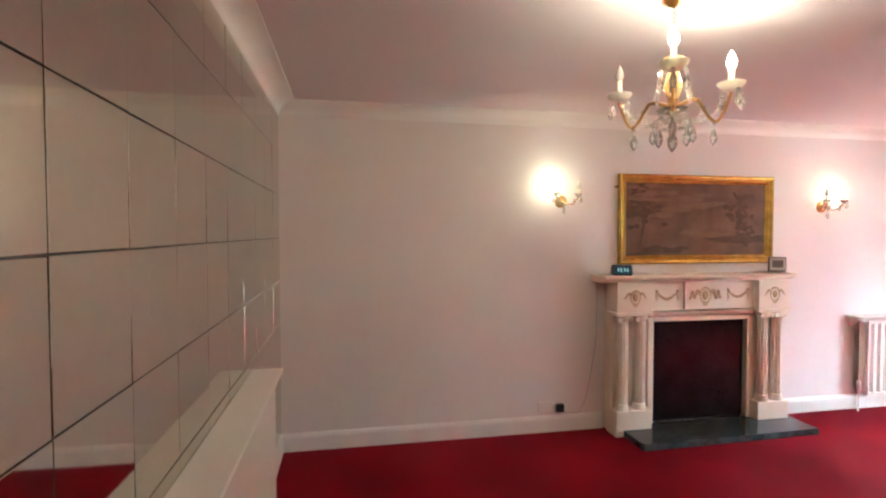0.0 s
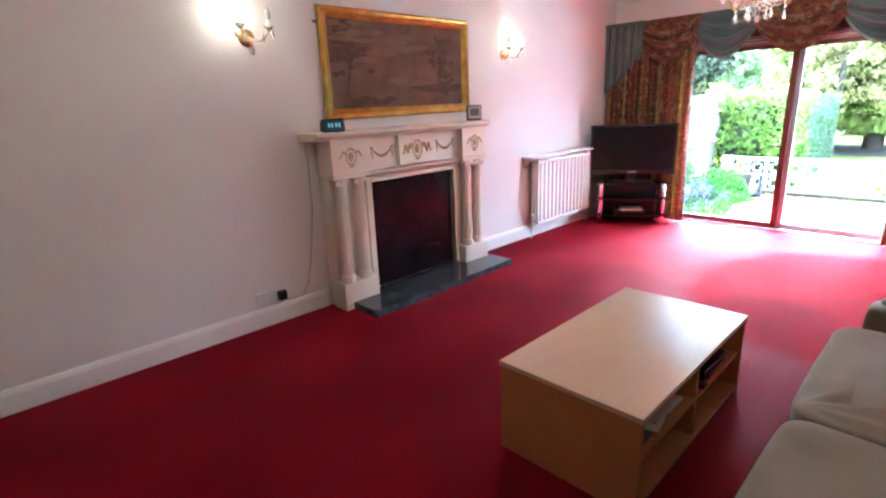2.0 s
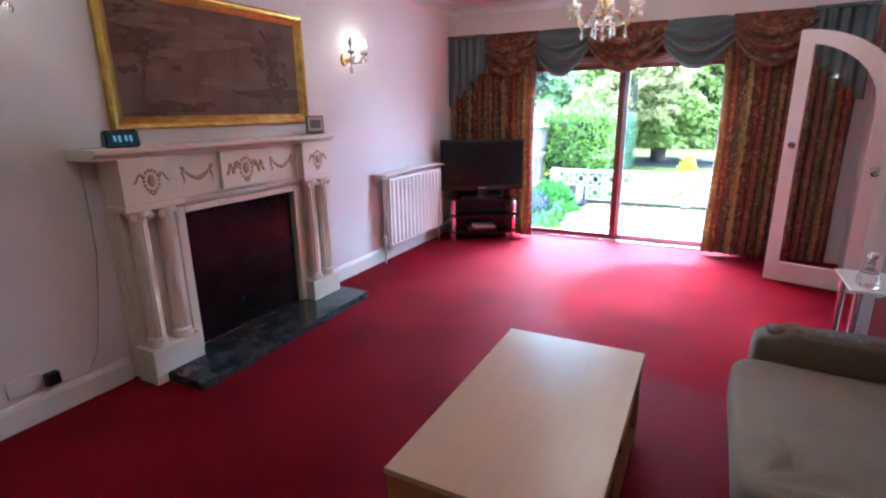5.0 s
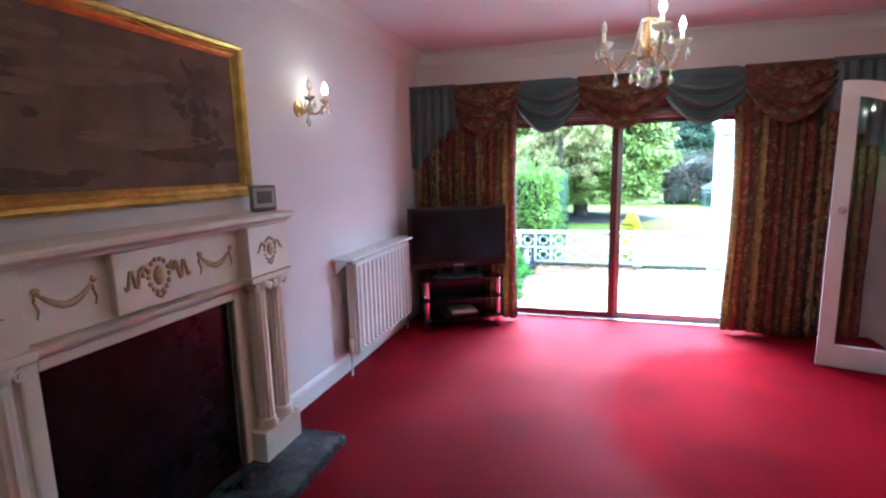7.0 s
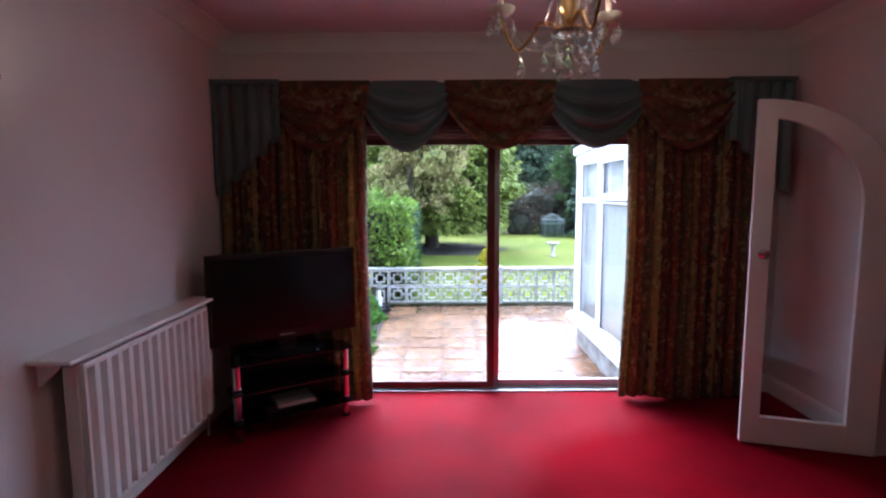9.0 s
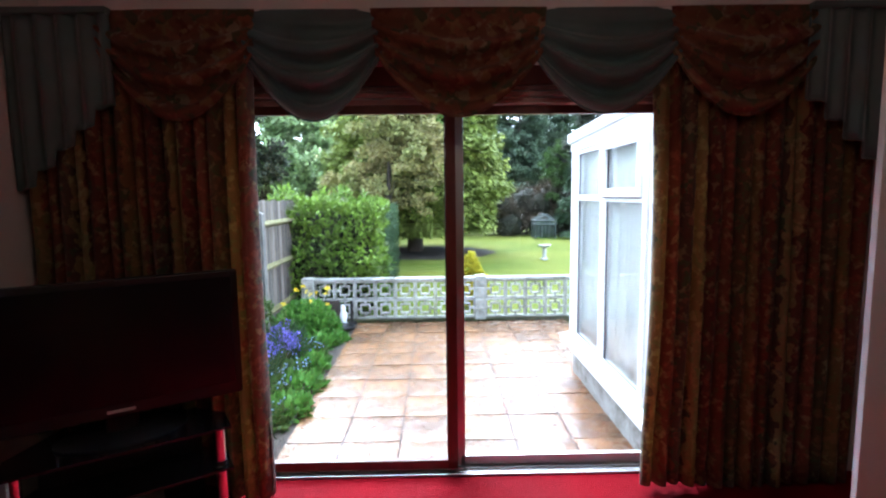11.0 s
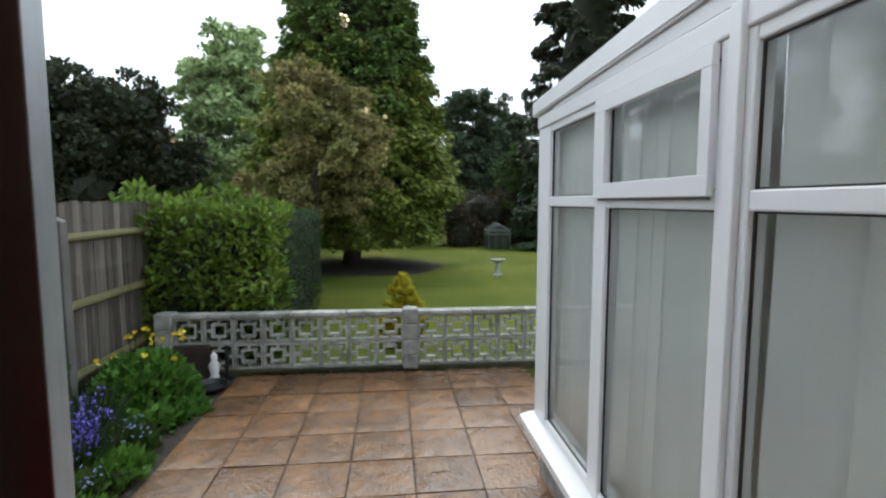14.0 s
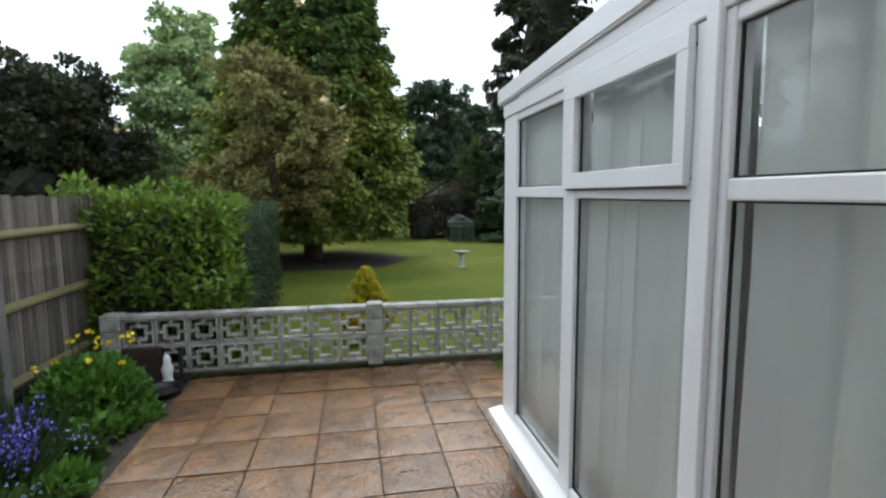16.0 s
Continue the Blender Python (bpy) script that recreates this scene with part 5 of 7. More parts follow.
# ---- patio doors ----
def patio_doors():
    w = thing("window_1", 6.82, (WIN_Y0 + WIN_Y1) / 2, 0, "sliding patio doors in mahogany-brown and aluminium frames", "patio door", kind="structure")
    X, Y = (lambda x: x - 6.82), (lambda y: y - (WIN_Y0 + WIN_Y1) / 2)
    bm = bmesh.new()
    for y0, y1 in ((WIN_Y0, WIN_Y0 + 0.035), (WIN_Y1 - 0.035, WIN_Y1)):
        box(bm, X(6.77), X(6.89), Y(y0), Y(y1), 0.0, WIN_T, bevel=0.003)
    box(bm, X(6.77), X(6.89), Y(WIN_Y0 + 0.035), Y(WIN_Y1 - 0.035), 1.99, WIN_T, bevel=0.003)
    part("outer_frame", bm, M_MAHOG, w, "mahogany-brown outer frame")
    # rails take the paler mahogany in place of bounced light
    for z0, z1, d in ((1.90, 1.925, 0.0), (1.935, 1.955, -0.012), (1.965, 1.985, 0.004)):
        part("head_rail", boxed(X(6.775 + d), X(6.885), Y(WIN_Y0 + 0.035), Y(WIN_Y1 - 0.035), z0, z1, bevel=0.003), M_TRACK, w, "brown curtain-side track, coloured paler as if lit")
    part("head_filler", boxed(X(6.79), X(6.88), Y(WIN_Y0 + 0.035), Y(WIN_Y1 - 0.035), 1.902, 1.988), M_WHITE, w, "white painted filler strip")
    bm = boxed(X(6.75), X(6.90), Y(WIN_Y0), Y(WIN_Y1), -0.03, 0.012, bevel=0.003)
    for x in (6.795, 6.835, 6.87):
        box(bm, X(x), X(x + 0.006), Y(WIN_Y0 + 0.035), Y(WIN_Y1 - 0.035), 0.012, 0.022)
    part("threshold", bm, M_ALU, w, "aluminium threshold track")
    for name, x, y0, y1 in (("sliding_panel", 6.80, 2.128, WIN_Y1 - 0.036), ("fixed_panel", 6.842, WIN_Y0 + 0.036, 2.165)):
        for s0, s1 in ((y0, y0 + 0.052), (y1 - 0.052, y1)):
            if name == "fixed_panel":
                s0 -= 0.026 if s1 > 1.5 else 0
            part("stile", boxed(X(x - 0.016), X(x + 0.016), Y(s0), Y(s1), 0.024, 1.90, bevel=0.002), M_MAHOG if name == "sliding_panel" or s1 < 1.5 else M_ALU, w)
        part("bottom_rail", boxed(X(x - 0.016), X(x + 0.016), Y(y0 + 0.052), Y(y1 - 0.052), 0.024, 0.072, bevel=0.002), M_MAHOG if name == "sliding_panel" else M_ALU, w)
        part("top_rail", boxed(X(x - 0.016), X(x + 0.016), Y(y0 + 0.052), Y(y1 - 0.052), 1.858, 1.90, bevel=0.002), M_MAHOG, w)
        bm = bmesh.new()
        for s in (y0 + 0.052, y1 - 0.056):
            box(bm, X(x - 0.005), X(x + 0.005), Y(s), Y(s + 0.004), 0.072, 1.858)
        part("gasket", bm, M_BLACK, w, "black rubber gasket")
        pane = part("pane", boxed(X(x - 0.002), X(x + 0.002), Y(y0 + 0.05), Y(y1 - 0.05), 0.07, 1.86), M_GLASS, w, "clear glass pane")
        pane.visible_shadow = False
    part("door_pull", boxed(X(6.862), X(6.885), Y(1.018), Y(1.036), 0.88, 1.03, bevel=0.005), M_UPVC, w, "white door pull")
    return w


patio_doors()

# ---- ground ----
PZ = -0.49
bm = bmesh.new()
sheet(bm, 24, 24, lambda u, v: (7.0 + 900 * u ** 3, 900 * (v - 0.5) ** 3 * 4, -0.53))
solid("ground", bm, M_GRASS, "mown green lawn running back to the trees", "lawn", kind="structure")
solid("patio_bed", boxed(7.0, 11.96, 0.6, 3.52, -0.62, PZ - 0.012), M_SOIL, "dark jointing sand under the paving", "patio", kind="structure")


def leaf_mesh(name, base, way, side, length, width, material, parent, label="", fold=0.25):
    """Many small folded leaves in one mesh, from arrays of feet, directions and breadths."""
    n = len(base)
    way = way / np.maximum(1e-6, np.linalg.norm(way, axis=1, keepdims=True))
    side = np.cross(way, side)
    side = side / np.maximum(1e-6, np.linalg.norm(side, axis=1, keepdims=True))
    up = np.cross(side, way)
    L, W = np.broadcast_to(length, (n,))[:, None], np.broadcast_to(width, (n,))[:, None]
    v = np.empty((n, 4, 3))
    v[:, 0], v[:, 2] = base, base + way * L
    v[:, 1] = base + way * L * 0.5 + side * W + up * W * fold
    v[:, 3] = base + way * L * 0.5 - side * W + up * W * fold
    me = bpy.data.meshes.new(name)
    me.vertices.add(4 * n)
    me.vertices.foreach_set("co", v.reshape(-1))
    me.loops.add(4 * n)
    me.loops.foreach_set("vertex_index", np.arange(4 * n))
    me.polygons.add(n)
    me.polygons.foreach_set("loop_start", np.arange(0, 4 * n, 4))
    me.polygons.foreach_set("loop_total", np.full(n, 4))
    me.update(calc_edges=True)
    me.materials.append(material)
    ob = new(name, me)
    ob.parent = parent
    return tagged(ob, label)


def foliage(name, colour, other=None, island=0.5, rough=0.55):
    m = mat(name, colour, rough, vary=0.3, scale=0.9, fine=12, bump=0.0, hue=other, island=island, spec=0.3)
    n, l = m.node_tree.nodes, m.node_tree.links
    thin, both, b = n.new("ShaderNodeBsdfTranslucent"), n.new("ShaderNodeMixShader"), n["Principled BSDF"]
    both.inputs[0].default_value = 0.25
    l.new(b.inputs["Base Color"].links[0].from_socket, thin.inputs["Color"])
    l.new(b.outputs[0], both.inputs[1])
    l.new(thin.outputs[0], both.inputs[2])
    l.new(both.outputs[0], n["Material Output"].inputs["Surface"])
    return m


M_LAUREL = foliage("laurel_leaf", (0.165, 0.25, 0.032), (0.07, 0.13, 0.022), 0.5, 0.35)
M_PRIVET = foliage("privet_leaf", (0.05, 0.09, 0.035), (0.035, 0.065, 0.03))
# near-black colour that holds the shade inside foliage and behind boards
M_CORE = mat("inner_shade", (0.02, 0.024, 0.010), 0.95, vary=0.3, scale=6, fine=40, bump=0.3, depth=0.02)
M_CYPRESS = foliage("cypress_spray", (0.15, 0.225, 0.055), (0.09, 0.15, 0.038))
M_CYPRESS_LOW = foliage("cypress_low_spray", (0.23, 0.27, 0.055), (0.14, 0.185, 0.035))
M_RUSSET = foliage("russet_leaf", (0.30, 0.245, 0.10), (0.16, 0.19, 0.05))
M_BIRCH = foliage("birch_leaf", (0.42, 0.52, 0.25), (0.27, 0.37, 0.16))
M_DARKTREE = foliage("dark_evergreen_leaf", (0.040, 0.055, 0.026), (0.036, 0.036, 0.020))
M_PINE = foliage("pine_needle", (0.085, 0.12, 0.07), (0.055, 0.085, 0.05))
M_GOLDLEAF = foliage("golden_conifer_leaf", (0.58, 0.50, 0.04), (0.36, 0.36, 0.03), 0.3)
M_LEAF = foliage("garden_leaf", (0.07, 0.125, 0.025), (0.04, 0.08, 0.016), 0.35)
M_FRESH = foliage("fresh_leaf", (0.12, 0.26, 0.04), (0.06, 0.15, 0.025), 0.4)
M_STRAP = foliage("strap_leaf", (0.045, 0.085, 0.028), (0.028, 0.055, 0.02), 0.3)
M_VIOLET = mat("bluebell_petal", (0.22, 0.17, 0.72), 0.6, vary=0.15, island=0.3, bump=0)
M_PALEBLUE = mat("forget_me_not_petal", (0.36, 0.46, 0.75), 0.6, vary=0.1, island=0.25, bump=0)
M_YELLOW = mat("yellow_petal", (0.80, 0.62, 0.02), 0.5, vary=0.1, island=0.15, bump=0)
M_BARK = mat("tree_bark", (0.075, 0.055, 0.04), 0.95, vary=0.3, scale=5, fine=30, bump=0.5, depth=0.03, stretch=(4, 4, 0.6))
RN = np.random.RandomState(7)


def on_ball(n):
    v = RN.normal(size=(n, 3))
    return v / np.linalg.norm(v, axis=1, keepdims=True)


# ---- fence ----
FY, FT = 4.55, 1.41
def fence():
    f = thing("fence", 7.0, FY, PZ, "weathered close-board garden fence with mossy rails", "fence")
    L = lambda x: x - 7.0
    rng = random.Random(9)
    bm = bmesh.new()
    prism(bm, [(-0.0455, 0), (0.0455, 0), (0.0455, 0.012), (-0.0455, 0.020)], "z", 0.12, 1.0)
    me = mesh_of("board", bm, M_FENCE)
    x, boards = 7.05, []
    while x < 14.2:
        boards.append((x, FT - PZ + rng.uniform(-0.012, 0.012)))
        x += 0.098
    for x, h in boards:
        ob = shared("board", me, f, pose(L(x), 0.015 + rng.uniform(0, 0.006), 0, 0, rng.uniform(-0.25, 0.25), rng.uniform(-5, 5)))
        ob.scale = (1, 1, h)
    # added dark sheet: shade in the gaps between boards, as colour
    part("gap_shade", boxed(L(7.05), L(14.2), 0.034, 0.044, 0.14, 1.62), M_CORE, f, "dark sheet for the shade between the boards")
    bm = bmesh.new()
    while x < 32:
        box(bm, L(x - 0.046), L(x + 0.046), 0.015, 0.03, 0.05, FT - PZ + rng.uniform(-0.015, 0.015))
        x += 0.098
    tagged(part("far_boards", bm, M_FENCE, f, "far run of grey boards"), kind="stuff")
    for i, px in enumerate((7.1, 8.95, 10.80, 12.65, 14.5)):
        bm = bmesh.new()
        h = 1.30 - PZ
        prism(bm, [(-0.05, -0.11), (0.05, -0.11), (0.05, 0.0), (-0.05, 0.0)], "z", 0, h)
        for v in bm.verts:
            if v.co.z > h - 0.01 and v.co.y < -0.05:
                v.co.z -= 0.055
        bmesh.ops.translate(bm, vec=(L(px), 0.012, 0), verts=bm.verts)
        bmesh.ops.bevel(bm, geom=list(bm.edges), offset=0.006, segments=1, affect="EDGES")
        part("post", bm, M_POST, f, "grey concrete post")
        for z in (1.58, 0.98, 0.35):
            bm = bmesh.new()
            prism(bm, [(0.012, z - 0.045), (0.012, z + 0.045), (-0.05, z + 0.012), (-0.05, z - 0.012)], "x", L(px + 0.052), L(px + 1.798))
            part("rail", bm, M_FENCE_RAIL, f, "green mossy arris rail")
    part("gravel_board", boxed(0.0, 7.4, 0.016, 0.045, 0, 0.12), M_CONCRETE, f)
    return f


M_POST = mat("fence_post_concrete", (0.17, 0.16, 0.145), 0.9, vary=0.25, scale=5, fine=60, bump=0.25, depth=0.005, hue=(0.11, 0.105, 0.095))
fence()


# ---- screen block wall ----
def garden_wall():
    w = thing("garden_wall", 12.05, 1.6, PZ, "low wall of pale pierced concrete screen blocks", "garden wall")
    bw, bh, d = 0.3125, 0.293, 0.045
    bm = bmesh.new()
    def bar(y0, y1, z0, z1, k=d):
        box(bm, -k, k, y0, y1, z0, z1)
    a, b = bw / 2 - 0.004, bh / 2 - 0.004
    bar(-a, a, -b, -b + 0.022); bar(-a, a, b - 0.022, b)
    bar(-a, -a + 0.022, -b + 0.022, b - 0.022); bar(a - 0.022, a, -b + 0.022, b - 0.022)
    r, t = 0.080, 0.022
    bar(-r, r, -r, -r + t, 0.040); bar(-r, r, r - t, r, 0.040)
    bar(-r, -r + t, -r + t, r - t, 0.040); bar(r - t, r, -r + t, r - t, 0.040)
    bar(-a + 0.022, -r, -0.013, 0.013, 0.036); bar(r, a - 0.022, -0.013, 0.013, 0.036)
    bar(-0.013, 0.013, -b + 0.022, -r, 0.036); bar(-0.013, 0.013, r, b - 0.022, 0.036)
    me = mesh_of("screen_block", bm, M_CONCRETE)
    ys = [4.135 - bw * (i + 0.5) for i in range(8)] + [1.475 - bw * (i + 0.5) for i in range(7)]
    rng = random.Random(2)
    for y in ys:
        for k in range(2):
            shared("screen_block", me, w, pose(rng.uniform(-0.003, 0.003), y - 1.6, 0.045 + bh * (k + 0.5), 0, 0, rng.uniform(-0.4, 0.4)))
    part("footing", boxed(-0.07, 0.07, 4.32 - 1.6, -0.8 - 1.6, -0.05, 0.045, bevel=0.008), M_MOSSY, w, "mossy mortar footing")
    for y0, y1 in ((3.52, 4.135), (2.90, 3.515), (2.28, 2.895), (1.645, 2.275), (0.86, 1.475), (0.24, 0.855), (-0.7, 0.235)):
        part("coping", boxed(-0.075, 0.075, y0 - 1.6 + 0.002, y1 - 1.6 - 0.002, 0.632, 0.678, bevel=0.008), M_CONCRETE, w, "weathered coping stone")
    for y0, y1, h in ((4.135, 4.32, 0.69), (1.475, 1.645, 0.70)):
        n = 4
        for k in range(n):
            part("pier_stone", boxed(-0.095, 0.095, y0 - 1.6 + 0.001, y1 - 1.6 - 0.001, h * k / n + 0.002, h * (k + 1) / n, bevel=0.012), M_CONCRETE, w, "square pier stone")
    return w


garden_wall()


# ---- conservatory ----
def conservatory():
    c = thing("conservatory", 8.4, 0.77, PZ, "white plastic-framed conservatory with drawn net curtains", "conservatory")
    X, Y, Z = (lambda x: x - 8.4), (lambda y: y - 0.77), (lambda z: z - PZ)
    def bx(name, x0, x1, y0, y1, z0, z1, m=None, bevel=0.006, label="", parent=None):
        return part(name, boxed(X(x0), X(x1), Y(y0), Y(y1), Z(z0), Z(z1), bevel=bevel), m or M_UPVC, parent or c, label)
    x0, x1, yb = 7.003, 9.70, -2.6
    bx("plinth", x0, x1 - 0.03, yb, 0.735, PZ - 0.1, -0.14, M_CONCRETE, 0, "grey base wall")
    bx("floor_slab", x0, x1 - 0.06, yb + 0.05, 0.70, -0.14, -0.09, M_CONCRETE, 0)
    bm = bmesh.new()
    prism(bm, [(Y(0.87), Z(-0.135)), (Y(0.87), Z(-0.088)), (Y(0.79), Z(-0.068)), (Y(0.70), Z(-0.068)), (Y(0.70), Z(-0.139)), (Y(0.85), Z(-0.139))], "x", X(x0), X(x1 + 0.035))
    part("sill", bm, M_UPVC, c, "sloping white sill")
    front = 0.775
    # upright members: (from, to), widest at the coupling by the house
    for a, b in ((9.46, x1), (8.61, 8.74), (7.66, 7.81), (x0, 7.02)):
        bx("mullion", a, b, front - 0.065, front, -0.07, 1.892)
    bx("coupling_strip", 7.69, 7.745, front, front + 0.024, -0.07, 1.97, label="raised coupling post")
    bays = ((8.74, 9.46), (7.81, 8.61), (7.02, 7.66))
    for i, (a, b) in enumerate(bays):
        bx("bottom_rail", a, b, front - 0.06, front - 0.004, -0.07, -0.01)
        bx("transom", a, b, front - 0.06, front - 0.002, 1.385, 1.445)
        bx("top_rail", a, b, front - 0.06, front - 0.004, 1.85, 1.892)
        for z0, z1 in ((-0.01, 1.385), (1.445, 1.85)):
            pane = bx("pane", a, b, front - 0.036, front - 0.030, z0, z1, M_GLASS, 0, "glass pane")
            pane.visible_shadow = False
            bm = bmesh.new()
            for p, q in ((a, a + 0.006), (b - 0.006, b)):
                box(bm, X(p), X(q), Y(front - 0.029), Y(front - 0.02), Z(z0), Z(z1))
            for p, q in ((z0, z0 + 0.006), (z1 - 0.006, z1)):
                box(bm, X(a + 0.006), X(b - 0.006), Y(front - 0.029), Y(front - 0.02), Z(p), Z(q))
            part("gasket", bm, M_BLACK, c, "dark glazing gasket")
    # opening top light in the middle bay, with its own frame
    a, b = 7.812, 8.70
    vent = bx("top_light", a, b, front, front + 0.026, 1.428, 1.496, bevel=0.003, label="opening top light frame")
    for p in ((a, a + 0.055), (b - 0.115, b)):
        bx("frame_stile", p[0], p[1], front, front + 0.026, 1.4962, 1.8228, parent=vent, bevel=0.0015)
    bx("frame_rail", a, b, front, front + 0.026, 1.823, 1.888, parent=vent, bevel=0.003)
    bx("drip_bar", a + 0.02, b - 0.01, front - 0.002, front + 0.008, 1.418, 1.427, M_GREY, 0.001, "grey seal under the top light")
    # eaves: flat fascia, tapered infill and a verge board that rises to the house
    bx("fascia", x0, x1, front - 0.06, front + 0.010, 1.894, 1.972)
    bm = bmesh.new()
    prism(bm, [(X(x0), Z(1.976)), (X(9.40), Z(1.976)), (X(9.40), Z(1.988)), (X(x0), Z(2.06))], "y", Y(front - 0.05), Y(front + 0.004))
    part("infill_panel", bm, M_UPVC, c, "tapered white infill panel")
    bm = bmesh.new()
    prism(bm, [(X(x0), Z(2.062)), (X(9.78), Z(1.985)), (X(9.78), Z(2.086)), (X(x0), Z(2.178))], "y", Y(front - 0.05), Y(front + 0.028))
    bmesh.ops.bevel(bm, geom=list(bm.edges), offset=0.008, segments=2, affect="EDGES")
    part("verge_board", bm, M_UPVC, c, "thick white verge board")
    bx("gutter", 9.70, 9.80, yb, front - 0.052, 1.96, 2.04, label="white plastic gutter")
    bm = bmesh.new()
    prism(bm, [(X(x0), Z(2.14)), (X(9.76), Z(2.055)), (X(9.76), Z(2.08)), (X(x0), Z(2.165))], "y", Y(yb), Y(front - 0.052))
    part("roof", bm, M_PALEROOF, c, "pale translucent roof sheet")
    # far end and garden side
    bx("end_panel", x1 - 0.06, x1, yb, front - 0.067, -0.138, 0.02)
    for y in (-2.5, -1.65, -0.8, 0.05):
        bx("mullion", x1 - 0.06, x1, y - 0.03, y + 0.03, 0.021, 1.958)
    pane = bx("pane", x1 - 0.033, x1 - 0.027, yb, front - 0.07, 0.022, 1.955, M_GLASS, 0, "glass pane")
    pane.visible_shadow = False
    bx("back_wall", x0, x1, yb - 0.1, yb - 0.002, -0.3, 2.20, M_WALL, 0, "pale back wall")
    return c


M_PALEROOF = mat("polycarbonate_roof", (0.80, 0.82, 0.83), 0.5, vary=0.03, scale=3, bump=0.01, transmission=0.8)
conservatory()


def net_curtain(x0, x1, y, z0, z1, seed):
    t = thing("net_curtain", (x0 + x1) / 2, y, z0, "white pleated net curtain drawn behind the glass", "net curtain", group="conservatory curtains")
    rng = random.Random(seed)
    cx, n = (x0 + x1) / 2, int((x1 - x0) / 0.125)
    ph = [rng.uniform(-0.8, 0.8) for _ in range(n + 2)]
    def f(u, v):
        k = u * n
        i = int(min(k, n - 0.001))
        p = 2 * math.pi * k + ph[i] + (ph[i + 1] - ph[i]) * (k - i)
        return (x0 + (x1 - x0) * u - cx + 0.014 * math.sin(2 * p), 0.062 * math.sin(p) * (0.7 + 0.4 * (1 - v)) + 0.014 * math.sin(p * 0.37), (z1 - z0) * v)
    bm = bmesh.new()
    sheet(bm, n * 10, 6, f)
    ob = part("pleated_net", bm, M_NET, t, smooth=True)
    ob.modifiers.new("thickness", "SOLIDIFY").thickness = 0.003
    return t


for i, (a, b) in enumerate(((8.69, 9.60), (7.74, 8.68), (7.06, 7.73))):
    net_curtain(a, b, 0.655, -0.09, 1.90, i + 20)
ob = net_curtain(0, 1.9, 0.0, 0, 1.95, 31)
ob.matrix_world = pose(9.58, -0.37, -0.09, 0, 0, 90)


# ---- hedges ----
def hedge(name, x0, x1, y0, y1, z1, leaf_m, n, length, width, label, lump=0.10, faces="xyz"):
    h = thing(name, (x0 + x1) / 2, (y0 + y1) / 2, -0.53, label, "hedge")
    cx, cy = (x0 + x1) / 2, (y0 + y1) / 2
    a, b, top = (x1 - x0) / 2, (y1 - y0) / 2, z1 + 0.53
    # solid dark block, painted as the shade within the hedge
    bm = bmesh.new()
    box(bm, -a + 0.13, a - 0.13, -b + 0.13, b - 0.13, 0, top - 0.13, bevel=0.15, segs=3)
    part("twigs", bm, M_CORE, h, "solid dark core for the shade inside the leaves")
    areas = np.array([2 * b * top, 2 * b * top, 2 * a * top, 2 * a * top, 4 * a * b])
    face = RN.choice(5, n, p=areas / areas.sum())
    u, v = RN.uniform(-1, 1, n), RN.uniform(0, 1, n)
    P, N = np.zeros((n, 3)), np.zeros((n, 3))
    for k, (ax, sg) in enumerate(((0, -1), (0, 1), (1, -1), (1, 1))):
        m = face == k
        P[m, ax], P[m, 1 - ax], P[m, 2] = sg * (a, b)[ax], u[m] * (b, a)[ax], v[m] * top
        N[m, ax] = sg
    m = face == 4
    P[m, 0], P[m, 1], P[m, 2], N[m, 2] = u[m] * a, (2 * v[m] - 1) * b, top, 1
    bumps = np.array([noise.noise(Vector(p) * 2.6) for p in P]) + 0.5 * np.array([noise.noise(Vector(p) * 7) for p in P])
    P = P + N * (bumps[:, None] * lump * (1 + 0.7 * N[:, 2:3]) - RN.uniform(0, 0.12, (n, 1)))
    way = N * 0.5 + RN.normal(0, 0.6, (n, 3)) + np.array([0, 0, 0.35])
    leaf_mesh("leaves", P, way, RN.normal(size=(n, 3)), RN.uniform(0.7, 1.3, n) * length, RN.uniform(0.8, 1.2, n) * width, leaf_m, h, "glossy leaves")
    return h


hedge("laurel_hedge", 12.30, 13.2, 3.14, 4.95, 1.34, M_LAUREL, 13000, 0.10, 0.021, "clipped bright green laurel hedge behind the wall", 0.24)
hedge("privet_hedge", 13.1, 16.2, 3.12, 4.7, 1.27, M_PRIVET, 22000, 0.04, 0.012, "clipped dark privet hedge beyond the laurel", 0.06)


# ---- trees ----
def trunk_mesh(name, parent, h, r, limbs, seed, lean=0.0):
    rng = random.Random(seed)
    bm = bmesh.new()
    pts = [(lean * t * t * h + 0.04 * math.sin(5 * t), 0.05 * math.sin(4 * t + 1), h * t) for t in [i / 8 for i in range(9)]]
    tube(bm, pts, r, 10, 0.25)
    for i in range(limbs):
        t = rng.uniform(0.25, 0.9)
        a = rng.uniform(0, 6.28)
        l = h * rng.uniform(0.2, 0.4)
        base = Vector((lean * t * t * h, 0, h * t))
        tube(bm, [base + Vector((math.cos(a) * l * s, math.sin(a) * l * s, l * 0.6 * s ** 1.3)) for s in (0, 0.3, 0.6, 1)], r * 0.35 * (1.1 - t), 6, 0.3)
    return part(name, bm, M_BARK, parent, smooth=True)


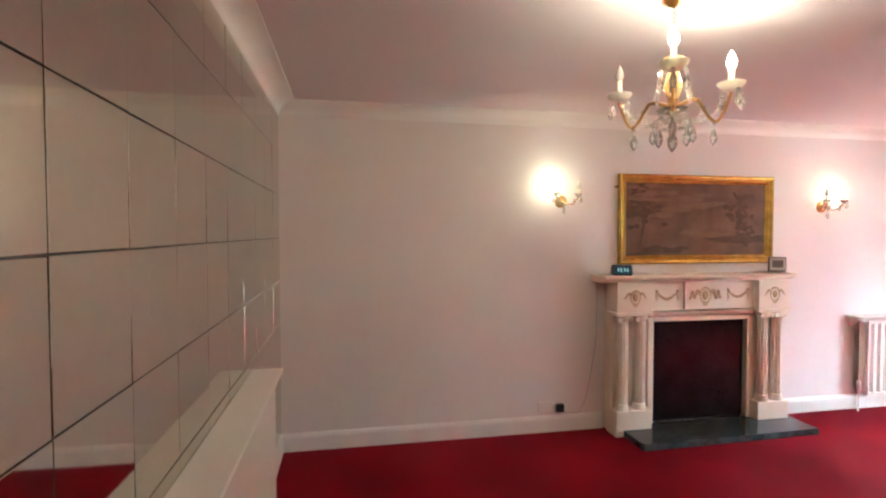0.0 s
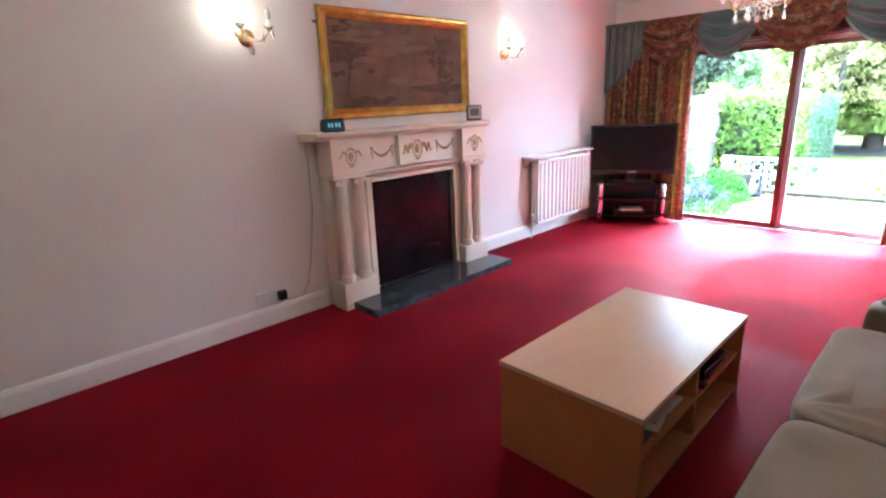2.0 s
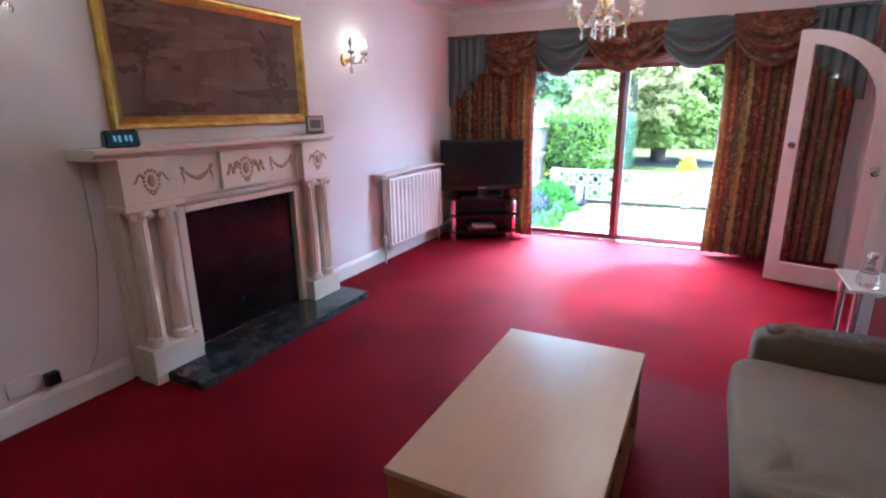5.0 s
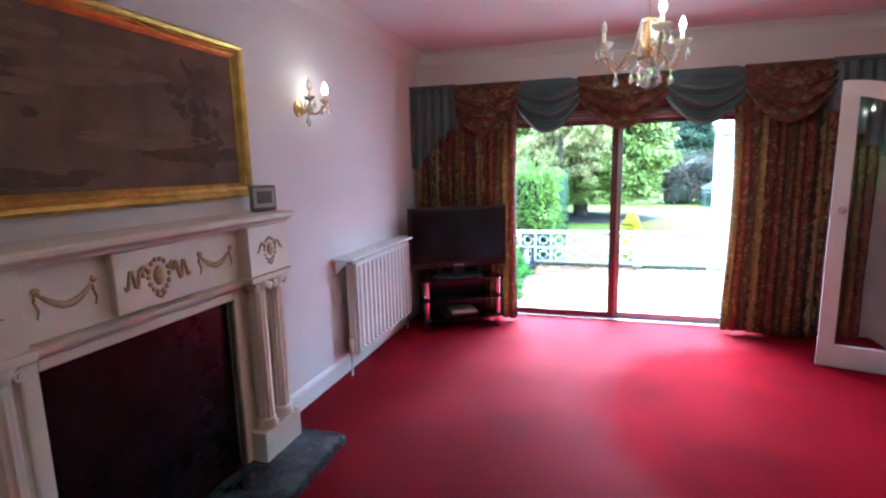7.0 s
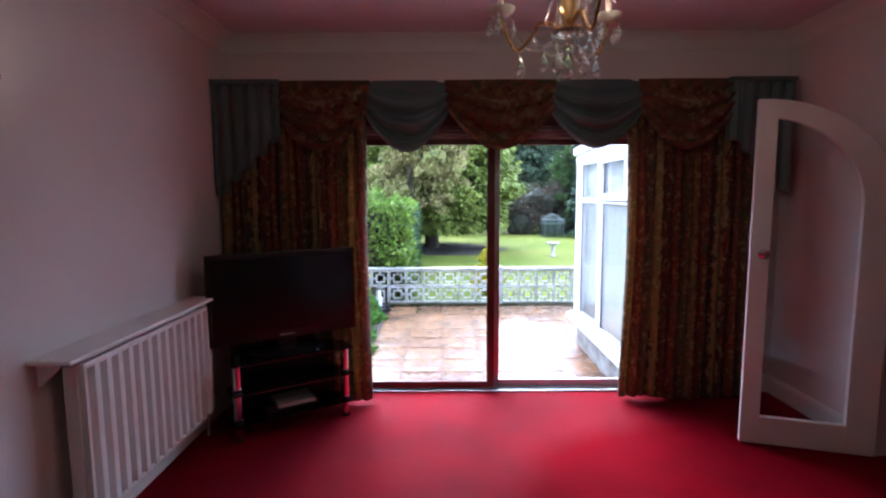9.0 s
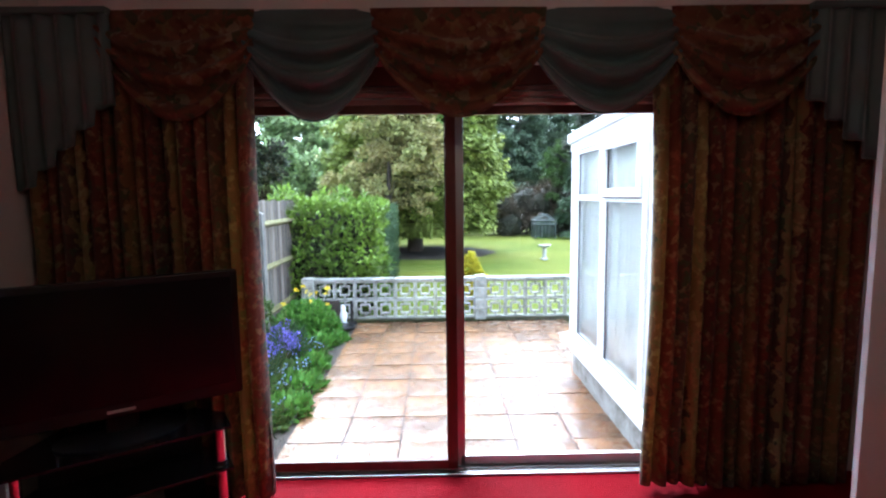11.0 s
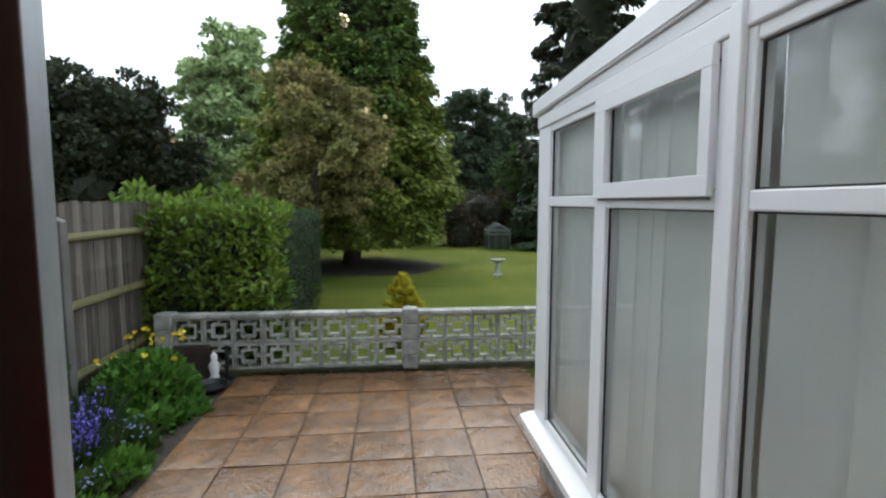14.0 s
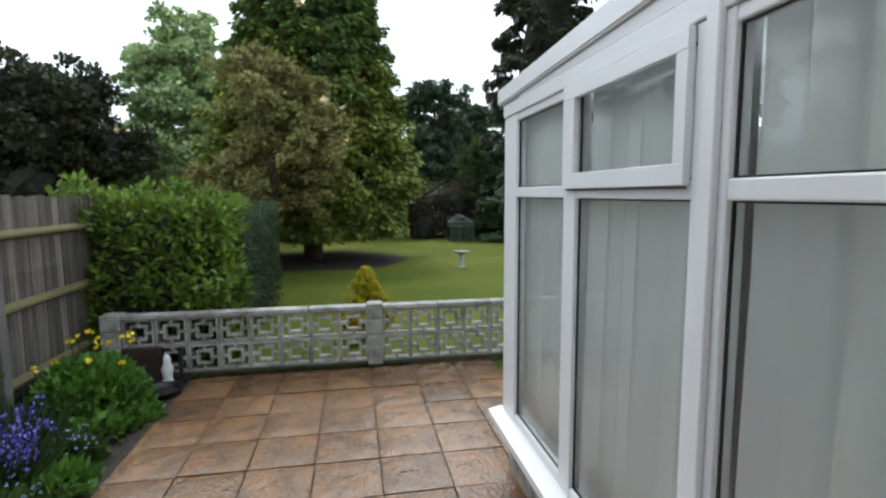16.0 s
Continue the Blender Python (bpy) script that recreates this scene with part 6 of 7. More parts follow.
def conifer(name, x, y, h, radius, material, n, label, skirt=0.4, size=0.17, droop=0.5, low=None, power=0.75, seed=1, ragged=0.22, boughs=420):
    """A cypress-like tree: drooping boughs of small sprays, shorter towards the top, with dark hollows between them."""
    t = thing(name, x, y, -0.53, label, "tree")
    trunk_mesh("trunk", t, h * 0.95, radius * 0.09, 0, seed)
    bu = RN.uniform(0, 1, boughs) ** 1.3
    ba = RN.uniform(0, 2 * math.pi, boughs)
    env = radius * (1 - bu) ** power * np.minimum(1, 0.74 + bu * 2.2)
    bl = env * (1 + ragged * RN.normal(0, 0.42, boughs)) + 0.006 * h * (1 - bu)
    k = RN.choice(boughs, n, p=(bl + 0.1) / (bl + 0.1).sum())
    s = RN.uniform(0.45, 1.0, n) ** 0.42
    w = (0.30 * (1.12 - s) + 0.05) * bl[k]
    off = RN.normal(0, 1, n) * w * 0.55
    r = bl[k] * s
    ca, sa = np.cos(ba[k]), np.sin(ba[k])
    z = skirt + (h - skirt) * bu[k] + 0.22 * radius * (1 - bu[k]) * (s - 0.55 - droop * s * s) - np.abs(off) * 0.55 * abs(droop) - RN.uniform(0, 0.16, n) * bl[k] * (0.4 + 0.3 * s)
    P = np.stack([r * ca - off * sa, r * sa + off * ca, np.maximum(z, min(0.45, 0.5 * skirt))], 1)
    way = np.stack([ca - 0.7 * off / (w + 0.01) * sa, sa + 0.7 * off / (w + 0.01) * ca, np.full(n, -droop)], 1) + RN.normal(0, 0.35, (n, 3))
    side = RN.normal(0, 0.4, (n, 3)) + np.array([0, 0, 1.0])
    mask = np.ones(n, bool)
    if low is not None:
        mask = bu[k] > 0.36 + 0.05 * np.sin(3 * ba[k]) + RN.normal(0, 0.04, boughs)[k]
        m = ~mask
        leaf_mesh("lower_crown", P[m], way[m], side[m], RN.uniform(0.6, 1.4, m.sum()) * size, RN.uniform(0.6, 1.3, m.sum()) * size * 0.30, low, t, "yellower lower sprays")
    leaf_mesh("crown", P[mask], way[mask], side[mask], RN.uniform(0.6, 1.4, mask.sum()) * size, RN.uniform(0.6, 1.3, mask.sum()) * size * 0.30, material, t, "drooping evergreen sprays")
    if h < 2:
        return t
    # dark turned core stands in for shade deep in the crown
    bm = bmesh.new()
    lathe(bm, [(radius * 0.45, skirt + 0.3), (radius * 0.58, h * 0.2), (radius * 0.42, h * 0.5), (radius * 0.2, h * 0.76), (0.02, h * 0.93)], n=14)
    part("shade_core", bm, M_CORE, t, "solid dark core for the shade inside the leaves", True)
    return t


def broadleaf(name, x, y, h, blobs, material, n, label, size=0.12, trunk=0.18, seed=1, gaps=0.1, core=True, twigs=9, flat=0.75):
    """A tree whose crown is many small leaves in sprays set round uneven clumps: blobs of (x, y, z, radius)."""
    t = thing(name, x, y, -0.53, label, "tree")
    trunk_mesh("trunk", t, h * 0.8, trunk, 9, seed)
    B = np.array(blobs)
    m = len(B) * twigs
    kb = np.repeat(np.arange(len(B)), twigs)
    d = on_ball(m)
    d[:, 2] = d[:, 2] * 0.85 + 0.12
    C = B[kb, :3] + d * (B[kb, 3] * RN.uniform(0.55, 1.08, m))[:, None]
    R = B[kb, 3] * RN.uniform(0.22, 0.46, m) * (1 - gaps * 0.6)
    k = RN.choice(m, n, p=R ** 2 / (R ** 2).sum())
    e = on_ball(n)
    e[:, 2] = np.where(e[:, 2] < -0.2, -e[:, 2], e[:, 2])
    P = C[k] + e * np.array([1, 1, flat]) * (R[k] * RN.uniform(0.25, 1.12, n) ** 0.6)[:, None]
    way = e * 0.6 + RN.normal(0, 0.6, P.shape) + np.array([0, 0, -0.15])
    leaf_mesh("crown", P, way, RN.normal(size=P.shape), RN.uniform(0.6, 1.4, n) * size, RN.uniform(0.6, 1.3, n) * size * 0.36, material, t, "uneven leafy crown")
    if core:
        # dark lumps in the clumps, shade put into their colour
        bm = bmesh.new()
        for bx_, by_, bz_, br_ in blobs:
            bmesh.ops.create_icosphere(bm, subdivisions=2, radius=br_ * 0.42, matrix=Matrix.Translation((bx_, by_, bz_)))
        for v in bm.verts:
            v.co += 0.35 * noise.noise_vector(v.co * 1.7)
        part("shade_core", bm, M_CORE, t, "solid dark core for the shade inside the leaves")
    return t


def blobs_in(rx, ry, z0, z1, k, r, seed, taper=0.5):
    rng = random.Random(seed)
    out = []
    for i in range(k):
        t = (i + 0.5) / k
        s = 1 - taper * t
        a = rng.uniform(0, 6.28)
        q = math.sqrt(rng.random())
        out.append((rx * s * q * math.cos(a), ry * s * q * math.sin(a), z0 + (z1 - z0) * t, r * (0.7 + 0.6 * rng.random()) * (1 - 0.35 * t)))
    return out


conifer("cypress_tree", 22.3, 2.95, 13.5, 3.25, M_CYPRESS, 150000, "tall dark cypress tree standing on the lawn", 1.15, 0.165, 0.6, M_CYPRESS_LOW, 0.82, 3, 0.16, 1300)
broadleaf("russet_tree", 18.6, 3.55, 5.4, blobs_in(1.25, 1.65, 1.5, 4.9, 17, 0.85, 4, 0.5), M_RUSSET, 42000, "small russet-leaved tree before the cypress", 0.105, 0.12, 4, 0.1, False, 18)
broadleaf("birch_tree", 32.0, 8.9, 11.5, blobs_in(3.0, 4.3, 2.0, 8.7, 34, 1.6, 8, 0.38), M_BIRCH, 52000, "tall pale green birch tree behind the fence", 0.23, 0.2, 8, 0.25, False, 16)
for i, (x, y, h, s) in enumerate(((26.0, 15.5, 6.9, 41), (25.0, 11.6, 6.5, 42), (23.0, 19.5, 8.0, 43), (31, 16, 6.6, 44))):
    broadleaf("dark_tree", x, y, h, blobs_in(2.6, 2.4, 1.4, h - 0.8, 26, 1.45, s, 0.3), M_DARKTREE, 40000, "dense dark evergreen tree beyond the fence", 0.19, 0.25, s, 0.0, True, 14)
conifer("dark_conifer", 27.5, -6.6, 15.0, 3.0, M_DARKTREE, 60000, "tall dark conifer with hanging branches", 0.6, 0.24, 1.1, M_PRIVET, 0.5, 12, 0.4, 420)
broadleaf("pine_tree", 42.0, -3.9, 11.0, blobs_in(2.6, 3.4, 1.2, 9.4, 44, 1.25, 6, 0.55), M_PINE, 45000, "far pine tree with open layered branches", 0.24, 0.22, 6, 0.15, False, 18, 0.45)
broadleaf("pine_tree", 45.0, -7.2, 9.5, blobs_in(2.8, 2.4, 1.0, 8.0, 24, 1.5, 16, 0.4), M_PINE, 26000, "far pine tree with open layered branches", 0.24, 0.22, 16, 0.1, False, 16, 0.5)
broadleaf("garden_shrub", 30.0, -4.0, 3.6, blobs_in(1.2, 1.4, 0.6, 4.4, 12, 0.9, 26, 0.4), M_LEAF, 30000, "green shrub at the lawn's far edge", 0.08, 0.06, 26)
conifer("golden_conifer", 13.1, 1.62, 0.94, 0.27, M_GOLDLEAF, 7000, "small golden dwarf conifer behind the wall", 0.02, 0.075, -1.3, None, 0.55, 7, 0.5, 160)


def woods():
    """The far wood that closes the garden."""
    w = thing("far_woods", 52, 4, -0.53, "dark mixed woods closing the far end of the garden", "woods", kind="stuff")
    blobs = []
    rng = random.Random(77)
    for i in range(70):
        y = -40 + 90 * i / 69
        h = rng.uniform(3.5, 6.0) if y < 6 else rng.uniform(4.0, 7.0)
        blobs.append((rng.uniform(-3, 3), y, h * 0.35, h * 0.5))
        blobs.append((rng.uniform(-3, 3), y + rng.uniform(-1, 1), h * 0.7, h * 0.33))
    B = np.array(blobs)
    n = 110000
    k = RN.randint(0, len(B), n)
    d = on_ball(n)
    d[:, 0] = -np.abs(d[:, 0])
    P = B[k, :3] + d * (B[k, 3] * RN.uniform(0.7, 1.1, n))[:, None]
    P[:, 2] = np.maximum(P[:, 2], 0.02)
    leaf_mesh("leaves", P, d + RN.normal(0, 0.8, P.shape), RN.normal(size=P.shape), RN.uniform(0.2, 0.5, n), RN.uniform(0.06, 0.14, n), M_DARKTREE, w)
    # near-black balls fill the wood with painted shade behind its leaves
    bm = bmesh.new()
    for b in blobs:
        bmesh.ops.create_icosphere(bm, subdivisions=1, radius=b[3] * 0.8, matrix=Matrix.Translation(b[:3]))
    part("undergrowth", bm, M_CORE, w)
    return w


woods()


# ---- garden things ----
def bird_bath():
    b = thing("bird_bath", 19.4, -1.02, -0.53, "pale stone bird bath standing on the lawn", "bird bath")
    part("pedestal", lathe(bmesh.new(), [(0.12, 0), (0.12, 0.04), (0.065, 0.07), (0.055, 0.16), (0.07, 0.25), (0.05, 0.34), (0.09, 0.38)], n=18), M_CONCRETE, b, smooth=True)
    part("bowl", lathe(bmesh.new(), [(0.09, 0.38), (0.19, 0.41), (0.21, 0.45), (0.19, 0.455), (0.08, 0.42)], n=22), M_CONCRETE, b, smooth=True)


bird_bath()


def greenhouse():
    g = thing("greenhouse", 27.0, -2.6, -0.53, "small aluminium-framed greenhouse at the lawn's end", "greenhouse")
    bm = bmesh.new()
    a, b, h, r = 0.45, 0.45, 0.80, 1.08
    for x in (-a, 0, a):
        for y in (-b, b):
            rod(bm, (x, y, 0), (x, y, h), 0.018, n=6)
            rod(bm, (x, y, h), (x, 0, r), 0.018, n=6)
    for z, ys in ((h, (-b, b)), (0.02, (-b, b)), (r, (0,)), (0.65, (-b, b))):
        for y in ys:
            rod(bm, (-a, y, z), (a, y, z), 0.018, n=6)
    for x in (-a, a):
        for y in (-b * 0.33, b * 0.33):
            rod(bm, (x, y, 0), (x, y, h + 0.2), 0.012, n=6)
        rod(bm, (x, -b, h), (x, b, h), 0.018, n=6)
        rod(bm, (x, -b, 0.65), (x, b, 0.65), 0.018, n=6)
    part("frame", bm, M_DULLALU, g, "dull aluminium frame")
    for x in (-a, a):
        part("pane", boxed(x - 0.003, x + 0.003, -b, b, 0.02, h), M_GREENGLASS, g)
    for y in (-b, b):
        part("pane", boxed(-a + 0.01, a - 0.01, y - 0.003, y + 0.003, 0.02, h), M_GREENGLASS, g)
    return g


M_DULLALU = mat("weathered_aluminium", (0.16, 0.18, 0.17), 0.6, 0.4, vary=0.1, bump=0.02)
M_GREENGLASS = clear_glass("dusty_greenhouse_glass", (0.55, 0.66, 0.62), 0.2)
greenhouse()


M_BROWNLEAF = foliage("brown_undergrowth_leaf", (0.075, 0.052, 0.032), (0.045, 0.042, 0.022), 0.35)


def undergrowth():
    """A ragged dark thicket along the lawn's far end."""
    w = thing("undergrowth", 29.5, 0, -0.53, "dark brown and green thicket along the lawn's far end", "thicket", kind="stuff")
    rng = random.Random(31)
    B = np.array([(rng.uniform(-0.9, 0.9), -11 + 22 * i / 79, rng.uniform(0.2, 2.2), rng.uniform(0.55, 1.0)) for i in range(80)])
    n = 60000
    k, d = RN.randint(0, len(B), n), on_ball(n)
    P = B[k, :3] + d * (B[k, 3] * RN.uniform(0.7, 1.15, n))[:, None]
    P[:, 2] = np.maximum(P[:, 2], 0.02)
    leaf_mesh("leaves", P, d + RN.normal(0, 0.8, P.shape), RN.normal(size=P.shape), RN.uniform(0.07, 0.16, n), RN.uniform(0.02, 0.05, n), M_BROWNLEAF, w)
    # dark balls stand in for the thicket's inner shade
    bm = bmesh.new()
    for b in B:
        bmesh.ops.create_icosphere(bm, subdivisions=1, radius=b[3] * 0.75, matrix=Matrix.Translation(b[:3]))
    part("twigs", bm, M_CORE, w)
    return w


undergrowth()
# shade under the cypress, laid on the lawn as a soil-coloured sheet
bm = bmesh.new()
for r0, r1 in ((0.0, 1.0), (1.0, 2.1)):
    for i in range(40):
        q = [2 * math.pi * (i + k) / 40 for k in (0, 1)]
        w = [1 + 0.22 * noise.noise(Vector((math.cos(v) * 1.5, math.sin(v) * 1.5, 5))) for v in q]
        c = [(r * m * math.cos(v), r * m * 1.1 * math.sin(v), 0) for r in (r0, r1) for v, m in zip(q, w)]
        bm.faces.new([bm.verts.new(p) for p in ((c[0], c[2], c[3], c[1]) if r0 else (c[0], c[2], c[3]))])
ob = solid("cypress_shade", bm, M_SOIL, "dark ring for the cypress's shade on the lawn", "bare earth", kind="structure")
ob.location = (21.6, 2.6, -0.524)


def mossy_edge(name, x0, x1, y0, y1, z, n, label):
    m = thing(name, x0, y0, z, label, "moss", kind="stuff")
    P = np.stack([RN.uniform(0, x1 - x0, n), RN.uniform(0, y1 - y0, n), np.zeros(n)], 1)
    k = np.array([noise.noise(Vector((p[0] * 3, p[1] * 3, 2))) for p in P]) > -0.25
    P = P[k]
    leaf_mesh("tufts", P, RN.normal(0, 0.6, P.shape) + np.array([0, 0, 0.8]), RN.normal(size=P.shape), RN.uniform(0.012, 0.045, len(P)), RN.uniform(0.004, 0.010, len(P)), M_MOSSTUFT, m)


M_MOSSTUFT = foliage("dark_moss", (0.06, 0.075, 0.02), (0.03, 0.03, 0.015), 0.4)
mossy_edge("moss_strip", 11.925, 11.985, 0.9, 4.1, PZ - 0.002, 4200, "dark moss along the foot of the wall")


def clump(name, x, y, label, leaf_m, n, h, r, length, width, category="plant", flowers=None, upright=0.6, dome=True, group=""):
    """A leafy garden plant with flowers on it: flowers = (material, count, size, spike)."""
    c = thing(name, x, y, PZ - 0.03, label, category, group=group)
    d = on_ball(n)
    d[:, 2] = np.abs(d[:, 2])
    P = d * np.array([r, r, h]) * (RN.uniform(0.35, 1.0, n) ** 0.5)[:, None]
    P[:, 2] = np.maximum(P[:, 2] * 0.9, 0.01)
    way = d * (1 - upright) + RN.normal(0, 0.4, P.shape) + np.array([0, 0, upright])
    if not dome:
        P[:, 2] = RN.uniform(0, 0.05, n)
        P[:, :2] = P[:, :2] * 0.8
        way = d * 0.75 + np.array([0, 0, 0.9])
    leaf_mesh("leaves", P, way, RN.normal(size=P.shape), RN.uniform(0.6, 1.3, n) * length, RN.uniform(0.7, 1.2, n) * width, leaf_m, c)
    if flowers:
        fm, count, size, spike = flowers
        rng = random.Random(int(x * 100))
        pts = []
        bm = bmesh.new()
        for i in range(count):
            a, q = rng.uniform(0, 6.28), r * math.sqrt(rng.random()) * 0.95
            fx, fy, fz = q * math.cos(a), q * math.sin(a), h * (0.75 + 0.45 * rng.random())
            tube(bm, [(fx * 0.7, fy * 0.7, 0.05), (fx * 0.9, fy * 0.9, fz * 0.6), (fx, fy, fz)], 0.0035, 4)
            k = 16 if spike else 6
            for j in range(k):
                b = rng.uniform(0, 6.28)
                pts.append((fx + 0.022 * math.cos(b) * bool(spike), fy + 0.022 * math.sin(b) * bool(spike), fz - spike * j / k))
        part("stems", bm, M_STRAP, c)
        P = np.array(pts)
        leaf_mesh("flowers", P, RN.normal(0, 1, P.shape) + np.array([0, 0, -0.4 if spike else 0.6]), RN.normal(size=P.shape), size * RN.uniform(0.8, 1.2, len(P)), size * 0.5, fm, c, "open petals")
    return c


bm = bmesh.new()
sheet(bm, 40, 8, lambda u, v: (7.0 + 5.0 * u, 3.47 + 1.05 * v, PZ - 0.02 + 0.03 * noise.noise(Vector((u * 30, v * 6, 0))) + 0.02 * v))
solid("flower_bed", bm, M_SOIL, "dark soil of the border beside the paving", "flower bed", kind="structure")
clump("yellow_poppies", 11.15, 4.05, "leafy clump with yellow poppy flowers", M_FRESH, 4200, 0.60, 0.47, 0.075, 0.024, "flowers", (M_YELLOW, 16, 0.042, 0), 0.45)
for i, (x, y, n) in enumerate(((9.95, 4.05, 13), (10.25, 4.12, 10), (9.25, 4.15, 9), (8.55, 4.15, 10), (9.65, 4.2, 9), (10.45, 4.25, 8))):
    clump("bluebells", x, y, "clump of violet-blue bluebells over strappy leaves", M_STRAP, 240, 0.36, 0.24, 0.36, 0.011, "flowers", (M_VIOLET, n + n // 2, 0.028, 0.15), 0.6, False, "bluebells in the border")
for i, (x, y) in enumerate(((9.55, 3.85), (9.05, 3.9), (8.45, 3.8), (10.3, 3.85), (8.0, 3.95))):
    clump("forget_me_nots", x, y, "low leafy clump with tiny pale blue flowers", M_LEAF, 520, 0.19, 0.26, 0.085, 0.020, "flowers", (M_PALEBLUE, 45, 0.014, 0), 0.4, True, "forget-me-nots in the border")
for i, (x, y, h) in enumerate(((10.75, 3.85, 0.2), (9.9, 3.72, 0.14), (9.3, 3.66, 0.14), (11.0, 3.72, 0.12), (8.7, 3.64, 0.15))):
    clump("border_plant", x, y, "low green plant spilling over the paving's edge", M_FRESH, 300, h, 0.24, 0.11, 0.030, "plant", None, 0.3)
for i, (x, z, r) in enumerate(((9.75, 0.42, 0.36), (9.1, 0.85, 0.30), (9.35, 0.1, 0.34), (10.25, 0.05, 0.28))):
    c = thing("climbing_shrub", x, 4.42, PZ, "straggly climbing shrub against the fence", "shrub", group="climbers on the fence")
    n = 420
    d = on_ball(n)
    P = d * np.array([r, 0.12, r * 0.7]) * (RN.uniform(0.2, 1, n) ** 0.5)[:, None] + np.array([0, -0.06, z - PZ])
    leaf_mesh("leaves", P, d + RN.normal(0, 0.6, P.shape), RN.normal(size=P.shape), RN.uniform(0.04, 0.08, n), RN.uniform(0.012, 0.02, n), M_LEAF, c)
    bm = bmesh.new()
    rng = random.Random(60 + i)
    for j in range(7):
        e = (rng.uniform(-r, r), -0.05 - 0.08 * rng.random(), z - PZ + rng.uniform(-0.5, 0.6) * r)
        tube(bm, [(0.05 * j - 0.15, -0.03, 0), (e[0] * 0.5, -0.05, e[2] * 0.6), e], 0.006, 5, 0.4)
    part("stems", bm, M_BARK, c)

# pots and ornaments by the wall
M_DARKWOOD = mat("dark_wet_timber", (0.045, 0.026, 0.02), 0.6, vary=0.25, scale=8, fine=60, bump=0.2)
bm = boxed(-0.02, 0.02, -0.19, 0.19, 0, 0.36, bevel=0.006)
for z in (0.09, 0.18, 0.27):
    box(bm, -0.026, -0.018, -0.185, 0.185, z - 0.004, z + 0.004)
ob = solid("timber_panel", bm, M_DARKWOOD, "dark brown timber panel leaning by the wall", "panel")
ob.matrix_world = pose(11.86, 3.92, PZ, 0, 8, 0)
for x, y, s, m, lab in ((11.70, 3.84, 0.75, M_CONCRETE, "small grey stone garden ornament"), (11.82, 3.66, 1.15, M_UPVC, "small white stone garden ornament")):
    bm = lathe(bmesh.new(), [(0.05, 0), (0.052, 0.02), (0.035, 0.05), (0.045, 0.10), (0.05, 0.14), (0.028, 0.19), (0.034, 0.215), (0.03, 0.24), (0.008, 0.265)], n=14)
    bmesh.ops.scale(bm, vec=(s, s, s), verts=bm.verts)
    for v in bm.verts:
        v.co += 0.008 * noise.noise_vector(v.co * 18)
    ob = solid("garden_ornament", bm, m, lab + " on the paving", "ornament", smooth=True)
    ob.location = (x, y, PZ)
for x, y, r in ((11.55, 3.62, 0.19), (11.5, 3.95, 0.16)):
    bm = lathe(bmesh.new(), [(r * 0.8, 0), (r, 0.05), (r * 1.02, 0.055), (r * 0.96, 0.055), (r * 0.78, 0.012)], n=24)
    ob = solid("plant_saucer", bm, M_BLACK, "round black plastic saucer on the paving", "saucer", group="saucers by the wall", smooth=True)
    ob.location = (x, y, PZ - 0.004)
bm = rod(bmesh.new(), (0, 0, 0), (0, 0, 0.36), 0.022, n=12)
rod(bm, (0, 0, 0), (0, 0, 0.03), 0.07, n=16)
ob = solid("black_post", bm, M_BLACK, "short black post standing by the wall", "post")
ob.location = (11.86, 3.54, PZ)


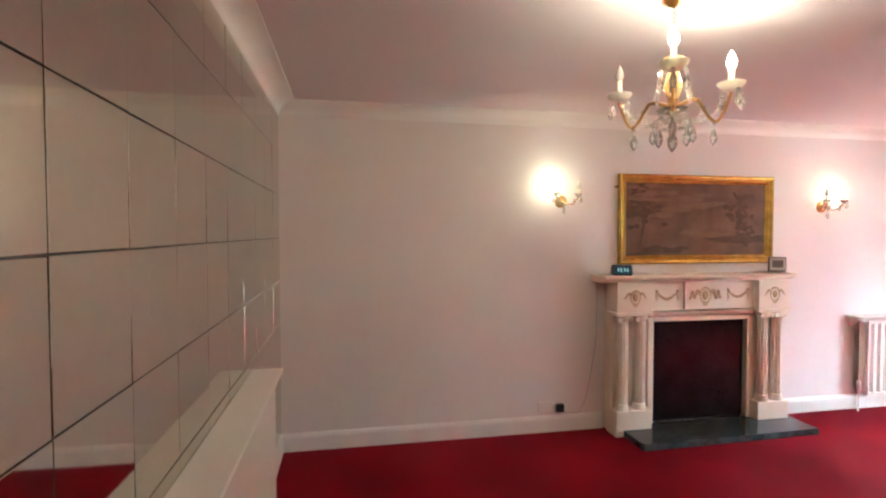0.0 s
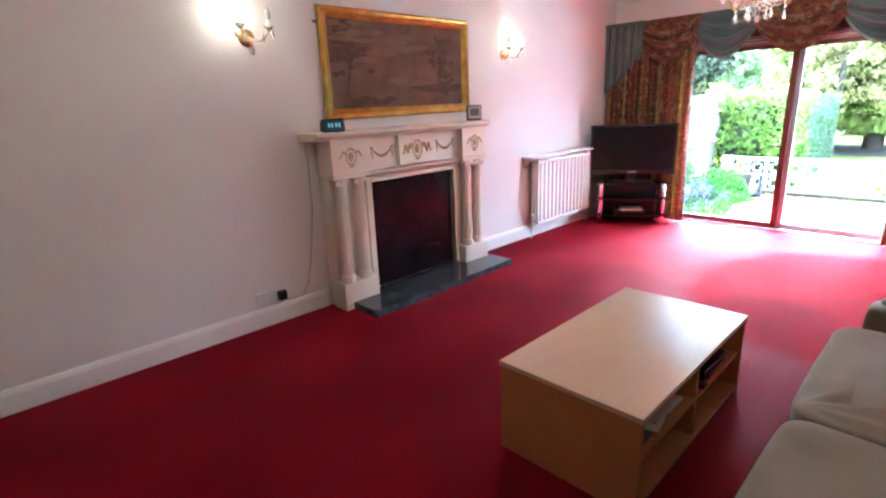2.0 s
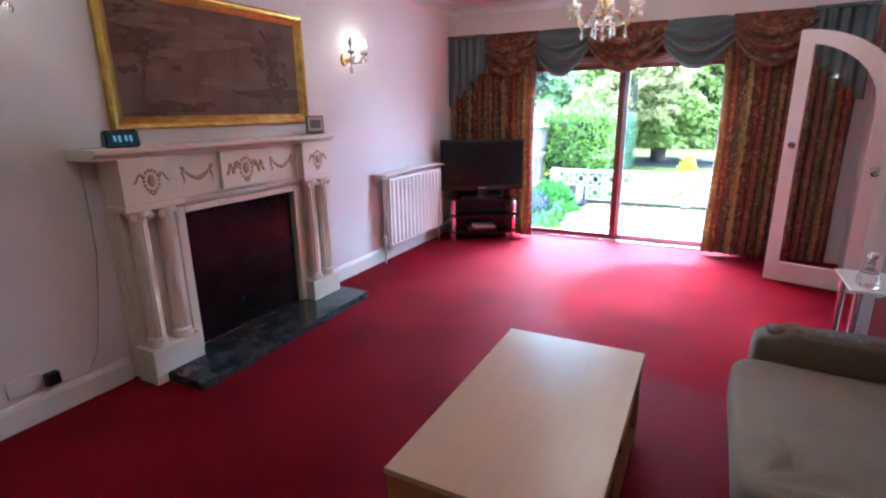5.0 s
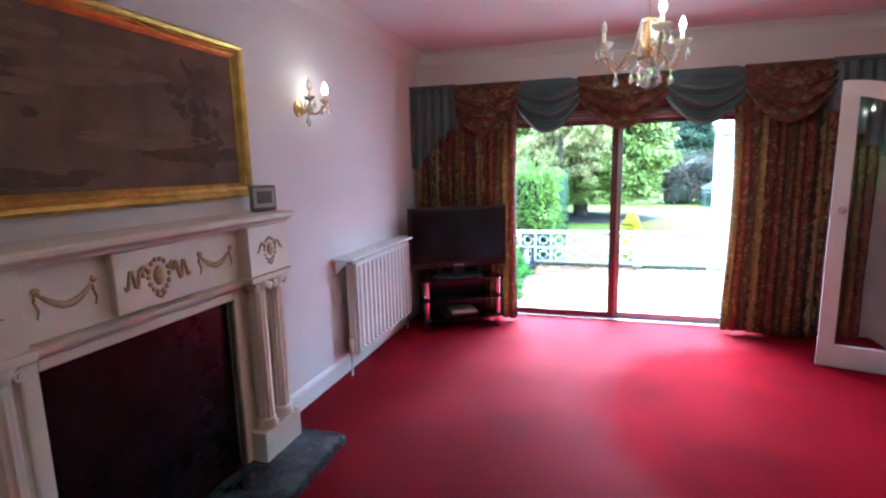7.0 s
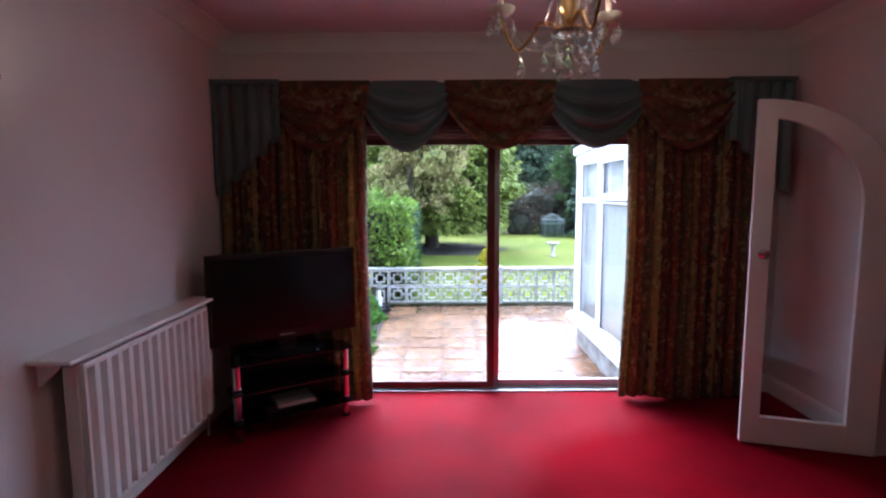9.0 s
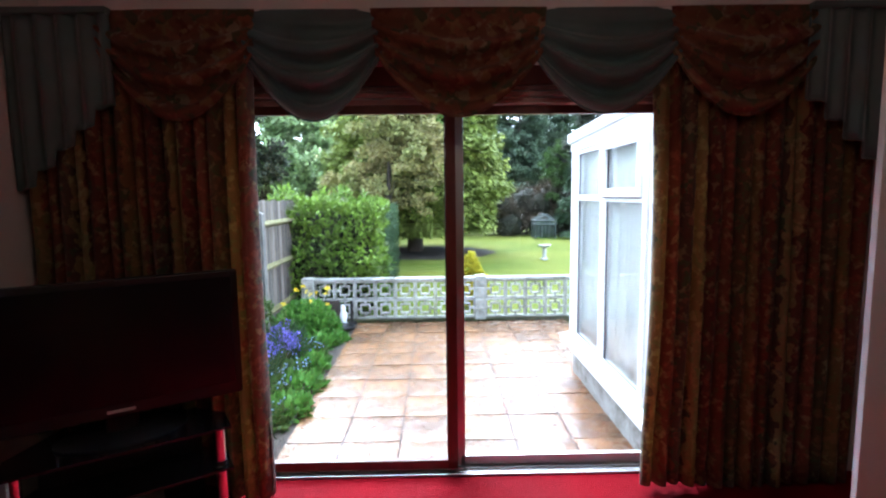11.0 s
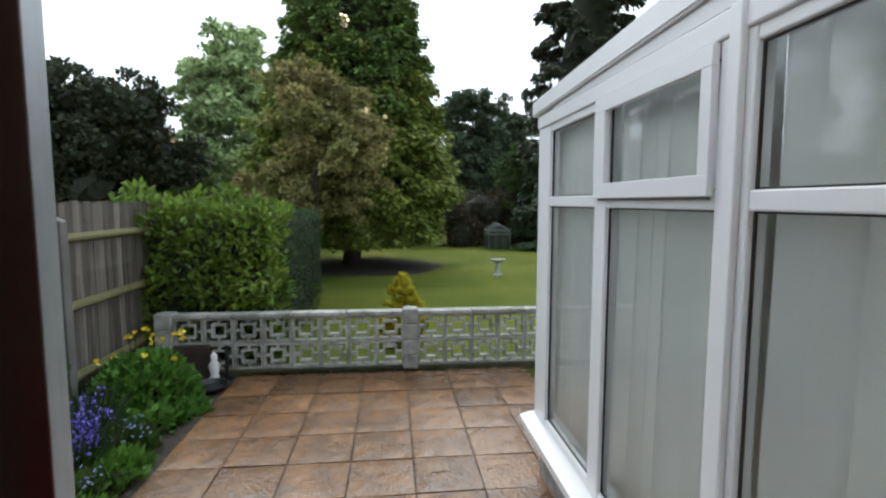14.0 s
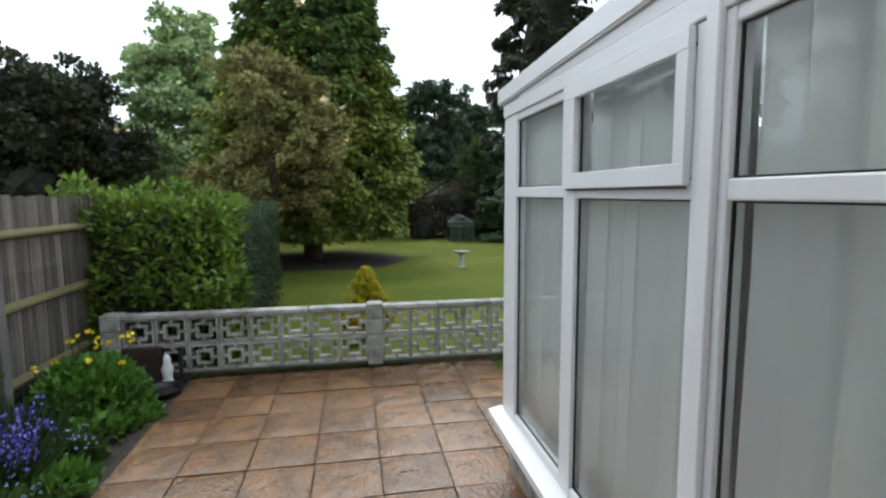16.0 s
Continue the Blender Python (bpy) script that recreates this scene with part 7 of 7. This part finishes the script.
# ---- paving ----
def slab_mesh(seed, x0, x1, s):
    """A cast slab: worn edges and a low riven scroll standing on its face."""
    rng = random.Random(seed)
    bm = bmesh.new()
    n = 5
    g = [[None] * (n + 1) for _ in range(n + 1)]
    for i in range(n + 1):
        for j in range(n + 1):
            x, y = x0 + (x1 - x0) * i / n, -s / 2 + 0.006 + (s - 0.012) * j / n
            rim = i in (0, n) or j in (0, n)
            g[i][j] = bm.verts.new((x + (rng.uniform(-0.002, 0.002) if rim else 0), y + (rng.uniform(-0.002, 0.002) if rim else 0), -0.005 if rim else rng.uniform(-0.0015, 0.0015)))
    for i in range(n):
        for j in range(n):
            bm.faces.new((g[i][j], g[i + 1][j], g[i + 1][j + 1], g[i][j + 1]))
    ring = [g[i][0] for i in range(n + 1)] + [g[n][j] for j in range(1, n + 1)] + [g[i][n] for i in range(n - 1, -1, -1)] + [g[0][j] for j in range(n - 1, 0, -1)]
    low = [bm.verts.new((v.co.x, v.co.y, -0.04)) for v in ring]
    for k in range(len(ring)):
        q = (k + 1) % len(ring)
        bm.faces.new((ring[q], ring[k], low[k], low[q]))
    if x1 - x0 > 0.3:
        for k in range(rng.randint(4, 8)):
            cx, cy, r = rng.gauss(0, 0.075), rng.gauss(0, 0.03), rng.uniform(0.012, 0.035)
            a0 = rng.uniform(0, 6.28)
            tube(bm, [(cx + r * math.cos(a0 + t), cy + r * 0.7 * math.sin(a0 + t), -0.001) for t in (0, 0.9, 1.8, 2.8, 3.6)], rng.uniform(0.003, 0.0055), 5, 0.4)
    return mesh_of("slab", bm, M_SLAB)


def paving():
    p = thing("pavement", 10.416, 1.617, PZ, "rain-darkened sandstone-coloured paving slabs", "paving", kind="structure")
    s = 0.46
    kinds = [slab_mesh(50 + k, -s / 2 + 0.006, s / 2 - 0.006, s) for k in range(8)]
    rng = random.Random(4)
    for i in range(-8, 4):
        for j in range(-3, 4):
            x, y = s * (i + 0.5), s * (j + 0.5)
            if 10.416 + x + s / 2 > 11.99 or 10.416 + x - s / 2 < 7.0:
                continue
            shared("slab", rng.choice(kinds), p, pose(x, y, rng.uniform(-0.004, 0.003), rng.uniform(-0.35, 0.35), rng.uniform(-0.35, 0.35), 90 + 180 * rng.randint(0, 1) + rng.uniform(-0.3, 0.3)))
    cut = slab_mesh(70, -0.081, 0.081, s)
    for j in range(-3, 4):
        shared("slab", cut, p, pose(s * 3 + 0.084, s * (j + 0.5), rng.uniform(-0.006, 0), 0, 0, 180 * rng.randint(0, 1)))
    return p


paving()
